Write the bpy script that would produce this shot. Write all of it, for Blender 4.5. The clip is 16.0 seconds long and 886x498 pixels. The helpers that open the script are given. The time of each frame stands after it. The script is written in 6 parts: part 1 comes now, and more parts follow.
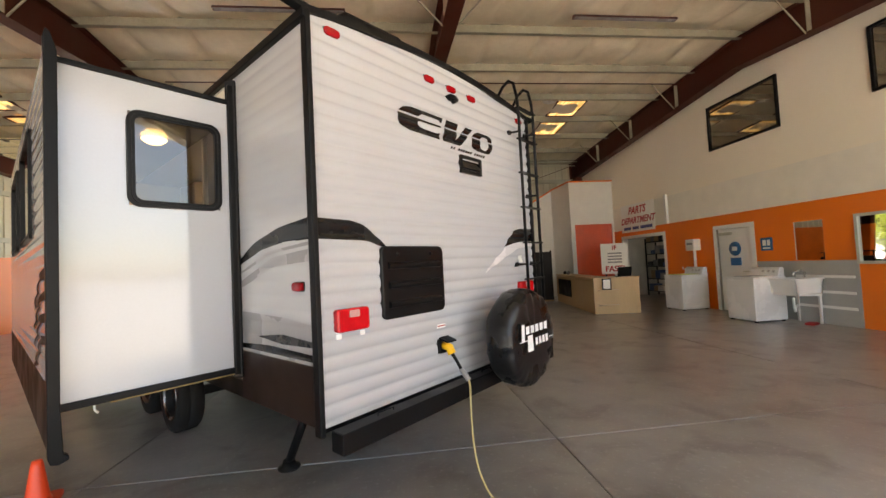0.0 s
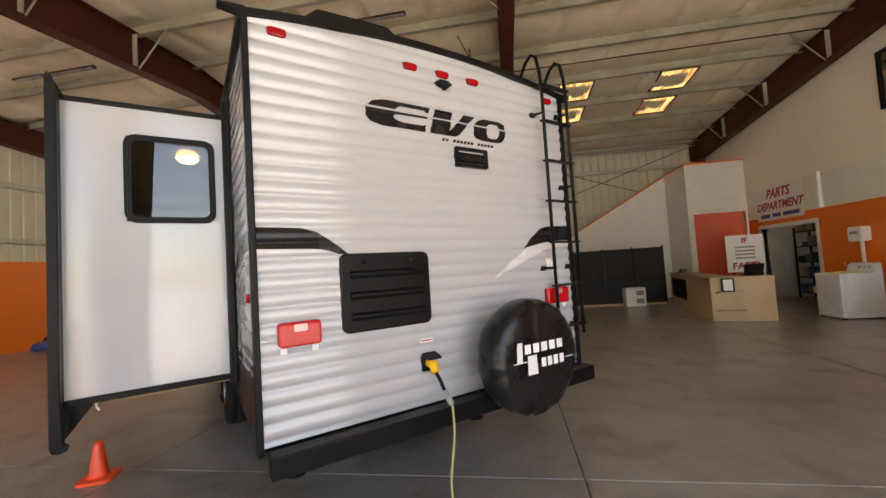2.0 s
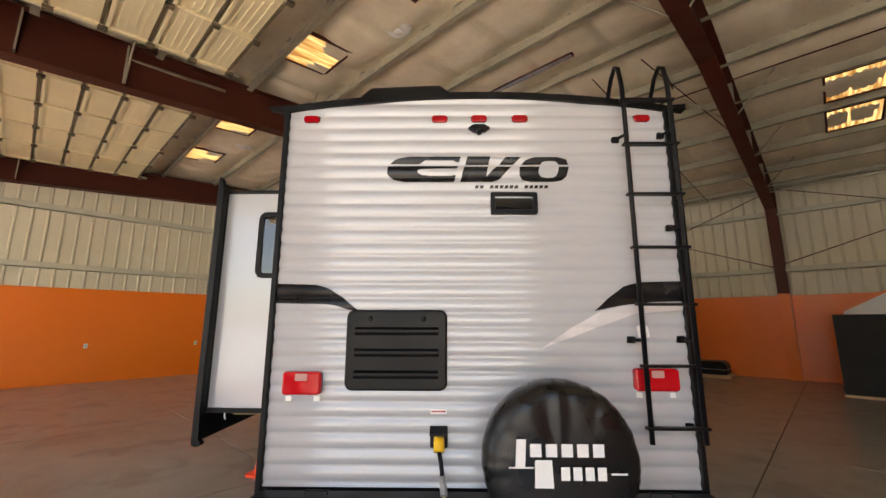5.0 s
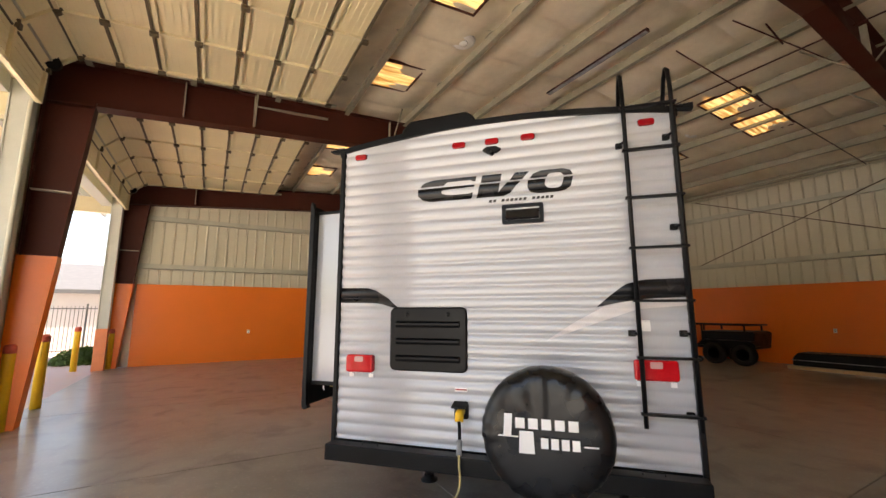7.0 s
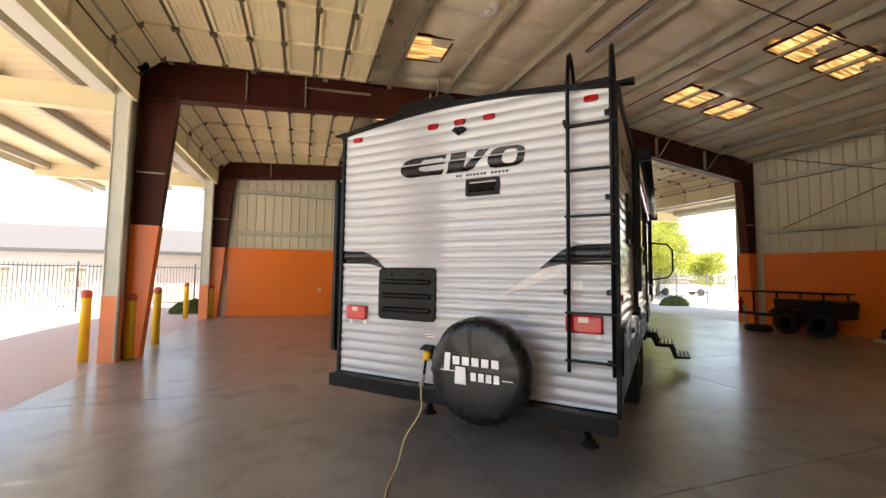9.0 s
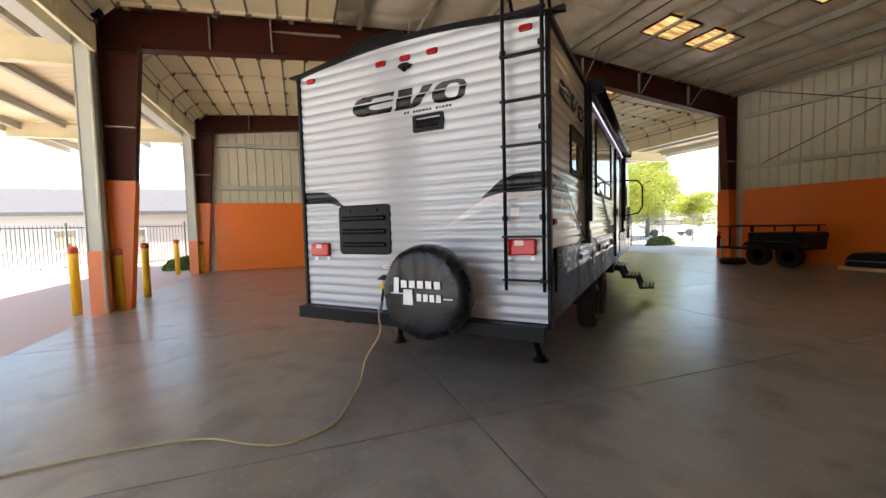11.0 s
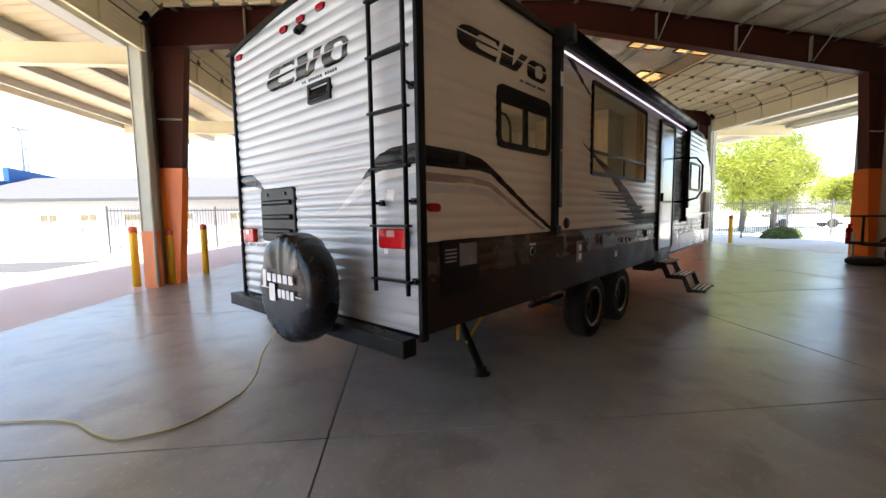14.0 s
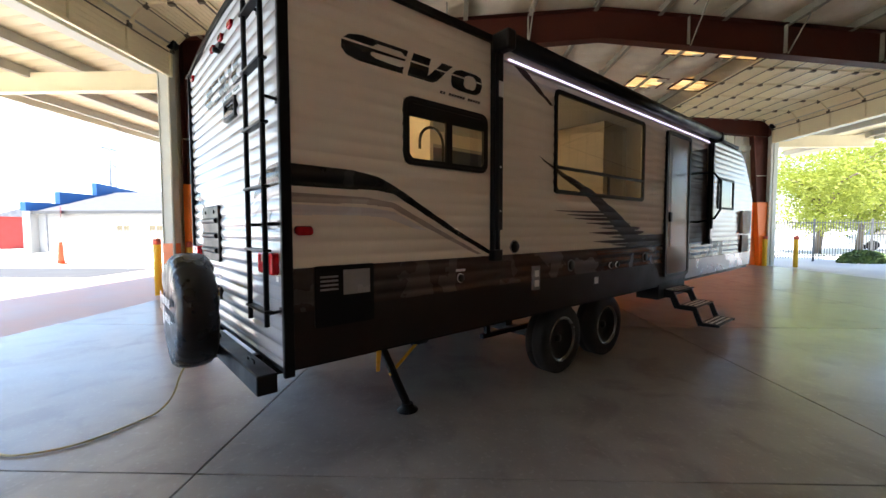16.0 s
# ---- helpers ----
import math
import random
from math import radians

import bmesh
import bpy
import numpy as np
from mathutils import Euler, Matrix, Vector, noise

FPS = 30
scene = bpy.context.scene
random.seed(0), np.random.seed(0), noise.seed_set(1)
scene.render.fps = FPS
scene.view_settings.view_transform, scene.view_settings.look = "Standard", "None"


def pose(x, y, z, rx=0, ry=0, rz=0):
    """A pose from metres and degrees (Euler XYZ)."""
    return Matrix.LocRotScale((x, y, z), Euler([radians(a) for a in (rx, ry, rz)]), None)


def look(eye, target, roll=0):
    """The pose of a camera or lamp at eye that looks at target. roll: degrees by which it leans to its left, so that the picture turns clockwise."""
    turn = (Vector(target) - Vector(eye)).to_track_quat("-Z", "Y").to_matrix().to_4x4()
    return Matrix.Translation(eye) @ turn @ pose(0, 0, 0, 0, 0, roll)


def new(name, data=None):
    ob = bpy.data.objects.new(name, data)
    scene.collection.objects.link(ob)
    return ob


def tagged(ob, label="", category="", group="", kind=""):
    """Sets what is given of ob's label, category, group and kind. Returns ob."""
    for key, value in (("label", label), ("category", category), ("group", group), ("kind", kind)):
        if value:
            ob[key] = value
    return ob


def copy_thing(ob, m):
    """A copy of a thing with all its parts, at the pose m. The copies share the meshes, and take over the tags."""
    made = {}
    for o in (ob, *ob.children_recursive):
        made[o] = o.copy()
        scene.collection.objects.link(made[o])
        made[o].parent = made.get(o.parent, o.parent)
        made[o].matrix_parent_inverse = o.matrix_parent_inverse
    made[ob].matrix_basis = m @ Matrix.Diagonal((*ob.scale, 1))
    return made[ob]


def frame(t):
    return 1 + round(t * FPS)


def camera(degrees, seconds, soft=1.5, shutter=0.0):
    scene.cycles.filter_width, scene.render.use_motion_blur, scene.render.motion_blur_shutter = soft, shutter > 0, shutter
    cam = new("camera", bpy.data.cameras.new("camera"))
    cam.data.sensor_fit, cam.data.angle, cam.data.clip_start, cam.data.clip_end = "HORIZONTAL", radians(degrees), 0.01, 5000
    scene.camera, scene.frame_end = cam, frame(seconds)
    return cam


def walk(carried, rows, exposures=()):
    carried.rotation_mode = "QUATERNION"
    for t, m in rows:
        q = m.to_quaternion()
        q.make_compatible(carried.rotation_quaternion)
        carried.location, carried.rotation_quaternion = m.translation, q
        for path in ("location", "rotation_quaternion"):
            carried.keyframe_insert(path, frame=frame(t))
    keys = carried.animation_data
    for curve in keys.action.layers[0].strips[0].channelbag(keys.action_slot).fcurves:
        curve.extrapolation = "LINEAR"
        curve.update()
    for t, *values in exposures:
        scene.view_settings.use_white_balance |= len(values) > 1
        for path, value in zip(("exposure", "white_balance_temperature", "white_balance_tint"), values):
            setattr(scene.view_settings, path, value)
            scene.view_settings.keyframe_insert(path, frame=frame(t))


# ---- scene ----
cam = camera(95.7, 16.0)
PATH = [
    (0, (0.102, 0.074, 1.521), (0.342, 2.059, 1.599), -2.9),
    (0.5, (0.323, 0.211, 1.52), (0.483, 2.202, 1.629), -3.5),
    (1, (0.514, 0.342, 1.543), (0.564, 2.338, 1.653), -3.8),
    (1.5, (0.737, 0.389, 1.535), (0.597, 2.382, 1.637), -3.9),
    (2, (0.997, 0.421, 1.535), (0.667, 2.391, 1.633), -3.6),
    (2.5, (1.145, 0.521, 1.535), (0.632, 2.454, 1.58), -3.1),
    (3, (1.318, 0.811, 1.545), (0.613, 2.683, 1.595), -3.0),
    (3.5, (1.428, 0.998, 1.551), (0.56, 2.793, 1.707), -2.2),
    (4, (1.716, 1.143, 1.586), (0.632, 2.805, 1.835), -1.0),
    (4.2, (1.812, 1.166, 1.58), (0.661, 2.778, 1.859), -0.6),
    (6.5, (2.721, 1.375, 1.608), (1.087, 2.471, 1.965), -0.1),
    (7, (2.938, 1.413, 1.632), (1.225, 2.399, 1.937), -0.1),
    (7.5, (3.097, 1.558, 1.628), (1.322, 2.436, 1.907), 0.4),
    (8, (3.24, 1.751, 1.641), (1.425, 2.551, 1.896), 0.5),
    (8.2, (3.331, 1.821, 1.641), (1.493, 2.569, 1.887), 0.4),
    (10.3, (4.153, 2.031, 1.504), (2.254, 2.657, 1.462), -1.2),
    (10.5, (4.131, 2.07, 1.492), (2.239, 2.714, 1.423), -1.4),
    (11, (4.084, 2.245, 1.443), (2.205, 2.92, 1.327), -1.5),
    (11.5, (4.016, 2.531, 1.445), (2.14, 3.214, 1.318), -1.8),
    (12, (4.051, 2.814, 1.435), (2.166, 3.47, 1.305), -2.0),
    (12.5, (4.158, 3.141, 1.436), (2.254, 3.734, 1.286), -1.8),
    (13, (4.102, 3.366, 1.406), (2.17, 3.849, 1.22), -1.4),
    (13.5, (3.958, 3.68, 1.415), (1.998, 4.03, 1.222), -1.0),
    (14, (3.907, 3.917, 1.414), (1.925, 4.119, 1.238), -0.9),
    (14.5, (3.92, 4.253, 1.451), (1.927, 4.338, 1.307), -1.1),
    (15, (3.884, 4.469, 1.446), (1.887, 4.485, 1.338), -0.8),
    (15.5, (3.772, 4.699, 1.443), (1.775, 4.676, 1.344), -0.6),
    (16, (3.68, 4.967, 1.464), (1.683, 4.907, 1.361), -0.1),
]
walk(cam, [(t, look(eye, target, roll)) for t, eye, target, roll in PATH], exposures=((0, 2.36, 7900, 13), (3, 2.12, 7700, 15), (8, 2.0, 7900, 15), (11, 1.86, 7000, 12), (14, 2.07, 6600, 11), (16, 2.16, 6250, 10)))

# ---- world, sun ----
world = bpy.data.worlds.new("sky")
scene.world = world
world.use_nodes = True
wn = world.node_tree.nodes
sky = wn.new("ShaderNodeTexSky")
sky.sky_type, sky.sun_disc = "NISHITA", False
SUN_EL, SUN_AZ = 66.0, 140.0
sky.sun_elevation, sky.sun_rotation = radians(SUN_EL), radians(SUN_AZ)
wn["Background"].inputs[1].default_value = 0.15
world.node_tree.links.new(sky.outputs[0], wn["Background"].inputs[0])
sun = new("sun", bpy.data.lights.new("sun", "SUN"))
sun.data.energy, sun.data.angle, sun.data.color = 5.0, radians(0.5), (1.0, 0.95, 0.87)
sd = Vector((math.sin(radians(SUN_AZ)) * math.cos(radians(SUN_EL)), math.cos(radians(SUN_AZ)) * math.cos(radians(SUN_EL)), math.sin(radians(SUN_EL))))
sun.matrix_world = look(tuple(sd * 40), (0, 0, 0))


# ---- materials ----
def mat(name, color, rough=0.5, metal=0.0, spec=0.5, vary=0.12, scale=3.0, fine=60.0, bump=0.0, coat=0.0, rvary=0.1, stretch=(1, 1, 1), tint=None, each=0.0):
    """Principled surface with variation at two scales, in metres of the object."""
    m = bpy.data.materials.new(name)
    m.use_nodes = True
    n, l = m.node_tree.nodes, m.node_tree.links
    b = n["Principled BSDF"]
    tc = n.new("ShaderNodeTexCoord")
    mp = n.new("ShaderNodeMapping")
    mp.inputs["Scale"].default_value = stretch
    l.new(tc.outputs["Object"], mp.inputs["Vector"])
    big, small = n.new("ShaderNodeTexNoise"), n.new("ShaderNodeTexNoise")
    for tex, sc, det in ((big, scale, 4.0), (small, fine, 3.0)):
        tex.inputs["Scale"].default_value, tex.inputs["Detail"].default_value = sc, det
        l.new(mp.outputs[0], tex.inputs["Vector"])
    add = n.new("ShaderNodeMath")
    add.operation = "MULTIPLY_ADD"
    add.inputs[1].default_value = 0.35
    l.new(small.outputs[0], add.inputs[0])
    l.new(big.outputs[0], add.inputs[2])
    ramp = n.new("ShaderNodeMapRange")
    ramp.inputs["From Min"].default_value, ramp.inputs["From Max"].default_value = 0.4, 0.95
    l.new(add.outputs[0], ramp.inputs["Value"])
    mix = n.new("ShaderNodeMix")
    mix.data_type = "RGBA"
    lo = tuple(c * (1 - vary) for c in color)
    hi = tint if tint else tuple(min(1, c * (1 + vary)) for c in color)
    mix.inputs[6].default_value, mix.inputs[7].default_value = (*lo, 1), (*hi, 1)
    l.new(ramp.outputs[0], mix.inputs[0])
    out = mix.outputs[2]
    if each:
        info, hsv, mr = n.new("ShaderNodeObjectInfo"), n.new("ShaderNodeHueSaturation"), n.new("ShaderNodeMapRange")
        mr.inputs["To Min"].default_value, mr.inputs["To Max"].default_value = 1 - each, 1 + each
        l.new(info.outputs["Random"], mr.inputs["Value"])
        l.new(mr.outputs[0], hsv.inputs["Value"])
        l.new(out, hsv.inputs["Color"])
        out = hsv.outputs[0]
    l.new(out, b.inputs["Base Color"])
    rr = n.new("ShaderNodeMapRange")
    rr.inputs["From Min"].default_value, rr.inputs["From Max"].default_value = 0.35, 0.65
    rr.inputs["To Min"].default_value, rr.inputs["To Max"].default_value = max(0.02, rough - rvary), min(1, rough + rvary)
    l.new(big.outputs[0], rr.inputs["Value"])
    l.new(rr.outputs[0], b.inputs["Roughness"])
    b.inputs["Metallic"].default_value = metal
    b.inputs["Specular IOR Level"].default_value = spec
    b.inputs["Coat Weight"].default_value = coat
    b.inputs["Coat Roughness"].default_value = 0.08
    if bump:
        bp = n.new("ShaderNodeBump")
        bp.inputs["Strength"].default_value, bp.inputs["Distance"].default_value = bump, 0.004
        l.new(add.outputs[0], bp.inputs["Height"])
        l.new(bp.outputs[0], b.inputs["Normal"])
    return m


def glow(name, color, strength):
    m = mat(name, color, 0.5)
    b = m.node_tree.nodes["Principled BSDF"]
    b.inputs["Emission Color"].default_value, b.inputs["Emission Strength"].default_value = (*color, 1), strength
    return m


def clear_glass(name, color, rough=0.0, mixin=0.5):
    """Thin pane: part see-through, part mirror."""
    m = bpy.data.materials.new(name)
    m.use_nodes = True
    n, l = m.node_tree.nodes, m.node_tree.links
    n.remove(n["Principled BSDF"])
    tr, gl, mx, fr = n.new("ShaderNodeBsdfTransparent"), n.new("ShaderNodeBsdfGlossy"), n.new("ShaderNodeMixShader"), n.new("ShaderNodeFresnel")
    mr = n.new("ShaderNodeMapRange")
    mr.inputs["To Min"].default_value = mixin
    fr.inputs["IOR"].default_value = 1.5
    tr.inputs[0].default_value = (*color, 1)
    gl.inputs["Roughness"].default_value = rough
    l.new(fr.outputs[0], mr.inputs["Value"])
    l.new(mr.outputs[0], mx.inputs[0])
    l.new(tr.outputs[0], mx.inputs[1])
    l.new(gl.outputs[0], mx.inputs[2])
    l.new(mx.outputs[0], n["Material Output"].inputs[0])
    return m


M_CONC = mat("polished_concrete", (0.255, 0.235, 0.208), 0.36, vary=0.30, scale=0.7, fine=3.4, bump=0.02, rvary=0.05, tint=(0.37, 0.345, 0.31), each=0.04, spec=1.0, coat=0.30)
_n, _l = M_CONC.node_tree.nodes, M_CONC.node_tree.links
_b = _n["Principled BSDF"]
_b.inputs["Coat Roughness"].default_value = 0.15
_src = _b.inputs["Base Color"].links[0].from_socket
_tc, _s1, _s2, _r1, _r2, _m1, _m2 = (_n.new(k) for k in ("ShaderNodeTexCoord", "ShaderNodeTexNoise", "ShaderNodeTexNoise", "ShaderNodeMapRange", "ShaderNodeMapRange", "ShaderNodeMix", "ShaderNodeMix"))
for _t, _sc, _de, _di in ((_s1, 1.9, 6.0, 0.6), (_s2, 26.0, 4.0, 0.2)):
    _t.inputs["Scale"].default_value, _t.inputs["Detail"].default_value, _t.inputs["Distortion"].default_value = _sc, _de, _di
    _l.new(_tc.outputs["Object"], _t.inputs["Vector"])
for _r, _t, _a, _z, _lo in ((_r1, _s1, 0.48, 0.70, 0.52), (_r2, _s2, 0.55, 0.75, 0.25)):
    _r.inputs["From Min"].default_value, _r.inputs["From Max"].default_value, _r.inputs["To Max"].default_value = _a, _z, _lo
    _r.interpolation_type = "SMOOTHSTEP"
    _l.new(_t.outputs[0], _r.inputs["Value"])
for _m, _f, _c in ((_m1, _r1, (0.10, 0.085, 0.07, 1)), (_m2, _r2, (0.55, 0.52, 0.47, 1))):
    _m.data_type = "RGBA"
    _m.inputs[7].default_value = _c
    _l.new(_f.outputs[0], _m.inputs[0])
    _l.new(_src, _m.inputs[6])
    _src = _m.outputs[2]
_l.new(_src, _b.inputs["Base Color"])
M_JOINT = mat("joint_filler", (0.06, 0.055, 0.05), 0.8)
M_APRON = mat("red_sealed_concrete", (0.52, 0.37, 0.32), 0.5, vary=0.15, scale=1.2)
M_GROUND = mat("sunlit_pavement", (0.60, 0.58, 0.54), 0.9, vary=0.1, scale=0.4)
M_ORANGE = mat("orange_wall_paint", (0.88, 0.185, 0.012), 0.38, vary=0.05, scale=1.0, fine=40, bump=0.05)
M_ORANGE_FADED = mat("faded_orange_paint", (0.75, 0.22, 0.08), 0.5, vary=0.12)
M_CREAM = mat("cream_metal_panel", (0.62, 0.58, 0.44), 0.5, vary=0.06, scale=0.8, bump=0.02)
M_STEEL = mat("galvanised_purlin", (0.50, 0.49, 0.385), 0.45, vary=0.12, scale=2)
M_PURLIN = mat("weathered_purlin_steel", (0.36, 0.335, 0.25), 0.5, vary=0.25, scale=1.6, fine=18)
M_BROWN = mat("red_oxide_steel", (0.075, 0.019, 0.011), 0.55, spec=0.22, vary=0.2, scale=1.5)
M_INSUL = mat("vinyl_faced_insulation", (0.82, 0.72, 0.53), 0.42, vary=0.16, scale=1.7, fine=9, bump=0.5, tint=(0.88, 0.80, 0.63))
M_BEIGE = mat("beige_wall_paint", (0.86, 0.80, 0.68), 0.65, vary=0.03, scale=0.6, bump=0.05)
M_GREYBAND = mat("grey_beige_paint", (0.80, 0.765, 0.68), 0.7, vary=0.05)
M_WHITE = mat("white_paint", (0.80, 0.79, 0.76), 0.5, vary=0.04)
# White siding and gelcoat toned down, cream side lifted, to offset uneven light.
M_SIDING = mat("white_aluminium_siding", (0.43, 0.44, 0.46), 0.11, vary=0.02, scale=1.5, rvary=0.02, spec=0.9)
M_CREAMSIDE = mat("cream_aluminium_siding", (0.80, 0.73, 0.62), 0.16, vary=0.02, scale=1.5, rvary=0.02, spec=0.8)
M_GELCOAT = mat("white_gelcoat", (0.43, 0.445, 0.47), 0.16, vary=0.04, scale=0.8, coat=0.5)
M_BLACK = mat("black_trim", (0.006, 0.006, 0.0065), 0.40, spec=0.16, vary=0.25)
M_RUBBER = mat("tyre_rubber", (0.014, 0.014, 0.015), 0.75, spec=0.25, vary=0.2, bump=0.2)
M_VINYL = mat("black_vinyl_cover", (0.008, 0.008, 0.0085), 0.3, spec=0.32, vary=0.2, scale=6, fine=30, bump=0.4)
M_DARKSKIRT = mat("dark_brown_skirt", (0.020, 0.013, 0.011), 0.4, spec=0.2, vary=0.2)
M_BROWNSIDE = mat("brown_aluminium_siding", (0.050, 0.034, 0.029), 0.24, spec=0.5, vary=0.15)
M_GRAPHIC = mat("black_graphic_vinyl", (0.010, 0.010, 0.011), 0.22, spec=0.3, vary=0.3)
M_BROWNV = mat("brown_graphic_vinyl", (0.040, 0.022, 0.017), 0.45, spec=0.12, vary=0.2)
M_RED = mat("red_lens", (0.30, 0.004, 0.008), 0.14, spec=0.3, vary=0.1, scale=20)
M_TAIL = mat("red_tail_lens", (0.52, 0.008, 0.014), 0.16, spec=0.35, vary=0.15, scale=14)
M_YELLOW = mat("safety_yellow", (0.80, 0.46, 0.02), 0.45, vary=0.12, scale=8)
M_SKYLIGHT = glow("yellowed_skylight", (1.0, 0.56, 0.16), 0.38)
_n, _l = M_SKYLIGHT.node_tree.nodes, M_SKYLIGHT.node_tree.links
_tc, _mp, _ns, _rp = _n.new("ShaderNodeTexCoord"), _n.new("ShaderNodeMapping"), _n.new("ShaderNodeTexNoise"), _n.new("ShaderNodeValToRGB")
_mp.inputs["Scale"].default_value = (16.0, 0.9, 1.0)
_ns.inputs["Scale"].default_value, _ns.inputs["Detail"].default_value = 1.6, 5.0
_rp.color_ramp.elements[0].position, _rp.color_ramp.elements[1].position = 0.40, 0.60
_rp.color_ramp.elements[0].color, _rp.color_ramp.elements[1].color = (0.20, 0.085, 0.015, 1), (1.0, 0.70, 0.30, 1)
_l.new(_tc.outputs["Object"], _mp.inputs[0]), _l.new(_mp.outputs[0], _ns.inputs["Vector"]), _l.new(_ns.outputs[0], _rp.inputs[0])
_l.new(_rp.outputs[0], _n["Principled BSDF"].inputs["Emission Color"])
M_GREYPOST = mat("grey_green_post", (0.50, 0.51, 0.44), 0.5, vary=0.08)
M_GREYV = mat("grey_vinyl", (0.26, 0.26, 0.27), 0.28, vary=0.1)
M_GLASS = clear_glass("tinted_glass", (0.50, 0.49, 0.47), 0.0, 0.06)
M_MIRROR = mat("mirror", (0.8, 0.8, 0.8), 0.02, 1.0, rvary=0.0)


# ---- building blocks ----
def add_box(bm, lo, hi, bevel=0.0):
    r = bmesh.ops.create_cube(bm, size=1.0)
    vs = r["verts"]
    for v in vs:
        v.co = Vector([(a + b) / 2 + c * (b - a) for a, b, c in zip(lo, hi, v.co)])
    if bevel:
        es = {e for v in vs for e in v.link_edges}
        bmesh.ops.bevel(bm, geom=list(es), offset=bevel, segments=2, affect="EDGES", profile=0.5)
    return bm


def box(lo, hi, bevel=0.0):
    return add_box(bmesh.new(), lo, hi, bevel)


def boxes(*pairs, bevel=0.0):
    bm = bmesh.new()
    for lo, hi in pairs:
        add_box(bm, lo, hi, bevel)
    return bm


def prism(poly, axis, a, b, bevel=0.0, bm=None):
    """A polygon in the two other axes, drawn out along the axis from a to b."""
    bm = bm or bmesh.new()
    def at(p, c):
        return {"x": (c, p[0], p[1]), "y": (p[0], c, p[1]), "z": (p[0], p[1], c)}[axis]
    va, vb = [bm.verts.new(at(p, a)) for p in poly], [bm.verts.new(at(p, b)) for p in poly]
    k = len(poly)
    fs = [bm.faces.new(va), bm.faces.new(vb[::-1])]
    for i in range(k):
        fs.append(bm.faces.new((va[i], vb[i], vb[(i + 1) % k], va[(i + 1) % k])))
    bmesh.ops.recalc_face_normals(bm, faces=fs)
    if bevel:
        bmesh.ops.bevel(bm, geom=list({e for f in fs for e in f.edges}), offset=bevel, segments=2, affect="EDGES", profile=0.5)
    return bm


def tube(points, r, seg=10, bm=None, closed=False):
    bm = bm or bmesh.new()
    pts = [Vector(p) for p in points]
    rings, up = [], None
    for i, p in enumerate(pts):
        if closed:
            d = pts[(i + 1) % len(pts)] - pts[i - 1]
        else:
            d = pts[min(i + 1, len(pts) - 1)] - pts[max(i - 1, 0)]
        d.normalize()
        if up is None:
            up = d.orthogonal().normalized()
        up = (up - d * up.dot(d)).normalized()
        side = d.cross(up)
        rings.append([bm.verts.new(p + r * (math.cos(a) * up + math.sin(a) * side)) for a in (2 * math.pi * j / seg for j in range(seg))])
    for i in range(len(rings) - (0 if closed else 1)):
        a, b = rings[i], rings[(i + 1) % len(rings)]
        for j in range(seg):
            bm.faces.new((a[j], a[(j + 1) % seg], b[(j + 1) % seg], b[j])).smooth = True
    if not closed:
        bm.faces.new(rings[0][::-1]), bm.faces.new(rings[-1])
    return bm


def lathe(profile, axis="z", seg=32, bm=None, at=(0, 0, 0), caps=True):
    """Turns (radius, height) pairs round an axis through at."""
    bm = bm or bmesh.new()
    rings = []
    for r, h in profile:
        ring = []
        for j in range(seg):
            a = 2 * math.pi * j / seg
            c, s = r * math.cos(a), r * math.sin(a)
            p = {"z": (c, s, h), "y": (c, h, s), "x": (h, c, s)}[axis]
            ring.append(bm.verts.new(Vector(p) + Vector(at)))
        rings.append(ring)
    for a, b in zip(rings, rings[1:]):
        for j in range(seg):
            bm.faces.new((a[j], a[(j + 1) % seg], b[(j + 1) % seg], b[j])).smooth = True
    for ring in ((rings[0], rings[-1]) if caps else ()):
        bm.faces.new(ring)
    bmesh.ops.recalc_face_normals(bm, faces=bm.faces)
    return bm


def mesh_ob(name, bm, material):
    me = bpy.data.meshes.new(name)
    if len(bm.faces) > 1:
        bmesh.ops.recalc_face_normals(bm, faces=bm.faces)
    bm.to_mesh(me)
    bm.free()
    me.materials.append(material)
    return new(name, me)


def part(name, bm, material, parent, label=""):
    ob = mesh_ob(name, bm, material)
    ob.parent = parent
    return tagged(ob, label) if label else ob


def thing(name, m, label, category, group="", kind=""):
    ob = new(name)
    ob.empty_display_size = 0.1
    ob.matrix_basis = m
    return tagged(ob, label, category, group, kind)


def solid(name, bm, material, label, category, kind="", group="", m=None):
    ob = mesh_ob(name, bm, material)
    if m:
        ob.matrix_basis = m
    return tagged(ob, label, category, group, kind)


def setting(name, bm, material, label="", category=""):
    return tagged(mesh_ob(name, bm, material), label, category, "", "structure")


# ---- the hall ----
XW, XE, YS, YN = -12.4, 8.38, -1.08, 17.0
RIDGE_Y = 8.25


def roof_z(y, eave=5.86, slope=0.075):
    return eave + slope * (8.75 - abs(y - RIDGE_Y))


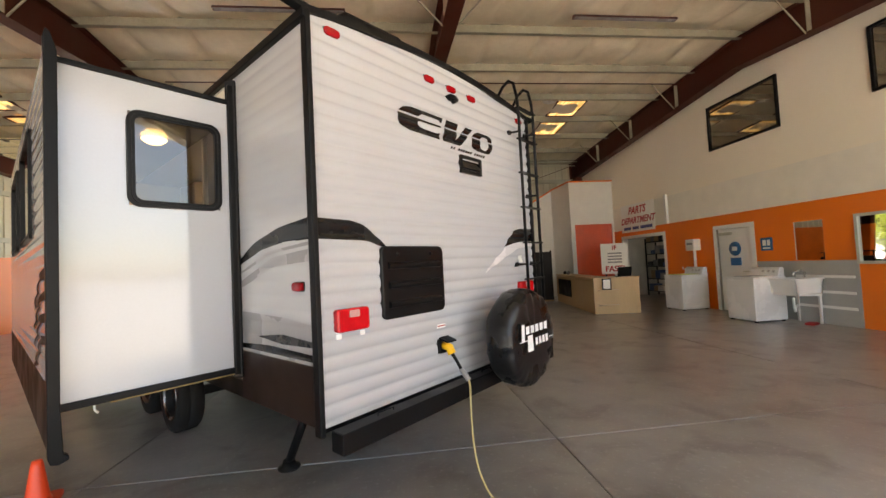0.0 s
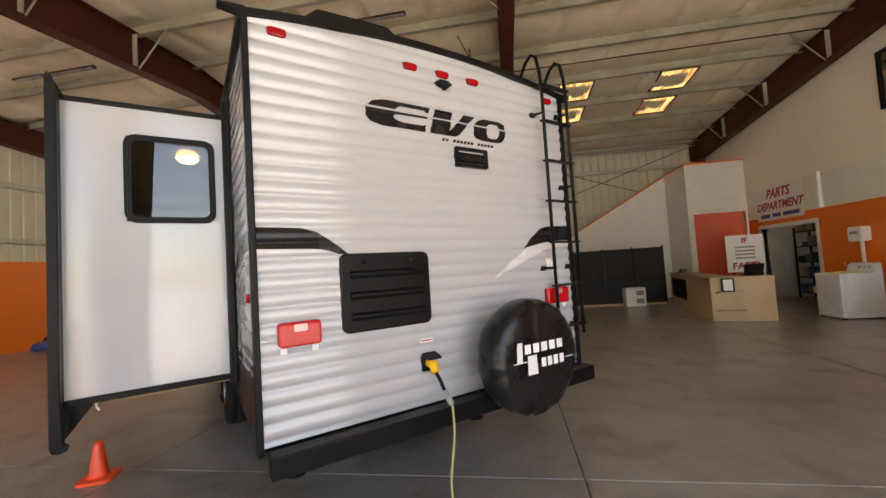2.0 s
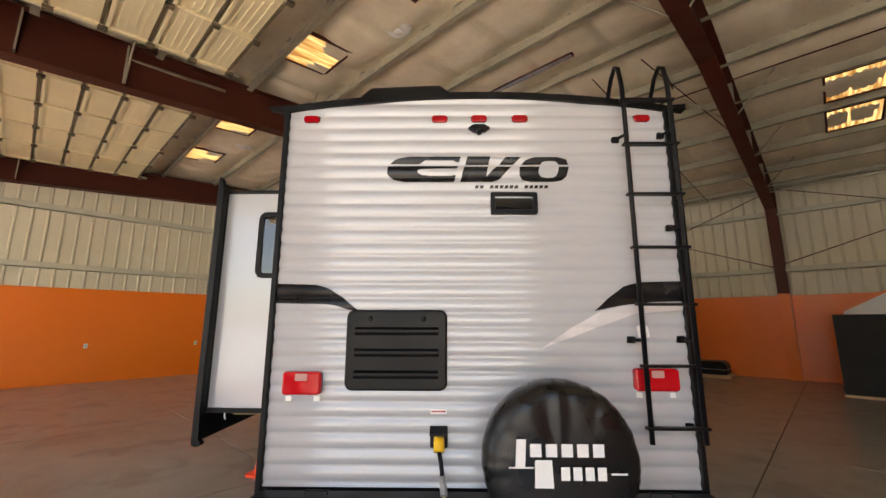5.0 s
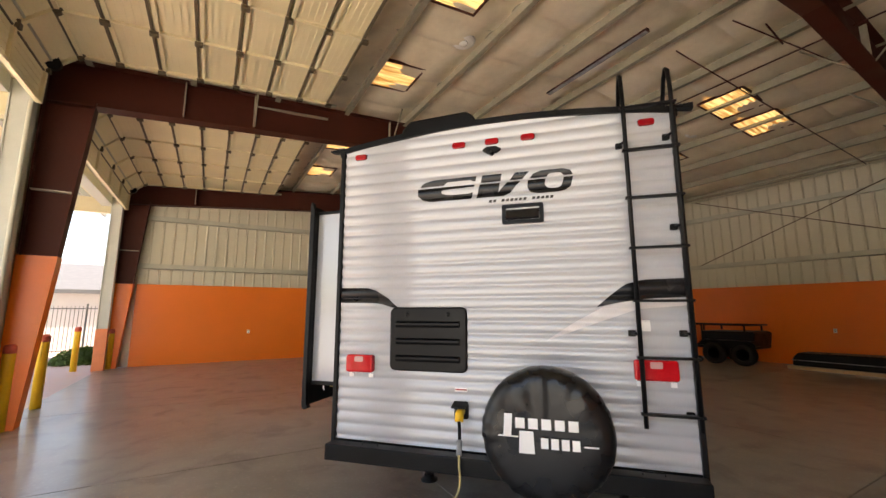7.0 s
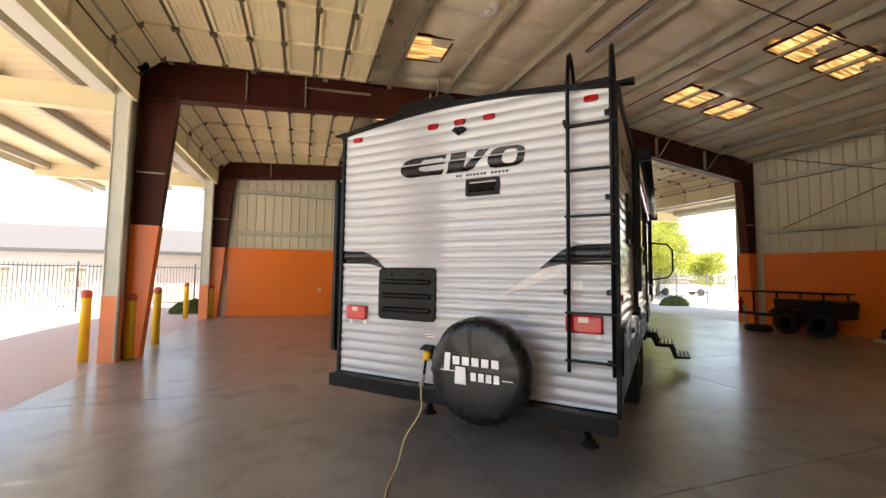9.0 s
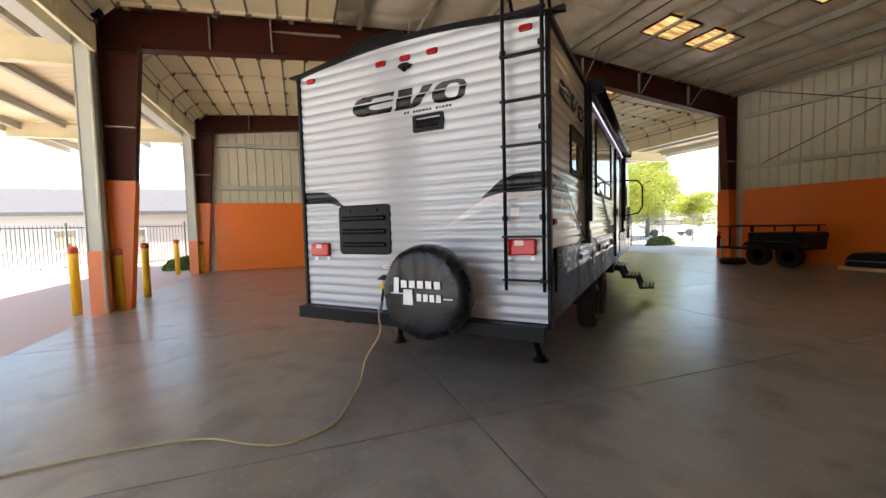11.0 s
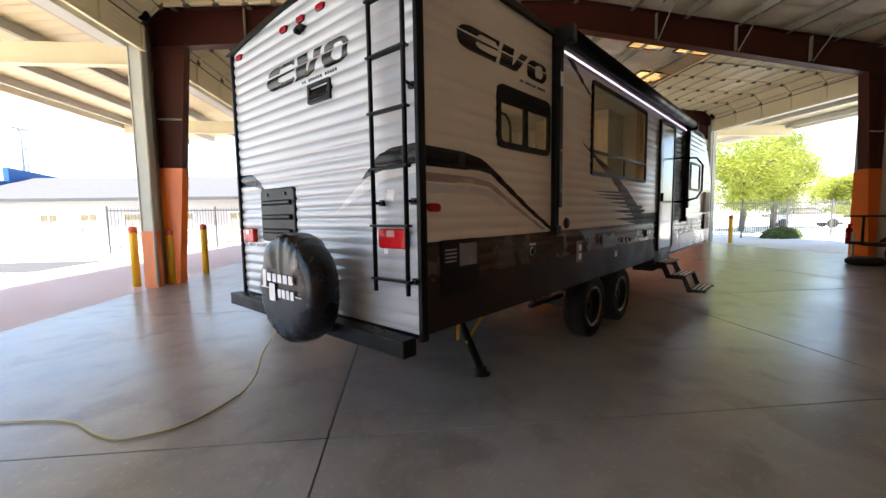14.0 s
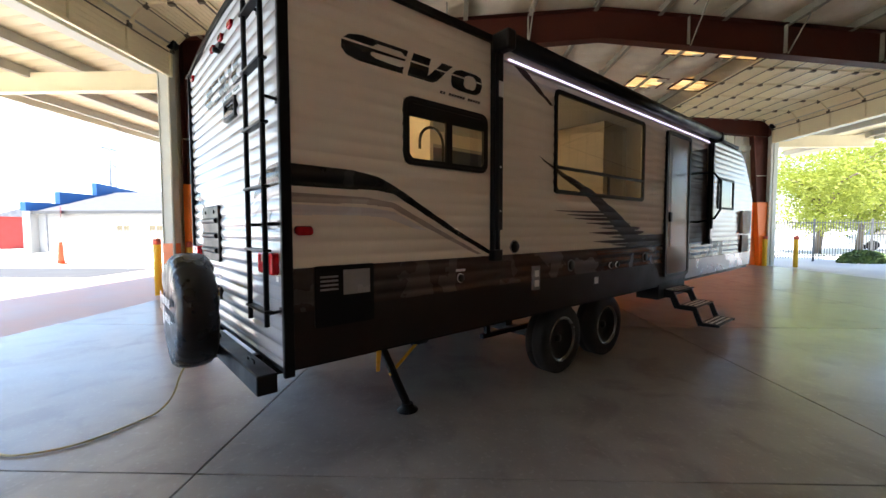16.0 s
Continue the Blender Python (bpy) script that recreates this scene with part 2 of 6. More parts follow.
def ribbed(bm, along, a, b, face, out, z0, ztop, pitch=0.3):
    """Ribbed sheet standing along an axis from a to b; ztop gives the top at each place."""
    xs, k = [], int((b - a) / pitch) + 1
    for i in range(k):
        c = a + i * pitch
        for o, d in ((0.0, 0), (0.10, 0), (0.12, 1), (0.15, 1), (0.17, 0)):
            if c + o < b:
                xs.append((c + o, d))
    xs.append((b, 0))
    prev = None
    for c, d in xs:
        w = face + out * 0.03 * d
        lo, hi = ((c, w, z0), (c, w, ztop(c))) if along == "x" else ((w, c, z0), (w, c, ztop(c)))
        cur = bm.verts.new(lo), bm.verts.new(hi)
        if prev:
            bm.faces.new((prev[0], cur[0], cur[1], prev[1]))
        prev = cur
    return bm


# floor slabs with sawn joints
setting("floor", box((XW - 0.1, YS - 0.1, -0.2), (XE + 4, YN + 0.1, -0.012)), M_JOINT, "concrete floor with sawn joints", "floor")
floor_ob = bpy.data.objects["floor"]
FX = [XW, -9.61, -5.94, -2.27, 1.40, 5.07, XE + 4]
FY = [YS - 0.1, 3.415, 7.98, 12.55, YN + 0.1]
for xa, xb in zip(FX, FX[1:]):
    for ya, yb in zip(FY, FY[1:]):
        part("concrete_slab", box((xa + 0.006, ya + 0.006, -0.1), (xb - 0.006, yb - 0.006, 0), 0.003), M_CONC, floor_ob)

setting("ground", box((-400, -400, -0.4), (400, 400, -0.21)), M_GROUND, "sunlit pale paving outside the hall", "ground")
setting("yard_south", box((-60, -60, -0.21), (60, YS - 5.2, -0.04)), M_GROUND, "sunlit concrete yard", "pavement")
# Thin dark grey strip laid over the paler yard.
setting("drive_strip", box((-11.2, -45.0, -0.1), (-8.3, YS - 5.24, -0.034)), mat("worn_asphalt", (0.06, 0.06, 0.063), 0.9, vary=0.15, scale=0.8), "flat dark grey strip across the yard", "road")
# Unseen ground, kept pale so that the sun bounces into the hall.
setting("apron_east", box((1.3, YS - 5.2, -0.21), (30, YS - 0.1, -0.03)), M_GROUND, "unseen pale apron, added to bounce sunlight into the hall", "pavement")
setting("apron_south", box((-30, YS - 5.2, -0.21), (1.3, YS - 0.1, -0.03)), M_APRON, "reddish sealed concrete apron under the canopy", "pavement")
setting("yard_north", box((-60, YN + 0.1, -0.21), (60, 60, -0.03)), M_GROUND, "pale concrete yard", "pavement")

# west wall
w = boxes(((XW - 0.25, YS - 0.2, 0), (XW - 0.06, YN + 0.2, 5.9)))
setting("wall_west", w, M_CREAM, "cream metal panel end wall", "wall")
part("ribbed_sheet", ribbed(bmesh.new(), "y", YS, YN, XW - 0.05, 1, 2.3, roof_z), M_CREAM, bpy.data.objects["wall_west"])
part("orange_liner", box((XW - 0.06, YS + 0.5, 0), (XW + 0.03, YN, 2.46), 0.004), M_ORANGE, bpy.data.objects["wall_west"], "smooth orange painted wall liner")
for z in (3.03, 4.56):
    part("girt", boxes(((XW - 0.03, YS, z - 0.09), (XW + 0.05, YN, z - 0.07)), ((XW + 0.03, YS, z - 0.09), (XW + 0.05, YN, z + 0.07))), M_STEEL, bpy.data.objects["wall_west"])

# north wall: opening from XW to XO
OPN, XO = 4.95, -6.2
n_wall = boxes(((XO, YN + 0.06, 0), (XE, YN + 0.25, 5.9)), ((XW, YN + 0.06, OPN), (XO, YN + 0.25, 5.9)))
setting("wall_north", n_wall, M_CREAM, "cream metal panel wall with an overhead door opening", "wall")
wn_ob = bpy.data.objects["wall_north"]
part("ribbed_sheet", ribbed(bmesh.new(), "x", XO + 0.55, XE, YN + 0.05, -1, 2.3, lambda x: 5.86), M_CREAM, wn_ob)
part("orange_liner", box((XO + 0.55, YN - 0.03, 0), (XE, YN + 0.06, 2.42), 0.004), M_ORANGE, wn_ob, "smooth orange painted wall liner")
for z in (3.2, 4.95):
    part("girt", boxes(((XO + 0.55, YN - 0.05, z - 0.09), (XE, YN + 0.03, z - 0.07)), ((XO + 0.55, YN - 0.05, z - 0.09), (XE, YN - 0.03, z + 0.07))), M_STEEL, wn_ob)

# south wall: three openings
s_wall = boxes(((XW, YS - 0.25, OPN), (XE, YS - 0.06, 5.9)), ((-5.62, YS - 0.18, 0), (-4.93, YS - 0.06, OPN)), ((1.05, YS - 0.18, 0), (1.45, YS - 0.06, OPN)), ((7.4, YS - 0.25, 0), (XE, YS - 0.06, OPN)), ((XW, YS - 0.25, 0), (-12.05, YS - 0.06, OPN)))
setting("wall_south", s_wall, M_CREAM, "cream metal wall with three tall overhead door openings", "wall")

# rigid frames
def rigid_frame(x):
    fr = thing("steel_frame", pose(x, 0, 0), "dark red-brown tapered steel portal frame", "steel frame", "portal frames", "structure")
    for s, y0 in ((1, YS), (-1, YN)):
        pts = [(y0, 0), (y0 + s * 0.22, 0), (y0 + s * 0.62, 4.9), (y0 + s * 0.62, 5.0), (y0 + s * 0.05, 5.75), (y0, 5.75)]
        part("column", prism(pts, "x", -0.008, 0.008), M_BROWN, fr)
        part("inner_flange", prism([(y0 + s * 0.22, 0), (y0 + s * 0.24, 0), (y0 + s * 0.64, 5.0), (y0 + s * 0.62, 5.0)], "x", -0.13, 0.13), M_BROWN, fr)
        part("outer_flange", boxes(((-0.13, min(y0, y0 + s * 0.02), 0), (0.13, max(y0, y0 + s * 0.02), 5.75))), M_BROWN, fr)
        for z in (3.45,):
            part("stiffener", boxes(((-0.12, min(y0, y0 + s * 0.5), z), (0.12, max(y0, y0 + s * 0.5), z + 0.015))), M_STEEL, fr)
        part("orange_sleeve", prism([(y0 - s * 0.004, 0), (y0 + s * 0.246, 0), (y0 + s * 0.447, 2.45), (y0 - s * 0.004, 2.45)], "x", -0.14, 0.14), M_ORANGE, fr, "orange paint on the column's foot")
    top = lambda y: roof_z(y) - 0.2
    for ya, yb in ((YS + 0.05, RIDGE_Y), (YN - 0.05, RIDGE_Y)):
        da, db = 0.72, 0.62
        part("rafter", prism([(ya, top(ya)), (yb, top(yb)), (yb, top(yb) - db), (ya, top(ya) - da)], "x", -0.008, 0.008), M_BROWN, fr)
        part("bottom_flange", prism([(ya, top(ya) - da - 0.02), (yb, top(yb) - db - 0.02), (yb, top(yb) - db), (ya, top(ya) - da)], "x", -0.13, 0.13), M_BROWN, fr)
        part("top_flange", prism([(ya, top(ya)), (yb, top(yb)), (yb, top(yb) + 0.02), (ya, top(ya) + 0.02)], "x", -0.13, 0.13), M_BROWN, fr)
    return fr


f0 = rigid_frame(-5.3)
f0.matrix_basis = pose(-5.3, 0, 0, 0, 0, 2.45)
copy_thing(f0, pose(1.2, 0, 0))
copy_thing(f0, pose(8.12, 0, 0))
copy_thing(f0, pose(-12.28, 0, 0))

# roof: insulation between purlins, skylights
PUR = [-0.6 + 1.45 * i for i in range(13)]
roof = bmesh.new()
ys = [YS - 0.3 + 0.1 * i for i in range(188)]
def sag(x, y):
    """Underside of the insulation: it bellies between purlins, is pinched at its seams and puckers along them."""
    p = min(PUR, key=lambda q: abs(y - q))
    d = min(1, abs(y - p) / 0.5)
    seam = abs(((x + 12.3) / 1.22) % 1.0 - 0.5) * 2
    half = abs(((x + 12.3) / 0.61) % 1.0 - 0.5) * 2
    belly = 0.135 * d ** 0.7 * (1 - 0.8 * seam ** 6 - 0.25 * half ** 10)
    pucker = 0.03 * noise.noise((x * 5.0, y * 0.9, 3.0)) * (1 - 0.5 * d) + 0.03 * noise.noise((x * 0.8, y * 1.1, 0.0)) * d
    return roof_z(y) - belly + pucker
xs = [XW - 0.3 + 0.07625 * i for i in range(284)]
grid = [[roof.verts.new((x, y, sag(x, y))) for x in xs] for y in ys]
for a, b in zip(grid, grid[1:]):
    for k in range(len(xs) - 1):
        roof.faces.new((a[k], a[k + 1], b[k + 1], b[k])).smooth = True
setting("ceiling", roof, M_INSUL, "yellowed white vinyl-faced roof insulation", "ceiling")
rf = boxes(((XW - 0.4, YS - 0.4, 6.62), (XE + 4.2, YN + 0.4, 6.75)))
setting("roof", rf, M_STEEL, "metal roof deck", "roof")
for y in PUR:
    z = roof_z(y)
    p = boxes(((XW, y - 0.045, z - 0.2), (XE, y + 0.045, z - 0.19)), ((XW, y - 0.005, z - 0.2), (XE, y + 0.005, z)), ((XW, y - 0.035, z - 0.01), (XE, y + 0.035, z)), ((XW, y - 0.045, z - 0.19), (XE, y - 0.040, z - 0.165)))
    pu = tagged(setting("purlin", p, M_PURLIN, "grey-green galvanised roof purlin", "purlin"), group="roof purlins")
    for x in (-5.5, 1.2, 8.0):
        part("lap_plate", boxes(((max(XW, x - 0.5), y - 0.05, z - 0.205), (min(XE, x + 0.5), y + 0.05, z - 0.201))), M_PURLIN, pu)
SEAMS = bmesh.new()
for ya, yb in zip(PUR, PUR[1:]):
    for k in range(17):
        x = -11.69 + 1.22 * k
        if x < XE - 0.1:
            tube([(x, ya + 0.06, sag(x, ya + 0.06) - 0.004), (x, ya + 0.4, sag(x, ya + 0.4) - 0.006), (x, (ya + yb) / 2, sag(x, (ya + yb) / 2) - 0.006), (x, yb - 0.4, sag(x, yb - 0.4) - 0.006), (x, yb - 0.06, sag(x, yb - 0.06) - 0.004)], 0.006, 5, SEAMS)
setting("ceiling_seams", SEAMS, M_PURLIN, "taped seams across the roof insulation", "ceiling seam")

# east wall
setting("wall_east", boxes(((XE, 9.5, 0), (XE + 0.15, 11.56, 6.6)), ((XE, YS, 0), (XE + 0.15, 8.5, 6.6)), ((XE, 8.5, 2.06), (XE + 0.15, 9.5, 6.6)), ((XE, 11.56, 2.1), (XE + 0.15, 13.74, 6.6)), ((XE, 13.74, 0), (XE + 0.15, YN, 6.6))), M_BEIGE, "beige painted office wall", "wall")
we = bpy.data.objects["wall_east"]
part("orange_band", boxes(((XE - 0.006, 9.6, 0), (XE, 11.46, 2.42)), ((XE - 0.006, YS, 0), (XE, 8.4, 2.42)), ((XE - 0.006, 8.4, 2.16), (XE, 9.6, 2.42)), ((XE - 0.006, 11.46, 2.2), (XE, 13.84, 2.42)), ((XE - 0.006, 13.84, 0), (XE, YN, 2.42))), M_ORANGE, we, "orange painted lower wall")
part("grey_band", box((XE - 0.012, YS, 2.42), (XE, 14.3, 3.25)), M_GREYBAND, we, "grey-beige painted band")

# ---- travel trailer ----
trailer = thing("travel_trailer", pose(-0.35, 2.349, 0, 0, 0, 42.0), "white and cream corrugated travel trailer with its slide-out open", "travel trailer")
TW, TL, ZB = 2.5, 9.6, 0.66


def top_z(u):
    return 2.98 + 0.10 * (1 - ((u - 1.25) / 1.25) ** 2)


def rib(z, depth=0.0135):
    """Outward swell of the siding at a height."""
    p = (z / 0.0865) % 1.0
    return depth * (1 - abs(2 * p - 1) ** 2.0)


def left_rib(z):
    return rib(z, 0.003)


def side_rib(z):
    return rib(z, 0.0085)


def rear(u, z, d=0.0):
    return (u, -d, z)


def right(v, z, d=0.0):
    return (TW + d, v, z)


def left(v, z, d=0.0):
    return (-d, v, z)


def siding(us, z0, z1f, at, holes=(), swell=side_rib):
    """Corrugated skin; at(u, z, d) gives the place; holes are (u0, u1, z0, z1)."""
    bm = bmesh.new()
    us = sorted(set(us) | {h[k] for h in holes for k in (0, 1)})
    zs = sorted({z0 + 0.0865 / 8 * i for i in range(int((3.15 - z0) / (0.0865 / 8)))} | {h[k] for h in holes for k in (2, 3)})
    cols = []
    for u in us:
        t = z1f(u)
        cols.append([bm.verts.new(at(u, min(z, t), swell(min(z, t)))) for z in zs])
    for k, (a, b) in enumerate(zip(cols, cols[1:])):
        um = (us[k] + us[k + 1]) / 2
        for i in range(len(zs) - 1):
            zm = (zs[i] + zs[i + 1]) / 2
            if any(h[0] < um < h[1] and h[2] < zm < h[3] for h in holes):
                continue
            if (a[i].co - a[i + 1].co).length + (b[i].co - b[i + 1].co).length < 1e-6:
                continue
            bm.faces.new((a[i], b[i], b[i + 1], a[i + 1])).smooth = True
    bmesh.ops.remove_doubles(bm, verts=bm.verts, dist=1e-5)
    return bm


def cuts(poly, z):
    xs = []
    for (x0, z0), (x1, z1) in zip(poly, poly[1:] + poly[:1]):
        if (z0 <= z) != (z1 <= z):
            xs.append(x0 + (x1 - x0) * (z - z0) / (z1 - z0))
    xs.sort()
    return list(zip(xs[::2], xs[1::2]))


def decal(polys, at, lift=0.002, step=0.0054, swell=None):
    """Thin vinyl laid over the ribs of the siding."""
    swell = swell or (rib if at is rear else left_rib if at is left else side_rib)
    bm = bmesh.new()
    for poly in polys:
        za, zz = min(p[1] for p in poly), max(p[1] for p in poly)
        k = max(1, int((zz - za) / step))
        for i in range(k):
            a, b = za + (zz - za) * i / k, za + (zz - za) * (i + 1) / k
            lo, hi = cuts(poly, a + 1e-7), cuts(poly, b - 1e-7)
            if len(lo) != len(hi):
                lo = hi = cuts(poly, (a + b) / 2)
            for (l0, l1), (h0, h1) in zip(lo, hi):
                bm.faces.new([bm.verts.new(at(x, z, swell(z) + lift)) for x, z in ((l0, a), (l1, a), (h1, b), (h0, b))]).smooth = True
    bmesh.ops.remove_doubles(bm, verts=bm.verts, dist=2e-4)
    return bm


def rrect(x0, x1, z0, z1, r, k=5):
    out = []
    for cx, cz, a0 in ((x1 - r, z1 - r, 0), (x0 + r, z1 - r, 90), (x0 + r, z0 + r, 180), (x1 - r, z0 + r, 270)):
        for i in range(k + 1):
            a = radians(a0 + 90 * i / k)
            out.append((cx + r * math.cos(a), cz + r * math.sin(a)))
    return out


def plate(poly, at, d0, d1, bevel=0.0):
    """A slab with the outline poly in (along, z), from d0 to d1 out of the wall."""
    bm = bmesh.new()
    va, vb = [bm.verts.new(at(x, z, d0)) for x, z in poly], [bm.verts.new(at(x, z, d1)) for x, z in poly]
    bm.faces.new(va)
    top = bm.faces.new(vb[::-1])
    k = len(poly)
    for i in range(k):
        bm.faces.new((va[i], vb[i], vb[(i + 1) % k], va[(i + 1) % k])).smooth = k > 10
    bmesh.ops.recalc_face_normals(bm, faces=bm.faces)
    if bevel:
        bmesh.ops.bevel(bm, geom=list(top.edges), offset=bevel, segments=2, affect="EDGES", profile=0.5)
    return bm


def sheet(poly, at, d):
    bm = bmesh.new()
    bm.faces.new([bm.verts.new(at(x, z, d)) for x, z in poly])
    return bm


def ring(outer, inner, at, d0, d1):
    """A flat frame between two outlines with the same number of corners."""
    bm = bmesh.new()
    vs = [[bm.verts.new(at(x, z, d)) for x, z in poly] for poly, d in ((outer, d0), (outer, d1), (inner, d1), (inner, d0))]
    k = len(outer)
    for a, b in zip(vs, vs[1:] + vs[:1]):
        for i in range(k):
            bm.faces.new((a[i], a[(i + 1) % k], b[(i + 1) % k], b[i]))
    bmesh.ops.recalc_face_normals(bm, faces=bm.faces)
    return bm


def window(parent, at, x0, x1, z0, z1, r=0.06, w=0.035, bars=(), out=0.022, top=0.0):
    fr = part("window", ring(rrect(x0 - 0.01, x1 + 0.01, z0 - 0.01, z1 + 0.01, r), rrect(x0 + w, x1 - w, z0 + w, z1 - w, r * 0.6), at, 0.0, out), M_BLACK, parent, "black framed tinted window")
    gl = part("pane", sheet(rrect(x0 + w - 0.004, x1 - w + 0.004, z0 + w - 0.004, z1 - w + 0.004, r * 0.6), at, 0.008), M_GLASS, fr)
    gl.visible_shadow = False
    if top:
        part("top_panel", plate([(x0 + 0.02, z1 - w - top), (x1 - 0.02, z1 - w - top), (x1 - 0.02, z1 - 0.02), (x0 + 0.02, z1 - 0.02)], at, 0.0, out - 0.006), M_BLACK, fr)
    rb = rrect(x0 + w * 0.35, x1 - w * 0.35, z0 + w * 0.35, z1 - w * 0.35, r * 0.8)
    part("gasket", tube([at(x, z, out) for x, z in rb], 0.004, 6, closed=True), M_RUBBER, fr)
    for a, b, c, d in bars:
        part("mullion", plate([(a, c), (b, c), (b, d), (a, d)], at, 0.0, out - 0.004), M_BLACK, fr)
    return fr


W1, W2, W3 = (0.808, 1.593, 1.906, 2.343), (2.53, 4.435, 1.803, 2.761), (7.35, 8.25, 1.80, 2.33)
SLW = (-0.62, -0.12, 1.97, 2.54)
VEND = 1.685


# shell: floor, roof, inner lining
part("chassis_floor", box((0.01, 0.01, ZB), (TW - 0.01, TL - 0.2, ZB + 0.12)), M_BLACK, trailer)
rp = [(0.0, 2.955), (0.3, 3.005), (0.7, 3.04), (1.25, 3.055), (1.8, 3.04), (2.2, 3.005), (2.5, 2.955)]
part("roof_skin", prism(rp + [(2.5, 2.925), (0, 2.925)], "y", 0.02, TL - 0.9), M_WHITE, trailer)
part("rear_lining", box((0.02, 0.012, ZB), (TW - 0.02, 0.04, 2.95)), M_BEIGE, trailer)
part("left_lining", boxes(((0.012, 0.04, ZB), (0.03, 1.0, 2.95)), ((0.012, 5.0, ZB), (0.03, TL - 0.3, 2.95)), ((0.012, 1.0, 2.73), (0.03, 5.0, 2.95))), M_BEIGE, trailer)


def panel_with_holes(a0, a1, z0, z1, holes, lo, hi):
    """Upright lining across x from lo to hi, along y from a0 to a1."""
    bm, a = bmesh.new(), a0
    for h in sorted(holes):
        add_box(bm, (lo, a, z0), (hi, h[0], z1))
        add_box(bm, (lo, h[0], z0), (hi, h[1], h[2]))
        add_box(bm, (lo, h[0], h[3]), (hi, h[1], z1))
        a = h[1]
    add_box(bm, (lo, a, z0), (hi, a1, z1))
    bmesh.ops.remove_doubles(bm, verts=bm.verts, dist=1e-5)
    return bm


part("right_lining", panel_with_holes(0.04, TL - 0.5, ZB + 0.14, 2.95, [W1, W2, W3], TW - 0.03, TW - 0.008), M_BEIGE, trailer)
part("partition", box((0.05, 1.75, ZB), (1.6, 1.79, 2.93)), M_BEIGE, trailer)
part("partition", box((0.05, 5.1, ZB), (TW - 0.05, 5.14, 2.93)), M_BEIGE, trailer)

# skins
US = [0.0, 0.1] + [0.1 * i for i in range(2, 25)] + [TW - 0.01]
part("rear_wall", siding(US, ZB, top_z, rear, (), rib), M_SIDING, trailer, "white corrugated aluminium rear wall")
nose = lambda v: 2.97 if v < 8.3 else 2.97 - 0.9 * ((v - 8.3) / 1.3) ** 2
part("side_wall", siding([0, 1, 5.2] + [8.3 + 0.13 * i for i in range(11)], 1.24, nose, right, [W1, W2, W3]), M_CREAMSIDE, trailer, "cream corrugated aluminium side wall")
part("brown_siding", siding([0.0, 0.03, 9.6], 0.99, lambda u: 1.24, right), M_BROWNSIDE, trailer, "dark brown corrugated lower side band")
arch = [(0.0, 0.67), (0.0, 1.0), (9.55, 1.0), (9.55, 0.7), (5.1, 0.72), (5.0, 0.69)]
part("skirt", plate(arch, right, -0.012, 0.006), M_DARKSKIRT, trailer, "smooth black-brown metal skirt with wheel arches")
part("front_skirt", plate([(5.95, 0.7), (9.5, 0.72), (9.55, 0.98), (5.95, 0.98)], right, 0.006, 0.012), mat("bare_aluminium_skirt", (0.32, 0.32, 0.34), 0.3, 0.6), trailer, "bright metal lower panel")
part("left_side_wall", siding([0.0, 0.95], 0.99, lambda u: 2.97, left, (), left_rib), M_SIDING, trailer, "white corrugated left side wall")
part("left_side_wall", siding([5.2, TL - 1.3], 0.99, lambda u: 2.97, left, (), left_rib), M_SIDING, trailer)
part("left_skirt", plate([(0, 0.67), (0.95, 0.67), (0.95, 1.0), (0, 1.0)], left, -0.012, 0.006), M_DARKSKIRT, trailer)
part("left_skirt", plate([(5.2, 0.67), (TL - 0.3, 0.67), (TL - 0.3, 1.0), (5.2, 1.0)], left, -0.012, 0.006), M_DARKSKIRT, trailer)
fp = [(8.3, 2.97), (8.6, 2.95), (8.95, 2.83), (9.3, 2.55), (9.5, 2.2), (9.6, 1.8), (9.6, 0.7)]
nb = bmesh.new()
fv = [(nb.verts.new((0.0, v, z)), nb.verts.new((TW, v, z))) for v, z in fp]
for a, b in zip(fv, fv[1:]):
    nb.faces.new((a[0], a[1], b[1], b[0])).smooth = True
part("front_cap", nb, M_GELCOAT, trailer)

# black edge trims
for at, name in ((lambda z: (-0.004, -0.004, z), "corner_trim"), (lambda z: (TW + 0.004, -0.004, z), "corner_trim")):
    x = at(0)[0]
    part(name, box((x - 0.017, -0.034, 0.63), (x + 0.017, 0.026, 2.985), 0.007), M_BLACK, trailer)
tt = bmesh.new()
tp = [(TW * i / 20 * 1.0, top_z(TW * i / 20)) for i in range(21)]
prism([(u, z - 0.02) for u, z in tp] + [(u, z + 0.025) for u, z in tp[::-1]], "y", -0.028, 0.03, bm=tt)
part("top_trim", tt, M_BLACK, trailer)
part("roof_gutter", box((TW - 0.005, -0.03, 2.93), (TW + 0.035, 8.4, 2.985), 0.006), M_BLACK, trailer)
part("roof_gutter", box((-0.035, -0.03, 2.93), (0.005, 8.4, 2.985), 0.006), M_BLACK, trailer)
for x0, x1 in ((-0.13, 0.0), (TW, TW + 0.13)):
    part("drip_spout", prism([(x0, 2.99), (x1, 2.97), (x1, 3.01), (x0, 3.0)], "y", -0.03, 0.03), M_BLACK, trailer)
part("bottom_trim", box((0, -0.016, 0.645), (TW, 0.0, 0.668)), M_BLACK, trailer)

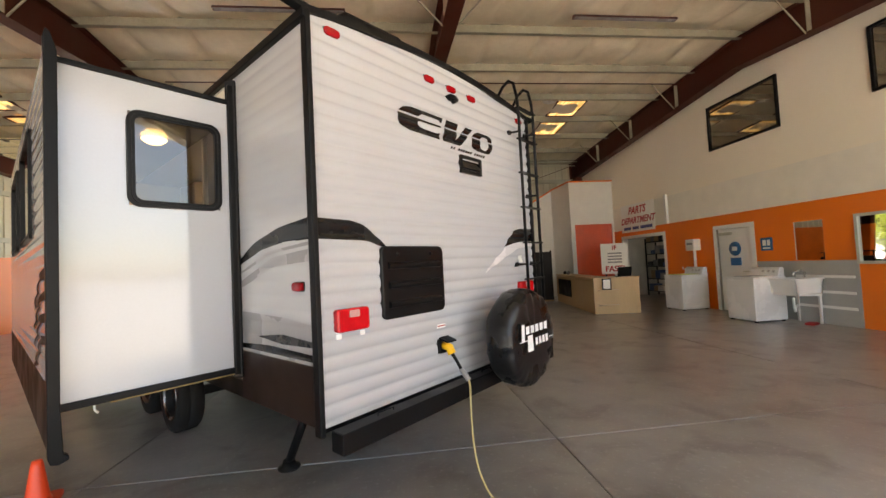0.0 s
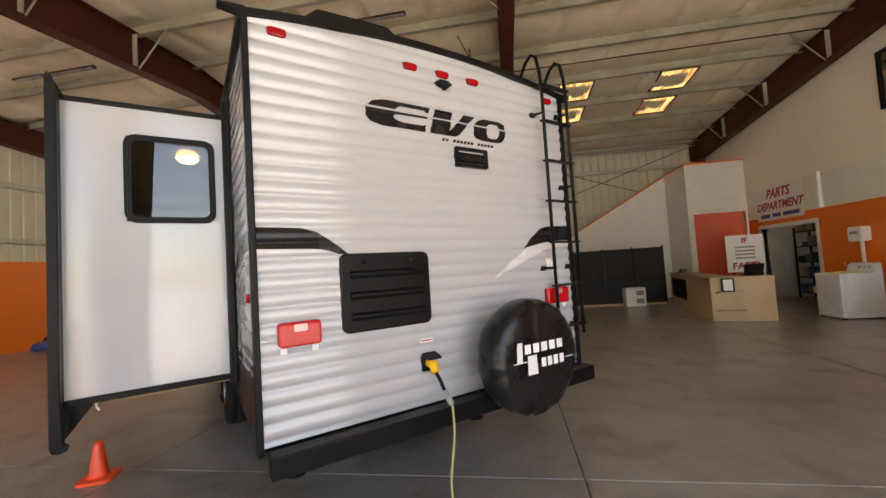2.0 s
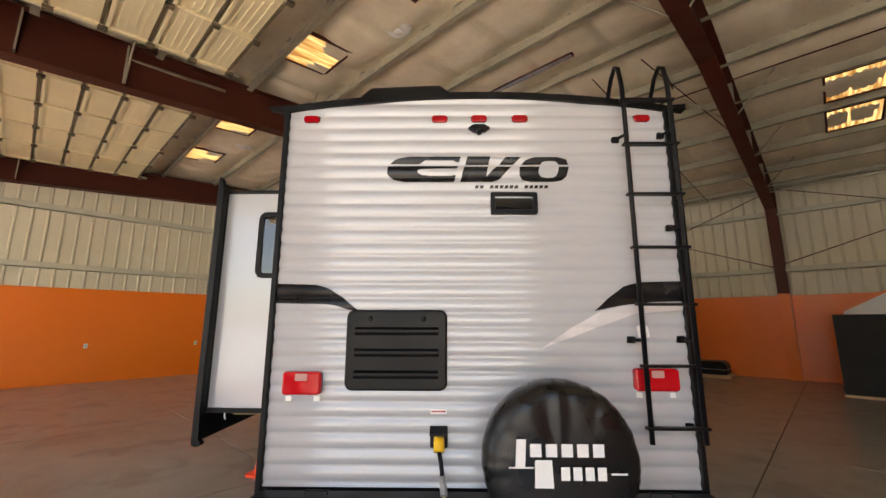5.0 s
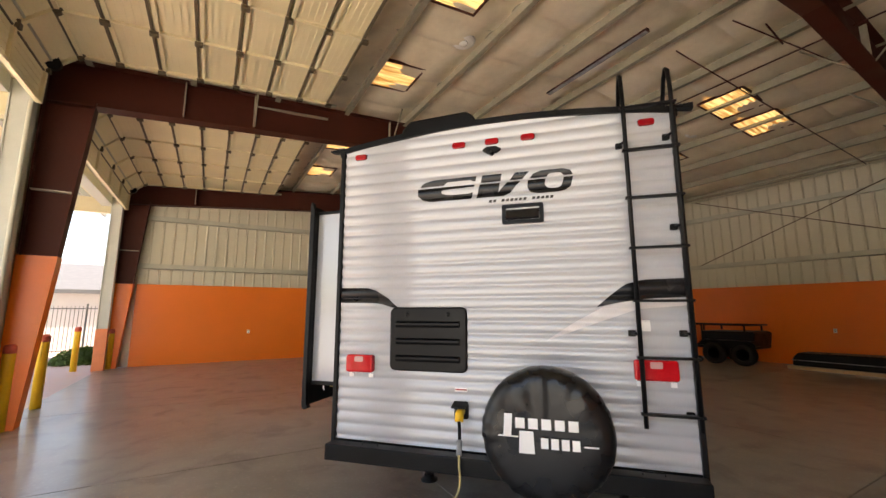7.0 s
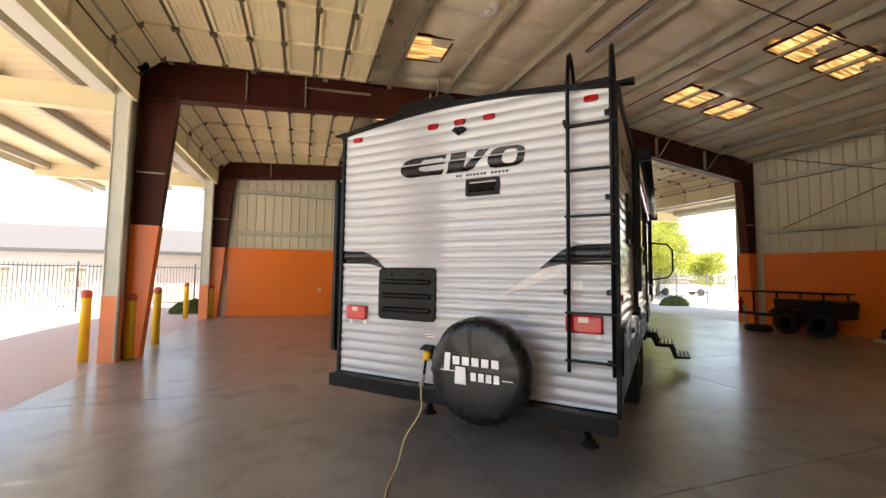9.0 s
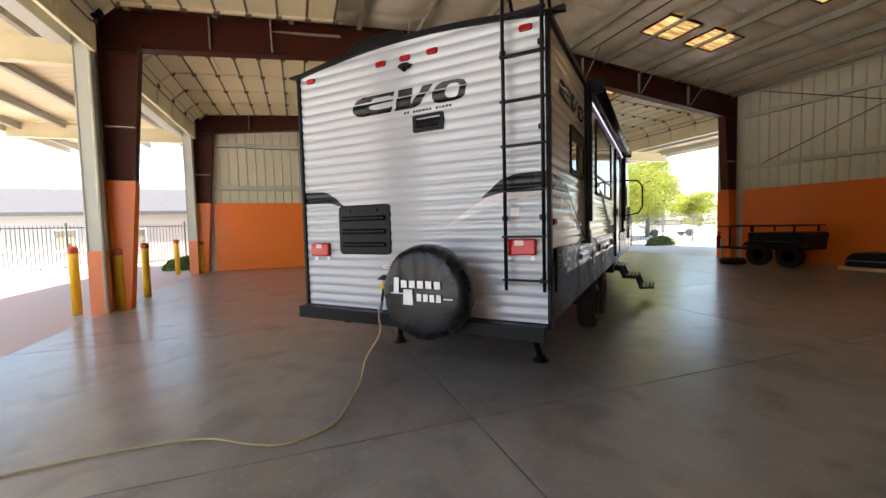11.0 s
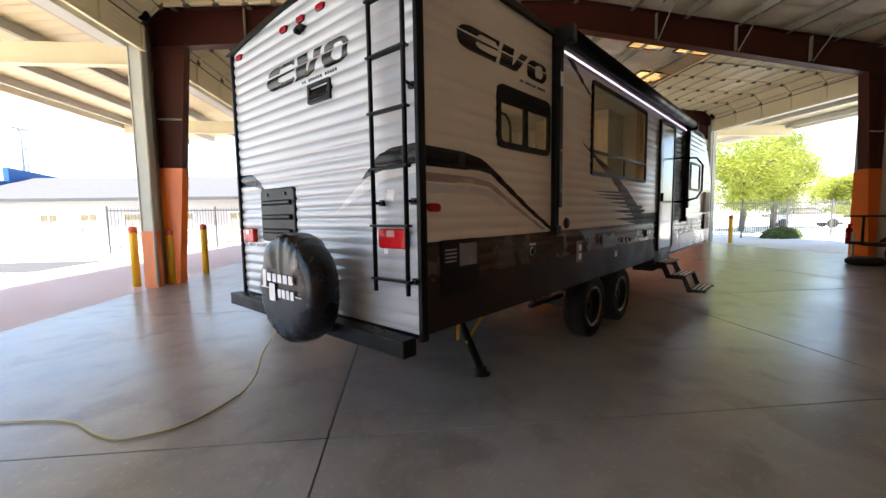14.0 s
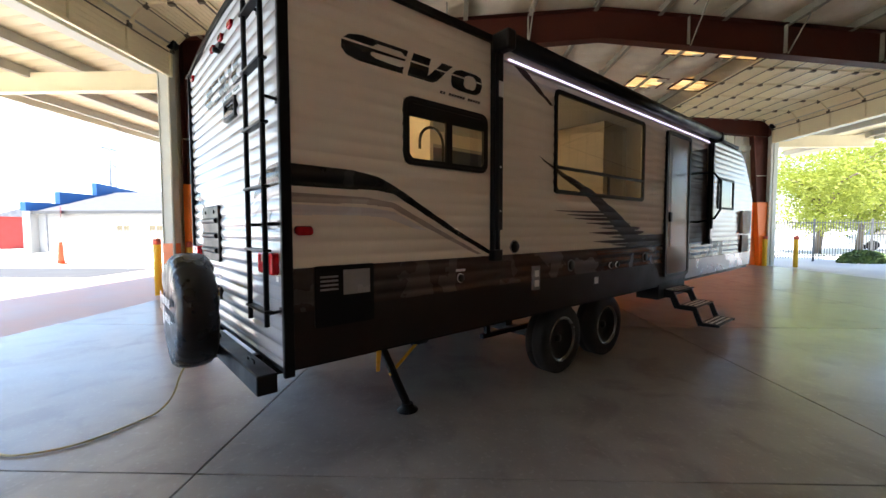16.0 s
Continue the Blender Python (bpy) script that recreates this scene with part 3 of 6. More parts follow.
# marker lamps
def lamp(at, x, z, w=0.105, h=0.048):
    base = part("marker_lamp", plate(rrect(x - w / 2, x + w / 2, z - h / 2, z + h / 2, 0.02), at, 0.004, 0.032, 0.008), M_RED, trailer, "red marker lamp")
    part("lamp_seal", plate(rrect(x - w / 2 - 0.004, x + w / 2 + 0.004, z - h / 2 - 0.004, z + h / 2 + 0.004, 0.02), at, 0.0, 0.008), M_BLACK, base)
    return base


for u in (0.16, 1.01, 1.27, 1.54, 2.34):
    lamp(rear, u, 2.912)
lamp(right, 0.115, 1.45, 0.10, 0.05)
lamp(left, 0.134, 1.437, 0.10, 0.05)
for u0, u1, z0, z1 in ((0.099, 0.326, 1.168, 1.298), (2.152, 2.406, 1.197, 1.324)):
    tl = part("tail_lamp", plate(rrect(u0, u1, z0, z1, 0.02), rear, 0.012, 0.055, 0.012), M_TAIL, trailer, "red plastic tail lamp")
    part("lamp_base", plate(rrect(u0 + 0.004, u1 - 0.004, z0 - 0.006, z1 - 0.004, 0.018), rear, 0.0, 0.014), M_WHITE, tl)
    # Pale patch painted on the lens where it catches a highlight.
    part("reverse_lens", plate(rrect((u0 + u1) / 2 - 0.035, (u0 + u1) / 2 + 0.035, z1 - 0.05, z1 - 0.01, 0.006), rear, 0.054, 0.06), mat("clear_lens", (0.55, 0.30, 0.28), 0.15, coat=0.5), tl)
    for u in (u0 + 0.03, u1 - 0.03):
        part("lamp_tab", box((u - 0.018, -0.016, z0 - 0.04), (u + 0.018, -0.006, z0 - 0.01), 0.003), M_WHITE, tl)

# rear camera, vent hood, service hatch
cmr = part("rear_camera", plate([(1.20, 2.842), (1.235, 2.865), (1.305, 2.865), (1.34, 2.842), (1.305, 2.815), (1.235, 2.815)], rear, 0.0, 0.045, 0.006), M_BLACK, trailer, "black rear view camera housing")
part("camera_lens", lathe([(0.005, -0.075), (0.018, -0.075), (0.022, -0.05), (0.022, -0.03)], "y", 14, at=(1.27, 0, 2.812)), M_BLACK, cmr)
hv = part("exhaust_vent", ring(rrect(1.337, 1.634, 2.258, 2.403, 0.012, 3), rrect(1.365, 1.606, 2.285, 2.378, 0.006, 3), rear, 0.0, 0.03), M_BLACK, trailer, "black range hood exhaust vent with a flap")
part("vent_flap", prism([(-0.01, 2.375), (-0.036, 2.30), (-0.026, 2.288), (-0.004, 2.37)], "x", 1.367, 1.604), M_GRAPHIC, hv)
hatch = part("service_hatch", plate(rrect(0.455, 1.062, 1.189, 1.659, 0.045), rear, 0.0, 0.028, 0.012), M_BLACK, trailer, "black plastic refrigerator access hatch with three louvres")
for z in (1.53, 1.405, 1.28):
    part("louvre", prism([(-0.022, z + 0.03), (-0.05, z + 0.012), (-0.05, z - 0.004), (-0.04, z - 0.02), (-0.022, z - 0.022)], "x", 0.51, 1.01, 0.003), M_BLACK, hatch)
for u in (0.60, 0.92):
    part("latch", lathe([(0.002, -0.036), (0.014, -0.036), (0.016, -0.026)], "y", 12, at=(u, 0, 1.605)), M_BLACK, hatch)
part("warning_label", decal([rrect(0.965, 1.06, 1.06, 1.088, 0.003, 2)], rear, 0.003), M_WHITE, trailer)
part("label_stripe", decal([[(0.97, 1.072), (1.055, 1.072), (1.055, 1.08), (0.97, 1.08)]], rear, 0.0045), M_RED, trailer)
part("warning_label", decal([rrect(2.2, 2.27, 1.50, 1.57, 0.003, 2)], rear, 0.003), M_WHITE, trailer)

# power inlet and plug
inlet = part("power_inlet", plate(rrect(0.965, 1.065, 0.88, 0.985, 0.01), rear, 0.0, 0.03, 0.005), M_BLACK, trailer, "black power inlet with its lid up")
part("inlet_lid", prism([(-0.03, 0.985), (-0.11, 0.965), (-0.11, 0.975), (-0.03, 1.0)], "x", 0.965, 1.065), M_BLACK, inlet)

# graphics
def logo(x0, x1, z0, z1):
    sh = [[(0.02, 0.72), (0.05, 0.89), (0.12, 1), (0.41, 1), (0.40, 0.77), (0.385, 0.77), (0.365, 0.86), (0.215, 0.86), (0.185, 0.72)],
          [(0.008, 0.64), (0.395, 0.64), (0.388, 0.53), (0.20, 0.53), (0.172, 0.47), (0.172, 0.36), (0.21, 0.26), (0.355, 0.24), (0.372, 0.29), (0.382, 0.29), (0.372, 0), (0.10, 0), (0.04, 0.1), (0.005, 0.32)],
          [(0.447, 1), (0.572, 1), (0.562, 0.69), (0.434, 0.69)],
          [(0.655, 0.98), (0.742, 0.98), (0.697, 0.69), (0.62, 0.69)],
          [(0.428, 0.61), (0.558, 0.61), (0.548, 0.22), (0.605, 0.61), (0.686, 0.61), (0.62, 0.12), (0.58, 0), (0.405, 0)],
          [(0.742, 0.69), (0.765, 0.86), (0.815, 0.97), (0.94, 0.97), (0.985, 0.88), (1, 0.69), (0.945, 0.69), (0.935, 0.78), (0.915, 0.82), (0.88, 0.82), (0.855, 0.78), (0.845, 0.69)],
          [(0.732, 0.61), (0.84, 0.61), (0.832, 0.36), (0.848, 0.22), (0.875, 0.19), (0.91, 0.19), (0.93, 0.26), (0.94, 0.42), (0.945, 0.61), (1, 0.61), (0.985, 0.22), (0.955, 0.06), (0.915, 0), (0.79, 0), (0.745, 0.08), (0.728, 0.3)]]
    return [[(x0 + (x1 - x0) * a, z0 + (z1 - z0) * b) for a, b in p] for p in sh]


def bars(x0, x1, z0, z1, n, slant=0.0):
    w = (x1 - x0) / n
    out = []
    for i in range(n):
        if n > 8 and i in (2, 9):
            continue
        a, b = x0 + w * i, x0 + w * (i + 0.72)
        out.append([(a, z0), (b, z0), (b + slant, z1), (a + slant, z1)])
    return out


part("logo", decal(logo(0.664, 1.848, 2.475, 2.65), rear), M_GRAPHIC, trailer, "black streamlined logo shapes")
for p in bars(1.237, 1.713, 2.434, 2.453, 15, 0.006):
    part("logo_bar", decal([p], rear), M_GRAPHIC, trailer)
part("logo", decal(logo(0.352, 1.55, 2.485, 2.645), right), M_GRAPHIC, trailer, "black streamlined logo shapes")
for p in bars(1.12, 1.53, 2.43, 2.448, 15, 0.006):
    part("logo_bar", decal([p], right), M_GRAPHIC, trailer)
part("stripe_graphic", decal([[(0.0, 1.695), (0.0, 1.818), (0.24, 1.815), (0.33, 1.79), (0.42, 1.735), (0.52, 1.654), (0.47, 1.655), (0.38, 1.685), (0.28, 1.697)]], rear), M_GRAPHIC, trailer)
part("stripe_graphic", decal([[(1.953, 1.655), (2.05, 1.74), (2.14, 1.805), (2.24, 1.832), (2.5, 1.838), (2.5, 1.715), (2.3, 1.71), (2.12, 1.69)]], rear), M_GRAPHIC, trailer)
M_FAINT = mat("pale_grey_vinyl", (0.62, 0.60, 0.60), 0.25, vary=0.05)
M_TAUPE = mat("taupe_vinyl", (0.36, 0.31, 0.27), 0.28, vary=0.1)
part("swoosh_graphic", decal([[(1.62, 1.43), (1.80, 1.55), (2.0, 1.66), (2.2, 1.70), (2.5, 1.70), (2.5, 1.665), (2.2, 1.64), (2.0, 1.57)]], rear), M_FAINT, trailer)
part("stripe_graphic", decal([[(0.0, 1.70), (0.0, 1.826), (0.42, 1.822), (0.6, 1.795), (0.75, 1.735), (1.0, 1.60), (1.3, 1.445), (1.68, 1.27), (1.68, 1.245), (1.62, 1.26), (1.25, 1.425), (0.95, 1.575), (0.72, 1.69), (0.6, 1.705)]], right), M_GRAPHIC, trailer)
part("stripe_graphic", decal([[(0.0, 1.61), (0.0, 1.665), (0.5, 1.66), (0.72, 1.635), (1.0, 1.505), (1.3, 1.37), (1.55, 1.26), (1.5, 1.258), (1.25, 1.36), (0.98, 1.475), (0.7, 1.60), (0.5, 1.615)]], right), M_TAUPE, trailer)
part("stripe_graphic", decal([[(0.0, 1.54), (0.0, 1.60), (0.5, 1.598), (0.72, 1.575), (1.0, 1.45), (0.9, 1.46), (0.65, 1.535), (0.5, 1.545)]], right), M_FAINT, trailer)
part("slash_graphic", decal([[(2.28, 2.12), (2.62, 2.02), (3.2, 1.87), (3.75, 1.66), (4.62, 1.25), (4.12, 1.25), (3.5, 1.60), (3.1, 1.80), (2.62, 1.97)]], right), M_BROWNV, trailer, "dark brown slash graphic")
for k, (a, b, z) in enumerate(((2.4, 3.5, 1.635), (2.62, 3.55, 1.60), (2.8, 3.6, 1.565), (3.0, 4.0, 1.52), (3.3, 4.3, 1.47), (3.1, 4.4, 1.42), (3.5, 5.15, 1.37), (3.2, 5.15, 1.325), (3.6, 5.15, 1.28))):
    part("streak_graphic", decal([[(a, z - 0.002), (a + 0.5, z - 0.012 - 0.004 * k), (b, z - 0.012 - 0.004 * k), (b + 0.1, z), (b - 0.1, z + 0.012)]], right, 0.0035), M_BROWNV, trailer)
part("slash_graphic", decal([[(1.85, 2.86), (2.45, 2.60), (2.5, 2.605), (2.1, 2.82), (1.95, 2.88)]], right), M_BROWNV, trailer)
part("brown_panel", decal([[(5.98, 1.24), (5.98, 2.6), (6.75, 2.75), (6.9, 1.24)]], right), M_BROWNV, trailer, "dark brown side panel by the door")
part("stripe_graphic", decal([[(0.0, 1.70), (0.0, 1.826), (0.35, 1.80), (0.7, 1.73), (0.95, 1.62), (0.95, 1.585), (0.6, 1.675), (0.3, 1.705)]], left), M_GRAPHIC, trailer)
part("stripe_graphic", decal([[(0.0, 1.58), (0.0, 1.65), (0.45, 1.62), (0.95, 1.47), (0.95, 1.42), (0.45, 1.56)]], left), M_GREYV, trailer)
part("stripe_graphic", decal([[(0.0, 1.69), (0.0, 1.67), (0.45, 1.645), (0.95, 1.52), (0.95, 1.535), (0.5, 1.66)]], left), M_GREYV, trailer)
part("streak_graphic", decal([[(0.0, 1.0), (0.0, 1.22), (0.3, 1.25), (0.6, 1.26), (0.95, 1.27), (0.95, 1.0)]], left), M_GREYV, trailer)
part("streak_graphic", decal([[(0.0, 1.10), (0.0, 1.13), (0.35, 1.15), (0.7, 1.115), (0.35, 1.09)]], left, 0.0035), M_GRAPHIC, trailer)
part("streak_graphic", decal([[(0.0, 1.02), (0.0, 1.06), (0.55, 1.07), (0.95, 1.05), (0.95, 1.02)]], left, 0.0035), M_GRAPHIC, trailer)

# windows
window(trailer, right, *W1, 0.07, 0.035, [((W1[0] + W1[1]) / 2 - 0.03, (W1[0] + W1[1]) / 2 + 0.03, W1[2] + 0.02, W1[3] - 0.02)], top=0.085)
window(trailer, right, *W2, 0.06, 0.03, [(W2[0] + 0.02, W2[1] - 0.02, 2.03, 2.06), (3.55, 3.58, W2[2] + 0.02, 2.04)])
window(trailer, right, *W3, 0.05, 0.03)
door = part("entry_door", plate(rrect(5.16, 5.93, 0.82, 2.74, 0.05), right, 0.0, 0.028, 0.006), M_GELCOAT, trailer, "glossy white entry door")
part("door_frame", ring(rrect(5.1, 5.98, 0.78, 2.79, 0.06), rrect(5.16, 5.93, 0.82, 2.74, 0.05), right, 0.0, 0.04), M_BLACK, door)
# Pale blue pane colour paints in the bright sky reflected in the door.
part("door_glass", plate(rrect(5.27, 5.82, 1.2, 2.62, 0.05), right, 0.028, 0.032), mat("frosted_door_glass", (0.60, 0.66, 0.72), 0.22, 0.35, rvary=0.03, vary=0.05), door)
part("door_latch", box((TW + 0.028, 5.2, 1.55), (TW + 0.06, 5.26, 1.68), 0.006), M_BLACK, door)
hp = [(TW + 0.02, 6.02, 2.27), (TW + 0.12, 5.98, 2.27), (TW + 0.36, 5.9, 2.24), (TW + 0.45, 5.88, 2.12), (TW + 0.45, 5.88, 1.72), (TW + 0.38, 5.9, 1.60), (TW + 0.15, 5.98, 1.55), (TW + 0.02, 6.02, 1.55)]
part("grab_handle", tube(hp, 0.016, 8), M_BLACK, trailer, "black folding entry grab handle")

# fittings on the right side
hb = part("storage_hatch", plate(rrect(0.17, 0.556, 0.885, 1.245, 0.01, 2), right, 0.008, 0.022), M_BLACK, trailer, "black compartment hatch with a grey panel")
part("grey_panel", plate([(0.345, 1.065), (0.525, 1.065), (0.525, 1.215), (0.345, 1.215)], right, 0.022, 0.028), M_GREYV, hb)
part("vent_grille", boxes(*(((TW + 0.022, 0.20, z), (TW + 0.03, 0.31, z + 0.01)) for z in (1.10, 1.125, 1.15, 1.175))), M_GREYV, hb)
def port(v, z, r, label):
    p = part("port", lathe([(0.004, 0.03), (r * 0.8, 0.03), (r, 0.02), (r, 0.0)], "x", 18, at=(TW, v, z)), M_BLACK, trailer, label)
    part("port_rim", lathe([(r * 1.0, 0.012), (r * 1.18, 0.01), (r * 1.2, 0.0)], "x", 18, at=(TW, v, z)), M_WHITE if r < 0.035 else M_GREYV, p)
port(1.321, 1.085, 0.03, "black water inlet with a pale rim")
part("port_label", decal([rrect(1.27, 1.37, 1.135, 1.155, 0.002, 2)], right, 0.004), M_WHITE, trailer)
port(1.955, 1.305, 0.05, "black round cable port")
port(2.838, 1.09, 0.05, "black round port")
port(4.532, 1.09, 0.05, "black round port")
port(3.65, 1.04, 0.03, "small black port")
port(3.80, 1.04, 0.03, "small black port")
ol = part("outlet_box", plate(rrect(2.20, 2.31, 0.9, 1.12, 0.008, 2), right, 0.006, 0.02), M_GREYV, trailer, "grey outdoor outlet cover")
for z in (0.96, 1.05):
    part("outlet_lid", plate(rrect(2.225, 2.285, z - 0.03, z + 0.03, 0.006, 2), right, 0.02, 0.026), M_WHITE, ol)
part("warning_label", plate(rrect(3.3, 3.38, 0.86, 0.93, 0.004, 2), right, 0.006, 0.009), M_FAINT, trailer)
part("propane_hatch", plate(rrect(8.75, 9.3, 1.35, 1.8, 0.02, 2), right, 0.0, 0.06, 0.01), M_WHITE, trailer, "white utility cover")
part("furnace_vent", plate(rrect(8.8, 9.25, 0.98, 1.32, 0.02, 2), right, 0.0, 0.04, 0.01), mat("rust_brown_cover", (0.16, 0.06, 0.03), 0.5), trailer, "brown vent cover")

# awning: two arms, roller tube, light strip
for v in (VEND, 6.86):
    arm = part("awning_arm", boxes(((TW + 0.005, v - 0.04, 1.25), (TW + 0.05, v - 0.015, 2.96)), ((TW + 0.005, v + 0.015, 1.25), (TW + 0.05, v + 0.04, 2.96)), ((TW + 0.005, v - 0.015, 1.25), (TW + 0.02, v + 0.015, 2.96)), ((TW + 0.05, v - 0.028, 1.45), (TW + 0.085, v + 0.028, 2.90)), bevel=0.004), M_BLACK, trailer, "black awning arm")
    part("arm_foot", box((TW + 0.0, v - 0.05, 1.2), (TW + 0.07, v + 0.05, 1.29), 0.008), M_BLACK, arm)
    for z in (1.6, 1.95):
        part("rivet", lathe([(0.001, 0.09), (0.008, 0.088), (0.01, 0.084)], "x", 8, at=(TW, v, z)), M_FAINT, arm)
    part("arm_head", box((TW + 0.02, v - 0.05, 2.84), (TW + 0.2, v + 0.05, 2.99), 0.02), M_BLACK, arm)
    part("arm_sticker", box((TW + 0.085, v - 0.026, 2.5), (TW + 0.088, v + 0.026, 2.62)), M_WHITE, arm)
rol = part("awning_roller", tube([(TW + 0.13, VEND - 0.02, 2.93), (TW + 0.13, 6.89, 2.93)], 0.062, 20), M_BLACK, trailer, "rolled black awning fabric on its tube")
part("awning_rail", box((TW + 0.0, VEND, 2.83), (TW + 0.03, 6.86, 2.86), 0.004), M_WHITE, trailer)
part("light_strip", box((TW + 0.03, VEND + 0.15, 2.838), (TW + 0.041, 6.76, 2.85)), glow("led_strip", (0.80, 0.72, 1.0), 0.5), trailer, "lit white awning light strip")

# slide-out
SV0, SV1 = 0.95, 5.1
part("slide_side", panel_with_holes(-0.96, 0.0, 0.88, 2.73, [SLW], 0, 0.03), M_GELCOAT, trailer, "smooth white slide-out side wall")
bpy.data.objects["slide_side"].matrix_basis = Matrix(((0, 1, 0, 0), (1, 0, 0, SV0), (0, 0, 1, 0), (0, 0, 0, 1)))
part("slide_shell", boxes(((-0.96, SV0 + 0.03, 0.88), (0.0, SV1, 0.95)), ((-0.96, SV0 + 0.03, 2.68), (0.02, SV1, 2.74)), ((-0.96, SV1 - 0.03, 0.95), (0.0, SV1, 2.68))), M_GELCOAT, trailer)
def srear(u, z, d=0.0):
    return (u, SV0 - d, z)
window(trailer, srear, *SLW, 0.07, 0.03)
part("slide_trim", boxes(((-0.97, SV0 - 0.02, 0.85), (0.0, SV0 + 0.02, 0.89)), ((-0.97, SV0 - 0.02, 2.725), (0.0, SV0 + 0.02, 2.755)), ((-0.06, SV0 - 0.03, 0.84), (-0.02, SV0 + 0.0, 2.86)), ((-0.975, SV0 - 0.025, 0.86), (-0.935, SV0 + 0.03, 2.75)), bevel=0.006), M_BLACK, trailer, "black slide-out edge trim")
part("slide_seal", prism([(-0.02, SV0 - 0.04), (0.012, SV0 - 0.01), (0.012, SV0 + 0.02), (-0.06, SV0 + 0.02)], "z", 0.82, 2.9), M_RUBBER, trailer)
SW2, SW3 = (1.9, 2.9, 1.85, 2.6), (3.4, 4.4, 1.85, 2.6)
def sleft(v, z, d=0.0):
    return (-0.965 - d, v, z)
part("slide_face", siding([0.87, SV1 + 0.05], 1.0, lambda v: 2.80, sleft, [SW2, SW3]), M_SIDING, trailer, "white corrugated slide-out face")
part("slide_face_lining", panel_with_holes(0.87, SV1 + 0.05, 0.66, 2.80, [SW2, SW3], -0.963, -0.937), M_BLACK, trailer)
for h in (SW2, SW3):
    window(trailer, sleft, *h, 0.06, 0.03)
part("slide_skirt", plate([(0.87, 0.64), (SV1 + 0.05, 0.64), (SV1 + 0.05, 1.0), (0.87, 1.0)], sleft, 0.0, 0.008), M_DARKSKIRT, trailer)
for z in (1.62, 1.50, 1.38, 1.26):
    part("streak_graphic", decal([[(0.89, z), (1.3, z - 0.03), (1.3, z - 0.08), (0.89, z - 0.05)], [(1.3, z - 0.03), (1.75, z - 0.24), (1.68, z - 0.26), (1.3, z - 0.08)]], sleft, 0.005), M_BROWNV, trailer)
part("slide_flange", prism([(-0.985, 0.65), (-0.985, 2.82), (-0.975, 2.86), (-0.955, 2.84), (-0.93, 2.745), (-0.935, 0.88), (-0.925, 0.66), (-0.905, 0.645), (-0.905, 0.625), (-0.945, 0.61), (-0.975, 0.62)], "y", 0.85, 0.905, 0.005), M_BLACK, trailer, "black slide-out end flange with a curved foot")
part("seal_strip", box((-0.72, SV0 + 0.01, 0.836), (-0.02, SV0 + 0.03, 0.851), 0.003), mat("tan_seal", (0.30, 0.21, 0.08), 0.6), trailer, "tan sealing strip under the slide-out")
part("hook", tube([(-0.79, SV0 + 0.01, 0.86), (-0.79, SV0 + 0.005, 0.82), (-0.775, SV0, 0.80)], 0.006, 6), M_WHITE, trailer)
for v in (1.3, 4.6):
    part("slide_arm", box((-0.9, v, 0.78), (0.3, v + 0.08, 0.86)), M_BLACK, trailer)

# chassis, wheels, jacks, bumper, spare, ladder, steps
part("chassis_rail", boxes(((0.45, 0.0, 0.5), (0.52, TL, ZB)), ((1.98, 0.0, 0.5), (2.05, TL, ZB))), M_BLACK, trailer)
part("axle", boxes(((0.15, 2.70, 0.30), (2.35, 2.78, 0.38)), ((0.15, 3.60, 0.30), (2.35, 3.68, 0.38))), M_BLACK, trailer)
part("suspension_link", boxes(((2.10, 1.95, 0.42), (2.14, 2.7, 0.46)), ((2.10, 2.0, 0.42), (2.14, 2.05, 0.66)), ((2.02, 2.25, 0.5), (2.16, 2.35, 0.66))), M_BLACK, trailer)
M_RIM = mat("black_wheel_rim", (0.010, 0.010, 0.011), 0.5, 0.0, spec=0.15)
for v in (2.74, 3.64):
    for s, u in ((1, 2.38), (-1, 0.12)):
        ty = [(0.205, -0.10), (0.27, -0.115), (0.33, -0.105), (0.348, -0.085), (0.35, -0.03), (0.342, -0.025), (0.342, -0.015), (0.35, -0.01), (0.35, 0.03), (0.348, 0.085), (0.33, 0.105), (0.27, 0.115), (0.205, 0.10)]
        wh = part("wheel", lathe(ty, "x", 40, at=(u, v, 0.35), caps=False), M_RUBBER, trailer, "black trailer tyre on a black rim")
        rim = part("rim", lathe([(0.03, s * 0.045), (0.10, s * 0.035), (0.17, s * 0.05), (0.20, s * 0.095), (0.212, s * 0.108), (0.215, s * 0.09)], "x", 32, at=(u, v, 0.35), caps=False), M_RIM, wh)
        part("rim_edge", lathe([(0.196, s * 0.092), (0.206, s * 0.108), (0.220, s * 0.114), (0.226, s * 0.105)], "x", 40, at=(u, v, 0.35), caps=False), mat("bright_rim_edge", (0.20, 0.20, 0.21), 0.25, 0.9), wh)
        part("hub", lathe([(0.004, s * 0.075), (0.035, s * 0.07), (0.042, s * 0.04), (0.045, s * 0.0)], "x", 18, at=(u, v, 0.35)), M_RIM, wh)


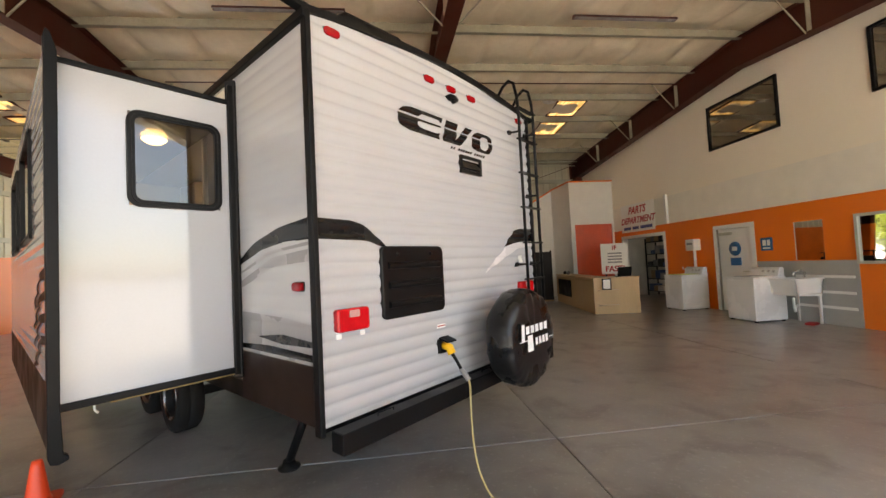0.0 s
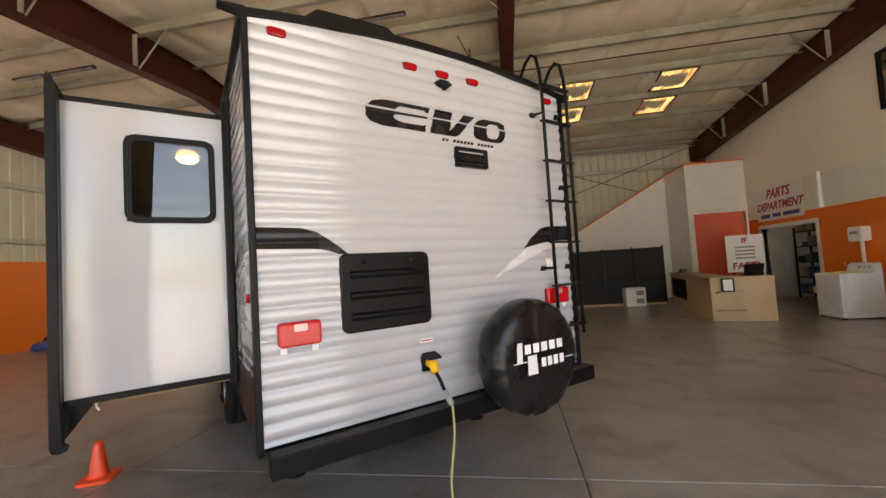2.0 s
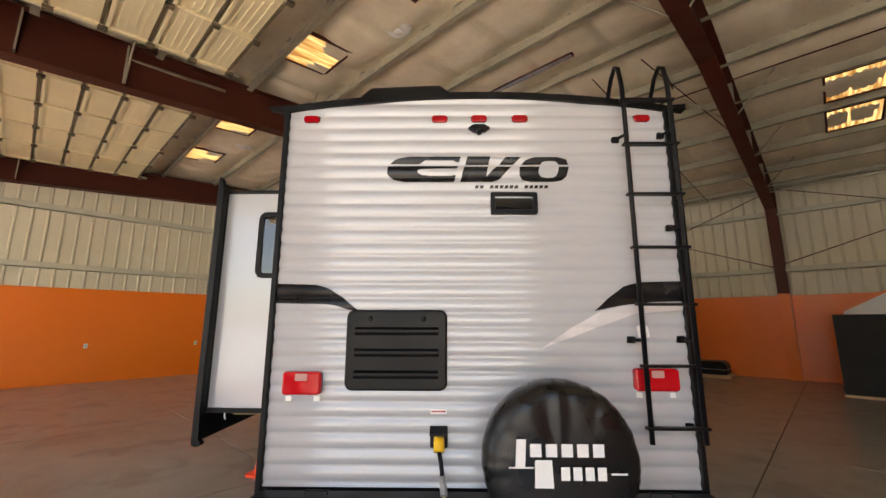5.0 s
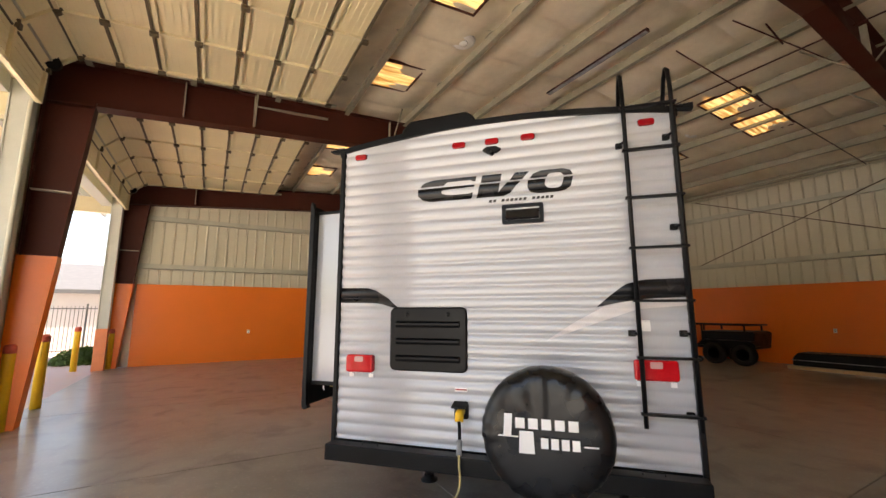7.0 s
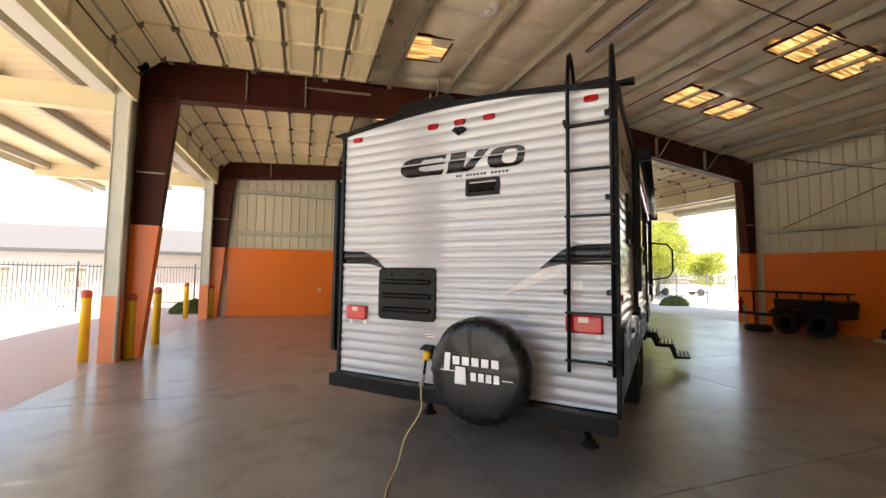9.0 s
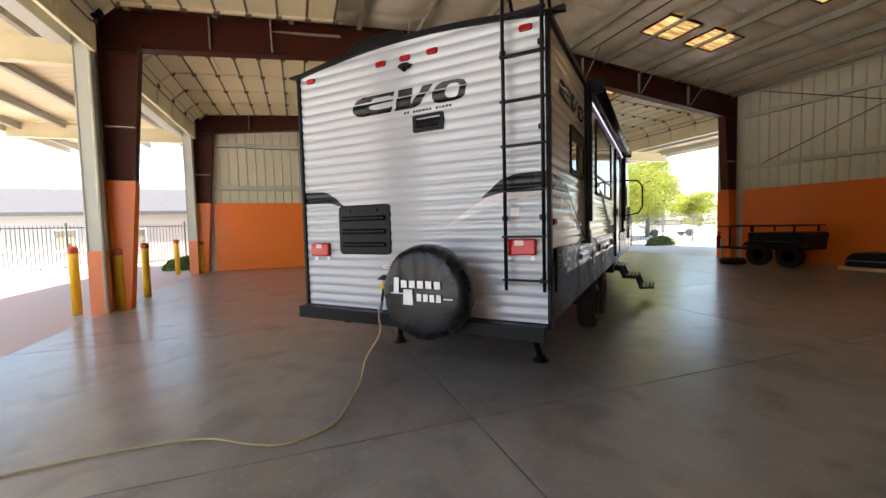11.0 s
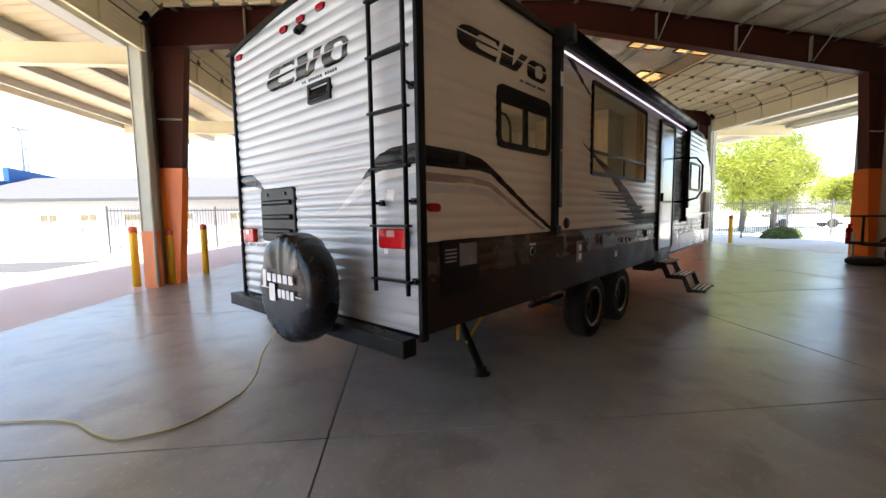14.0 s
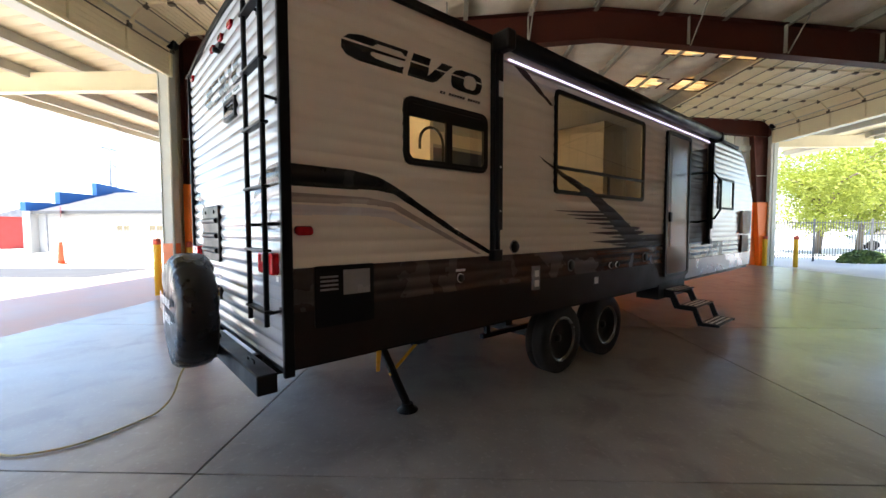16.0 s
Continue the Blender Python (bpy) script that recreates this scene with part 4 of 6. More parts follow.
def jack(u, s):
    """Drop-down stabiliser leg; s is the way that it leans outwards."""
    j = part("stabiliser_jack", tube([(u, 0.90, 0.56), (u + s * 0.12, 1.07, 0.06)], 0.033, 12), M_BLACK, trailer, "black drop-down stabiliser jack")
    part("jack_foot", lathe([(0.085, 0.0), (0.085, 0.012), (0.05, 0.03), (0.045, 0.06)], "z", 20, at=(u + s * 0.125, 1.075, 0.0)), M_BLACK, j)
    part("jack_mount", box((u - 0.07, 0.74, 0.53), (u + 0.07, 1.3, 0.60), 0.01), M_BLACK, j)
    part("jack_motor", lathe([(0.04, 0.0), (0.045, 0.02), (0.045, 0.14), (0.02, 0.16)], "y", 14, at=(u + s * 0.02, 1.2, 0.52)), M_BLACK, j)
    part("jack_brace", tube([(u + s * 0.04, 1.30, 0.55), (u + s * 0.06, 0.95, 0.30)], 0.014, 6), M_YELLOW if s > 0 else M_BLACK, j, "yellow brace" if s > 0 else "")
    if s > 0:
        part("jack_tab", prism([(0.84, 0.55), (0.88, 0.55), (0.86, 0.35), (0.83, 0.35)], "x", u + 0.05, u + 0.06), M_YELLOW, j, "yellow tab")
    return j


jack(2.02, 1), jack(0.50, -1)
bump = part("bumper", boxes(((0.02, -0.175, 0.56), (2.50, -0.065, 0.672)), bevel=0.008), M_BLACK, trailer, "black square tube rear bumper")
for u in (0.5, 2.0):
    part("bumper_bracket", box((u - 0.03, -0.1, 0.56), (u + 0.03, 0.3, 0.65)), M_BLACK, bump)
for u in (0.3, 1.35, 2.15):
    part("cord_clip", tube([(u, -0.12, 0.668), (u, -0.12, 0.69), (u + 0.12, -0.12, 0.69), (u + 0.12, -0.12, 0.668)], 0.005, 6), M_BLACK, bump)
sb = bmesh.new()
prof = [(0.0, -0.45), (0.09, -0.452), (0.18, -0.452), (0.25, -0.45), (0.30, -0.446), (0.34, -0.437), (0.365, -0.41), (0.378, -0.37), (0.38, -0.33), (0.378, -0.28), (0.365, -0.24), (0.335, -0.22), (0.2, -0.22)]
SEG = 96
rings = []
for k, (r, h) in enumerate(prof):
    row = []
    for j in range(SEG):
        a = 2 * math.pi * j / SEG
        x, z = r * math.cos(a), r * math.sin(a)
        fold = 0.016 * noise.noise((x * 16, z * 2.5, 1.0)) * max(0.0, min(1.0, (z + 0.05) / 0.2)) * min(1, r / 0.1)
        crimp = 0.013 * noise.noise((math.cos(a) * 9, math.sin(a) * 9, r * 2)) * max(0.0, (r - 0.26) / 0.1)
        row.append(sb.verts.new((1.62 + x * (1 + crimp * 0.9), h - fold - crimp, 0.922 + z * (1 + crimp * 0.9))))
    rings.append(row)
for a, b in zip(rings, rings[1:]):
    for j in range(SEG):
        sb.faces.new((a[j], a[(j + 1) % SEG], b[(j + 1) % SEG], b[j])).smooth = True
bmesh.ops.remove_doubles(sb, verts=sb.verts, dist=1e-5)
cover = part("spare_tyre_cover", sb, M_VINYL, trailer, "wrinkled black vinyl spare tyre cover with white bars")
def face(u, z, d=0.0):
    return (u + 0.012, -0.466 - d, z + 0.052)
flat = lambda z: 0.0
M_PRINT = mat("white_print", (0.78, 0.78, 0.78), 0.45, vary=0.05)
w1 = [[(1.375, 0.872), (1.42, 0.872), (1.428, 0.995), (1.383, 0.995)]] + bars(1.445, 1.81, 0.918, 0.975, 5)
w2 = [[(1.462, 0.785), (1.55, 0.785), (1.545, 0.905), (1.467, 0.905)]] + bars(1.585, 1.81, 0.818, 0.875, 4)
w3 = [[(1.345, 0.868), (1.46, 0.868), (1.46, 0.875), (1.345, 0.875)], [(1.815, 0.842), (1.89, 0.842), (1.89, 0.85), (1.815, 0.85)]]
for p in w1 + w2 + w3:
    part("printed_bar", decal([p], face, 0.0, 0.02, flat), M_PRINT, cover, "white printed bar")
part("spare_bracket", boxes(((1.55, -0.24, 0.58), (1.67, -0.19, 0.95)), ((1.56, -0.22, 0.6), (1.66, -0.08, 0.66))), M_BLACK, trailer)

lad = part("ladder_rail", tube([(2.19, -0.11, 0.93), (2.19, -0.11, 2.9), (2.19, -0.10, 3.1), (2.19, -0.07, 3.24), (2.19, -0.02, 3.28), (2.19, 0.05, 3.24), (2.19, 0.22, 3.04)], 0.0145, 10), M_BLACK, trailer, "black tubular roof ladder rail")
part("ladder_rail", tube([(2.485, -0.11, 0.93), (2.485, -0.11, 2.9), (2.485, -0.10, 3.1), (2.485, -0.07, 3.24), (2.485, -0.02, 3.28), (2.485, 0.05, 3.24), (2.485, 0.22, 3.02)], 0.0145, 10), M_BLACK, trailer, "black tubular roof ladder rail")
for z in (2.99, 2.69, 2.362, 2.03, 1.692, 1.345, 1.012):
    part("ladder_rung", box((2.165, -0.13, z - 0.008), (2.51, -0.085, z + 0.008), 0.004), M_BLACK, trailer)
for u, zz in ((2.19, (2.76, 1.487)), (2.485, (2.79, 2.17, 1.49, 1.0))):
    for z in zz:
        b = part("ladder_bracket", tube([(u, -0.11, z), (u - 0.03, -0.02, z)], 0.010, 6), M_BLACK, trailer)
        part("bracket_foot", plate(rrect(u - 0.055, u - 0.01, z - 0.02, z + 0.02, 0.006, 2), rear, 0.0, 0.025), M_BLACK, b)

part("roof_vent_shroud", prism([(0.36, 3.0), (0.40, 3.26), (0.48, 3.33), (1.0, 3.345), (1.07, 3.29), (1.12, 3.0)], "y", 0.25, 1.0, 0.025), M_BLACK, trailer, "black plastic roof air conditioner shroud")

def step(u, v, z):
    st = part("entry_step", boxes(((u, v, z - 0.012), (u + 0.22, v + 0.62, z)), bevel=0.004), M_BLACK, trailer, "black folding entry step with white grip strips")
    for k in (0.05, 0.11, 0.17):
        part("grip_strip", box((u + k - 0.014, v + 0.03, z), (u + k + 0.014, v + 0.59, z + 0.004)), M_WHITE, st)
    return st


step(2.46, 5.22, 0.60), step(2.70, 5.22, 0.42), step(2.95, 5.22, 0.22)
for v in (5.19, 5.84):
    part("step_arm", prism([(2.4, 0.62), (2.62, 0.60), (2.70, 0.42), (2.90, 0.42), (2.98, 0.22), (3.17, 0.22), (3.17, 0.19), (2.93, 0.17), (2.86, 0.36), (2.64, 0.36), (2.58, 0.50), (2.4, 0.50)], "y", v, v + 0.03), M_BLACK, trailer)
part("step_box", box((2.2, 5.0, 0.48), (2.5, 5.95, 0.72), 0.01), M_BLACK, trailer)
part("tongue", boxes(((0.55, TL - 0.2, 0.5), (0.63, TL + 0.6, 0.62)), ((1.87, TL - 0.2, 0.5), (1.95, TL + 0.6, 0.62)), ((0.55, TL + 0.5, 0.5), (1.95, TL + 0.6, 0.62))), M_BLACK, trailer)

# fittings inside, seen through the panes
M_WOODIN = mat("warm_cabinet", (0.36, 0.30, 0.22), 0.5, vary=0.15, scale=4, stretch=(1, 1, 6))
for (x0, y0, z0, x1, y1, z1) in ((0.06, 0.06, ZB + 0.12, 0.6, 1.7, 2.9), (0.8, 4.4, ZB + 0.12, 2.0, 5.05, 2.9), (0.7, 2.4, ZB + 0.12, 1.2, 3.3, 1.55)):
    part("cabinet", box((x0, y0, z0), (x1, y1, z1), 0.01), M_WOODIN, trailer)
part("faucet", tube([(2.28, 1.34, 1.80)] + [(2.28, 1.225 + 0.115 * math.cos(radians(a)), 2.13 + 0.115 * math.sin(radians(a))) for a in range(0, 181, 20)] + [(2.28, 1.11, 2.07)], 0.011, 8), M_BLACK, trailer, "black coil spring kitchen tap")
for x, y, z in ((1.4, 0.9, 2.88), (1.4, 3.4, 2.88), (-0.27, 1.87, 2.665)):
    k = 0.66 if x < 0 else 1.0
    lit = glow("dim_warm_lamp", (1.0, 0.66, 0.26), 1.6) if x < 0 else glow("warm_lamp", (1.0, 0.66, 0.30), 14.0)
    part("ceiling_lamp", lathe([(0.01 * k, z - 0.07 * k), (0.09 * k, z - 0.055 * k), (0.13 * k, z - 0.02 * k), (0.135 * k, z)], "z", 24, at=(x, y, 0)), lit, trailer, "lit warm dome lamp")

# skews the rear wall and all that hangs on it to fit the camera's view
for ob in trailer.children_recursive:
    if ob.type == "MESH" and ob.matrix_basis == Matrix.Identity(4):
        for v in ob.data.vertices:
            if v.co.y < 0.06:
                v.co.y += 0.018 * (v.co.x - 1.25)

# ---- overhead doors ----
M_DOORPANEL = mat("cream_door_panel", (0.86, 0.77, 0.50), 0.42, vary=0.06, scale=1.5)
M_DOORSTILE = mat("olive_door_stile", (0.12, 0.095, 0.055), 0.5, vary=0.1)


def door_path(s):
    """Place along the lifted door: (inwards, z) after s metres from its lower edge."""
    if s < 0.42:
        return 0.08, 4.62 + s
    if s < 1.20:
        a = (s - 0.42) / 0.5
        return 0.08 + 0.5 * (1 - math.cos(a)), 5.04 + 0.5 * math.sin(a)
    d = s - 1.20
    return 0.55 + d * 0.997, 5.545 + d * 0.06


def overhead_door(x0, x1, y, sgn, label):
    dr = thing("overhead_door", pose(0, 0, 0), label, "overhead door", "overhead doors", "structure")
    n, h = 9, 0.545
    for i in range(n):
        (ya, za), (yb, zb) = door_path(i * h + 0.008), door_path((i + 1) * h - 0.008)
        a, b = Vector((0, y + sgn * ya, za)), Vector((0, y + sgn * yb, zb))
        d = (b - a).normalized()
        nn = Vector((0, -d.z, d.y)) * (-1 if sgn * d.y > 0 or (abs(d.y) < 0.3) else 1)
        nn = nn if nn.z < 0 or (abs(nn.z) < 0.3 and nn.y * sgn > 0) else -nn
        L = (b - a).length
        def slab(bm, s0, s1, xa, xb, t0, t1):
            pts = []
            for x in (xa, xb):
                for s, t in ((s0, t0), (s1, t0), (s1, t1), (s0, t1)):
                    p = a + d * s + nn * t
                    pts.append(bm.verts.new((x, p.y, p.z)))
            for f in ((0, 1, 2, 3), (4, 7, 6, 5), (0, 4, 5, 1), (1, 5, 6, 2), (2, 6, 7, 3), (3, 7, 4, 0)):
                bm.faces.new([pts[k] for k in f])
        bm = bmesh.new()
        slab(bm, 0, L, x0, x1, 0, 0.03)
        for r in (0.13, 0.22, 0.31, 0.40):
            slab(bm, r - 0.012, r + 0.012, x0, x1, 0.03, 0.038)
        sec = part("door_section", bm, M_DOORPANEL, dr)
        bm = bmesh.new()
        slab(bm, L - 0.045, L - 0.004, x0, x1, 0.03, 0.05)
        part("section_seam", bm, M_DOORSTILE, sec, "dark seam strip")
        bm = bmesh.new()
        slab(bm, 0.0, 0.05, x0, x1, 0.03, 0.062)
        part("section_rail", bm, M_DOORPANEL, sec)
        bm = bmesh.new()
        k = 5
        for j in range(k + 1):
            x = x0 + 0.03 + (x1 - x0 - 0.06) * j / k
            slab(bm, 0.0, L, x - 0.03, x + 0.03, 0.03, 0.075)
        part("stile", bm, M_DOORPANEL, sec)
        bm = bmesh.new()
        for j in range(k + 1):
            x = x0 + 0.03 + (x1 - x0 - 0.06) * j / k
            slab(bm, L - 0.06, L + 0.05, x - 0.04, x + 0.04, 0.062, 0.11)
        part("hinge", bm, M_DOORSTILE, sec)
    for x in (x0 - 0.05, x1 + 0.05):
        bm = bmesh.new()
        pts = [(x, y + sgn * 0.02, 0.05), (x, y + sgn * 0.02, 4.6)] + [(x, y + sgn * (door_path(s)[0] - 0.03), door_path(s)[1] - 0.03) for s in (0.4, 0.6, 0.8, 1.0, 1.2, 5.1)]
        part("door_track", tube(pts, 0.03, 6, bm), M_STEEL, dr)
    part("spring_shaft", tube([(x0, y + sgn * 0.22, 5.25), (x1, y + sgn * 0.22, 5.25)], 0.02, 8), M_STEEL, dr)
    part("spring_drum", tube([(x0 + 0.02, y + sgn * 0.22, 5.25), (x0 + 0.16, y + sgn * 0.22, 5.25)], 0.10, 16), M_BLACK, dr)
    part("spring_drum", tube([(x1 - 0.16, y + sgn * 0.22, 5.25), (x1 - 0.02, y + sgn * 0.22, 5.25)], 0.10, 16), M_BLACK, dr)
    return dr


overhead_door(-11.9, -5.45, YS, 1, "open cream sectional overhead door under the roof")
overhead_door(-4.7, 0.85, YS, 1, "open cream sectional overhead door under the roof")
overhead_door(1.6, 7.4, YS, 1, "open cream sectional overhead door under the roof")
overhead_door(-11.9, XO - 0.05, YN, -1, "open cream sectional overhead door under the roof")
for x in (-11.85, -5.75, -4.83, 0.98, 1.5, 7.5):
    pst = setting("door_post", boxes(((x - 0.09, YS - 0.22, 1.15), (x + 0.09, YS - 0.20, 4.95)), ((x - 0.09, YS + 0.02, 1.15), (x + 0.09, YS + 0.04, 4.95)), ((x - 0.012, YS - 0.20, 1.15), (x + 0.012, YS + 0.02, 4.95)), ((x + 0.05, YS - 0.20, 1.15), (x + 0.07, YS + 0.02, 4.95))), M_GREYPOST, "pale grey-green steel door post", "door post")
    part("painted_foot", boxes(((x - 0.092, YS - 0.222, 0), (x + 0.092, YS + 0.042, 1.15))), M_ORANGE_FADED, pst, "faded orange paint on the post's foot")
setting("door_post", boxes(((-12.24, YN - 0.04, 0), (-12.06, YN + 0.22, 4.95))), M_GREYPOST, "pale grey-green steel door post", "door post")
pst = setting("door_post", boxes(((XO - 0.34, YN - 0.06, 2.42), (XO - 0.12, YN - 0.04, 4.95)), ((XO - 0.34, YN + 0.2, 2.42), (XO - 0.12, YN + 0.22, 4.95)), ((XO - 0.24, YN - 0.04, 2.42), (XO - 0.22, YN + 0.2, 4.95))), M_GREYPOST, "pale grey-green steel door post", "door post")
part("painted_foot", box((XO - 0.342, YN - 0.062, 0), (XO - 0.118, YN + 0.222, 2.42)), M_ORANGE, pst, "orange paint on the post's foot")
for x0, x1, y in ((-12.05, -5.75, YS - 0.36), (-4.75, 0.9, YS - 0.36), (1.5, 7.5, YS - 0.36), (-12.05, XO - 0.05, YN + 0.36)):
    setting("door_header", box((x0, y - 0.14, 4.72), (x1, y + 0.14, 4.98), 0.004), M_GREYPOST, "pale steel door header", "header")

# ---- canopies ----
M_CANOPY = mat("cream_canopy_sheet", (0.66, 0.58, 0.37), 0.5, vary=0.05)
M_CANBEAM = mat("taupe_canopy_beam", (0.36, 0.34, 0.29), 0.55, vary=0.1)


def canopy(name, xa, xb, y0, sgn, depth):
    def cz(d):
        return 5.40 - 0.10 * d
    cn = thing(name, pose(0, 0, 0), "cream sheet canopy on steel outriggers over the doors", "canopy", "", "structure")
    bm, prev, k = bmesh.new(), None, int((xb - xa) / 0.15)
    for i in range(k + 1):
        x, up = xa + 0.15 * i, 0.03 * (i % 2)
        cur = bm.verts.new((x, y0, cz(0) + up)), bm.verts.new((x, y0 + sgn * depth, cz(depth) + up))
        if prev:
            bm.faces.new((prev[0], cur[0], cur[1], prev[1]))
        prev = cur
    part("canopy_sheet", bm, M_CANOPY, cn)
    part("canopy_roof", prism([(y0, cz(0) + 0.06), (y0 + sgn * depth, cz(depth) + 0.06), (y0 + sgn * depth, cz(depth) + 0.1), (y0, cz(0) + 0.1)], "x", xa, xb), M_STEEL, cn)
    for d in (0.9, 2.1, 3.3, 4.4):
        if d < depth:
            part("canopy_purlin", box((xa, y0 + sgn * d - 0.05, cz(d) - 0.2), (xb, y0 + sgn * d + 0.05, cz(d))), M_CANBEAM, cn)
    part("fascia", box((xa, min(y0 + sgn * depth, y0 + sgn * (depth + 0.1)), cz(depth) - 0.24), (xb, max(y0 + sgn * depth, y0 + sgn * (depth + 0.1)), cz(depth) + 0.1)), M_CREAM, cn)
    for x in (-12.2, -5.25, 1.2, 7.9):
        if xa < x < xb:
            part("outrigger", boxes(((x - 0.01, min(y0, y0 + sgn * depth), 4.55), (x + 0.01, max(y0, y0 + sgn * depth), 4.98)), ((x - 0.1, min(y0, y0 + sgn * depth), 4.53), (x + 0.1, max(y0, y0 + sgn * depth), 4.55))), M_CANOPY, cn)
    return cn


canopy("canopy_south", -16.0, 1.3, YS - 0.25, -1, 4.75)
canopy("canopy_north", -16.0, -4.2, YN + 0.25, 1, 3.6)

# ---- skylights and roof fittings ----
def skylight(x, y, w=0.84, h=1.0):
    bm, n = bmesh.new(), 14
    prev = None
    for i in range(n + 1):
        a = x + w * i / n
        up = 0.012 * (i % 2)
        cur = bm.verts.new((a, y, roof_z(y) - 0.125 + up)), bm.verts.new((a, y + h, roof_z(y + h) - 0.125 + up))
        if prev:
            bm.faces.new((prev[0], cur[0], cur[1], prev[1]))
        prev = cur
    sk = setting("skylight", bm, M_SKYLIGHT, "yellowed corrugated translucent roof light", "skylight")
    tagged(sk, group="roof lights")
    part("skylight_curb", ring([(x - 0.04, y - 0.04), (x + w + 0.04, y - 0.04), (x + w + 0.04, y + h + 0.04), (x - 0.04, y + h + 0.04)], [(x, y), (x + w, y), (x + w, y + h), (x, y + h)], lambda a, b, d: (a, b, roof_z(b) - 0.09 - d), 0.0, 0.05), M_BROWN, sk)


for x in (-10.2, -7.7, -4.0, -1.5, 2.6, 5.12):
    for y in ((10.65, 12.1) if x < 0 else (11.2, 12.68)):
        skylight(x, y)
for x in (-10.2, -7.7, -4.1, -1.6, 2.6, 5.12):
    skylight(x, 3.78, h=0.78)


def ceiling_disc(x, y):
    z = roof_z(y) - 0.06
    d = thing("exhaust_disc", pose(x, y, z), "white round ceiling diffuser", "ceiling diffuser", "ceiling diffusers")
    part("outer_ring", lathe([(0.10, -0.05), (0.15, -0.06), (0.20, -0.03), (0.21, 0.0)], "z", 28), M_WHITE, d)
    part("centre", lathe([(0.004, -0.08), (0.07, -0.075), (0.08, -0.05)], "z", 20), M_WHITE, d)
    part("stem", tube([(0, 0, -0.05), (0, 0, 0.06)], 0.03, 8), M_STEEL, d)


for x, y in ((-2.29, 4.83), (-2.33, 11.97), (4.87, 11.3), (-8.6, 4.8)):
    ceiling_disc(x, y)
for x0, x1, y in ((-2.9, -0.6, 7.4), (-9.5, -7.4, 7.4), (3.8, 6.0, 7.4)):
    z = roof_z(y) - 0.21
    fx = thing("strip_light", pose((x0 + x1) / 2, y, z), "unlit dark strip light under the purlins", "strip light", "strip lights")
    part("housing", prism([(-0.06, 0), (-0.03, 0.05), (0.03, 0.05), (0.06, 0)], "x", (x0 - x1) / 2, (x1 - x0) / 2), M_BROWN, fx)
    part("lens", box(((x0 - x1) / 2 + 0.02, -0.045, -0.008), ((x1 - x0) / 2 - 0.02, 0.045, 0)), M_GREYV, fx)
    part("hanger", boxes(((-0.6, -0.006, 0.05), (-0.59, 0.006, 0.2)), ((0.59, -0.006, 0.05), (0.6, 0.006, 0.2))), M_STEEL, fx)
# sprinkler main, bracing rods
def pipe(name, pts, r, m, label, cat):
    return setting(name, tube(pts, r, 8), m, label, cat)


pipe("gas_pipe", [(-0.6, 8.2, 6.15), (-0.35, 16.6, 5.55)], 0.012, M_BROWN, "thin brown roof bracing rod", "rod")
pipe("gas_pipe", [(0.25, 8.3, 6.2), (1.2, 13.2, 5.85)], 0.011, M_BROWN, "thin brown roof bracing rod", "rod")
pipe("gas_pipe", [(0.4, 8.5, 6.5), (0.42, 9.6, 6.15)], 0.015, M_BROWN, "thin hanging rod", "rod")
pipe("conduit", [(-4.9, 16.2, 5.62), (8.0, 16.2, 5.62)], 0.02, M_STEEL, "grey steel conduit under the roof", "conduit")
pipe("conduit", [(-4.9, 16.45, 5.5), (8.0, 16.45, 5.5)], 0.02, M_STEEL, "grey steel conduit under the roof", "conduit")
pipe("conduit", [(-5.0, 9.9, 6.08), (7.9, 9.9, 6.08)], 0.014, M_BROWN, "thin brown conduit under the purlins", "conduit")
pipe("brace_rod", [(1.3, YN - 0.12, 5.7), (7.9, YN - 0.12, 3.35)], 0.012, M_BROWN, "thin diagonal wall bracing rod", "rod")
pipe("brace_rod", [(1.3, YN - 0.1, 3.35), (7.9, YN - 0.1, 5.55)], 0.012, M_BROWN, "thin diagonal wall bracing rod", "rod")
pipe("brace_rod", [(-5.0, YN - 0.1, 3.25), (1.1, YN - 0.1, 5.6)], 0.012, M_BROWN, "thin diagonal wall bracing rod", "rod")
pipe("brace_rod", [(-5.0, YN - 0.12, 5.6), (1.1, YN - 0.12, 3.25)], 0.012, M_BROWN, "thin diagonal wall bracing rod", "rod")
for y in (1.9, 4.8, 6.6, 10.2, 12.4, 14.6):
    for x in (-5.3 - 0.0428 * y, 1.2, 8.12):
        z = roof_z(y) - 0.2
        for s in ((-1, 1) if x < 8 else (-1,)):
            setting("flange_brace", tube([(x + s * 0.12, y, z - 0.66), (x + s * 0.75, y, z + 0.02)], 0.016, 6), M_PURLIN, "grey flange brace from rafter to purlin", "brace")
        setting("web_stiffener", boxes(((x - 0.10, y - 0.02, z - 0.62), (x + 0.10, y + 0.0, z))), M_PURLIN, "pale web stiffener", "stiffener")

for x in (-12.18, -5.33, 1.2, 8.12):
    z = roof_z(0.75) - 0.2
    setting("web_stiffener", boxes(((x - 0.10, 0.73, z - 0.64), (x + 0.10, 0.75, z))), M_PURLIN, "pale web stiffener", "stiffener")

# ---- office side ----
def on_east(y, z, d=0.0):
    return (XE - d, y, z)


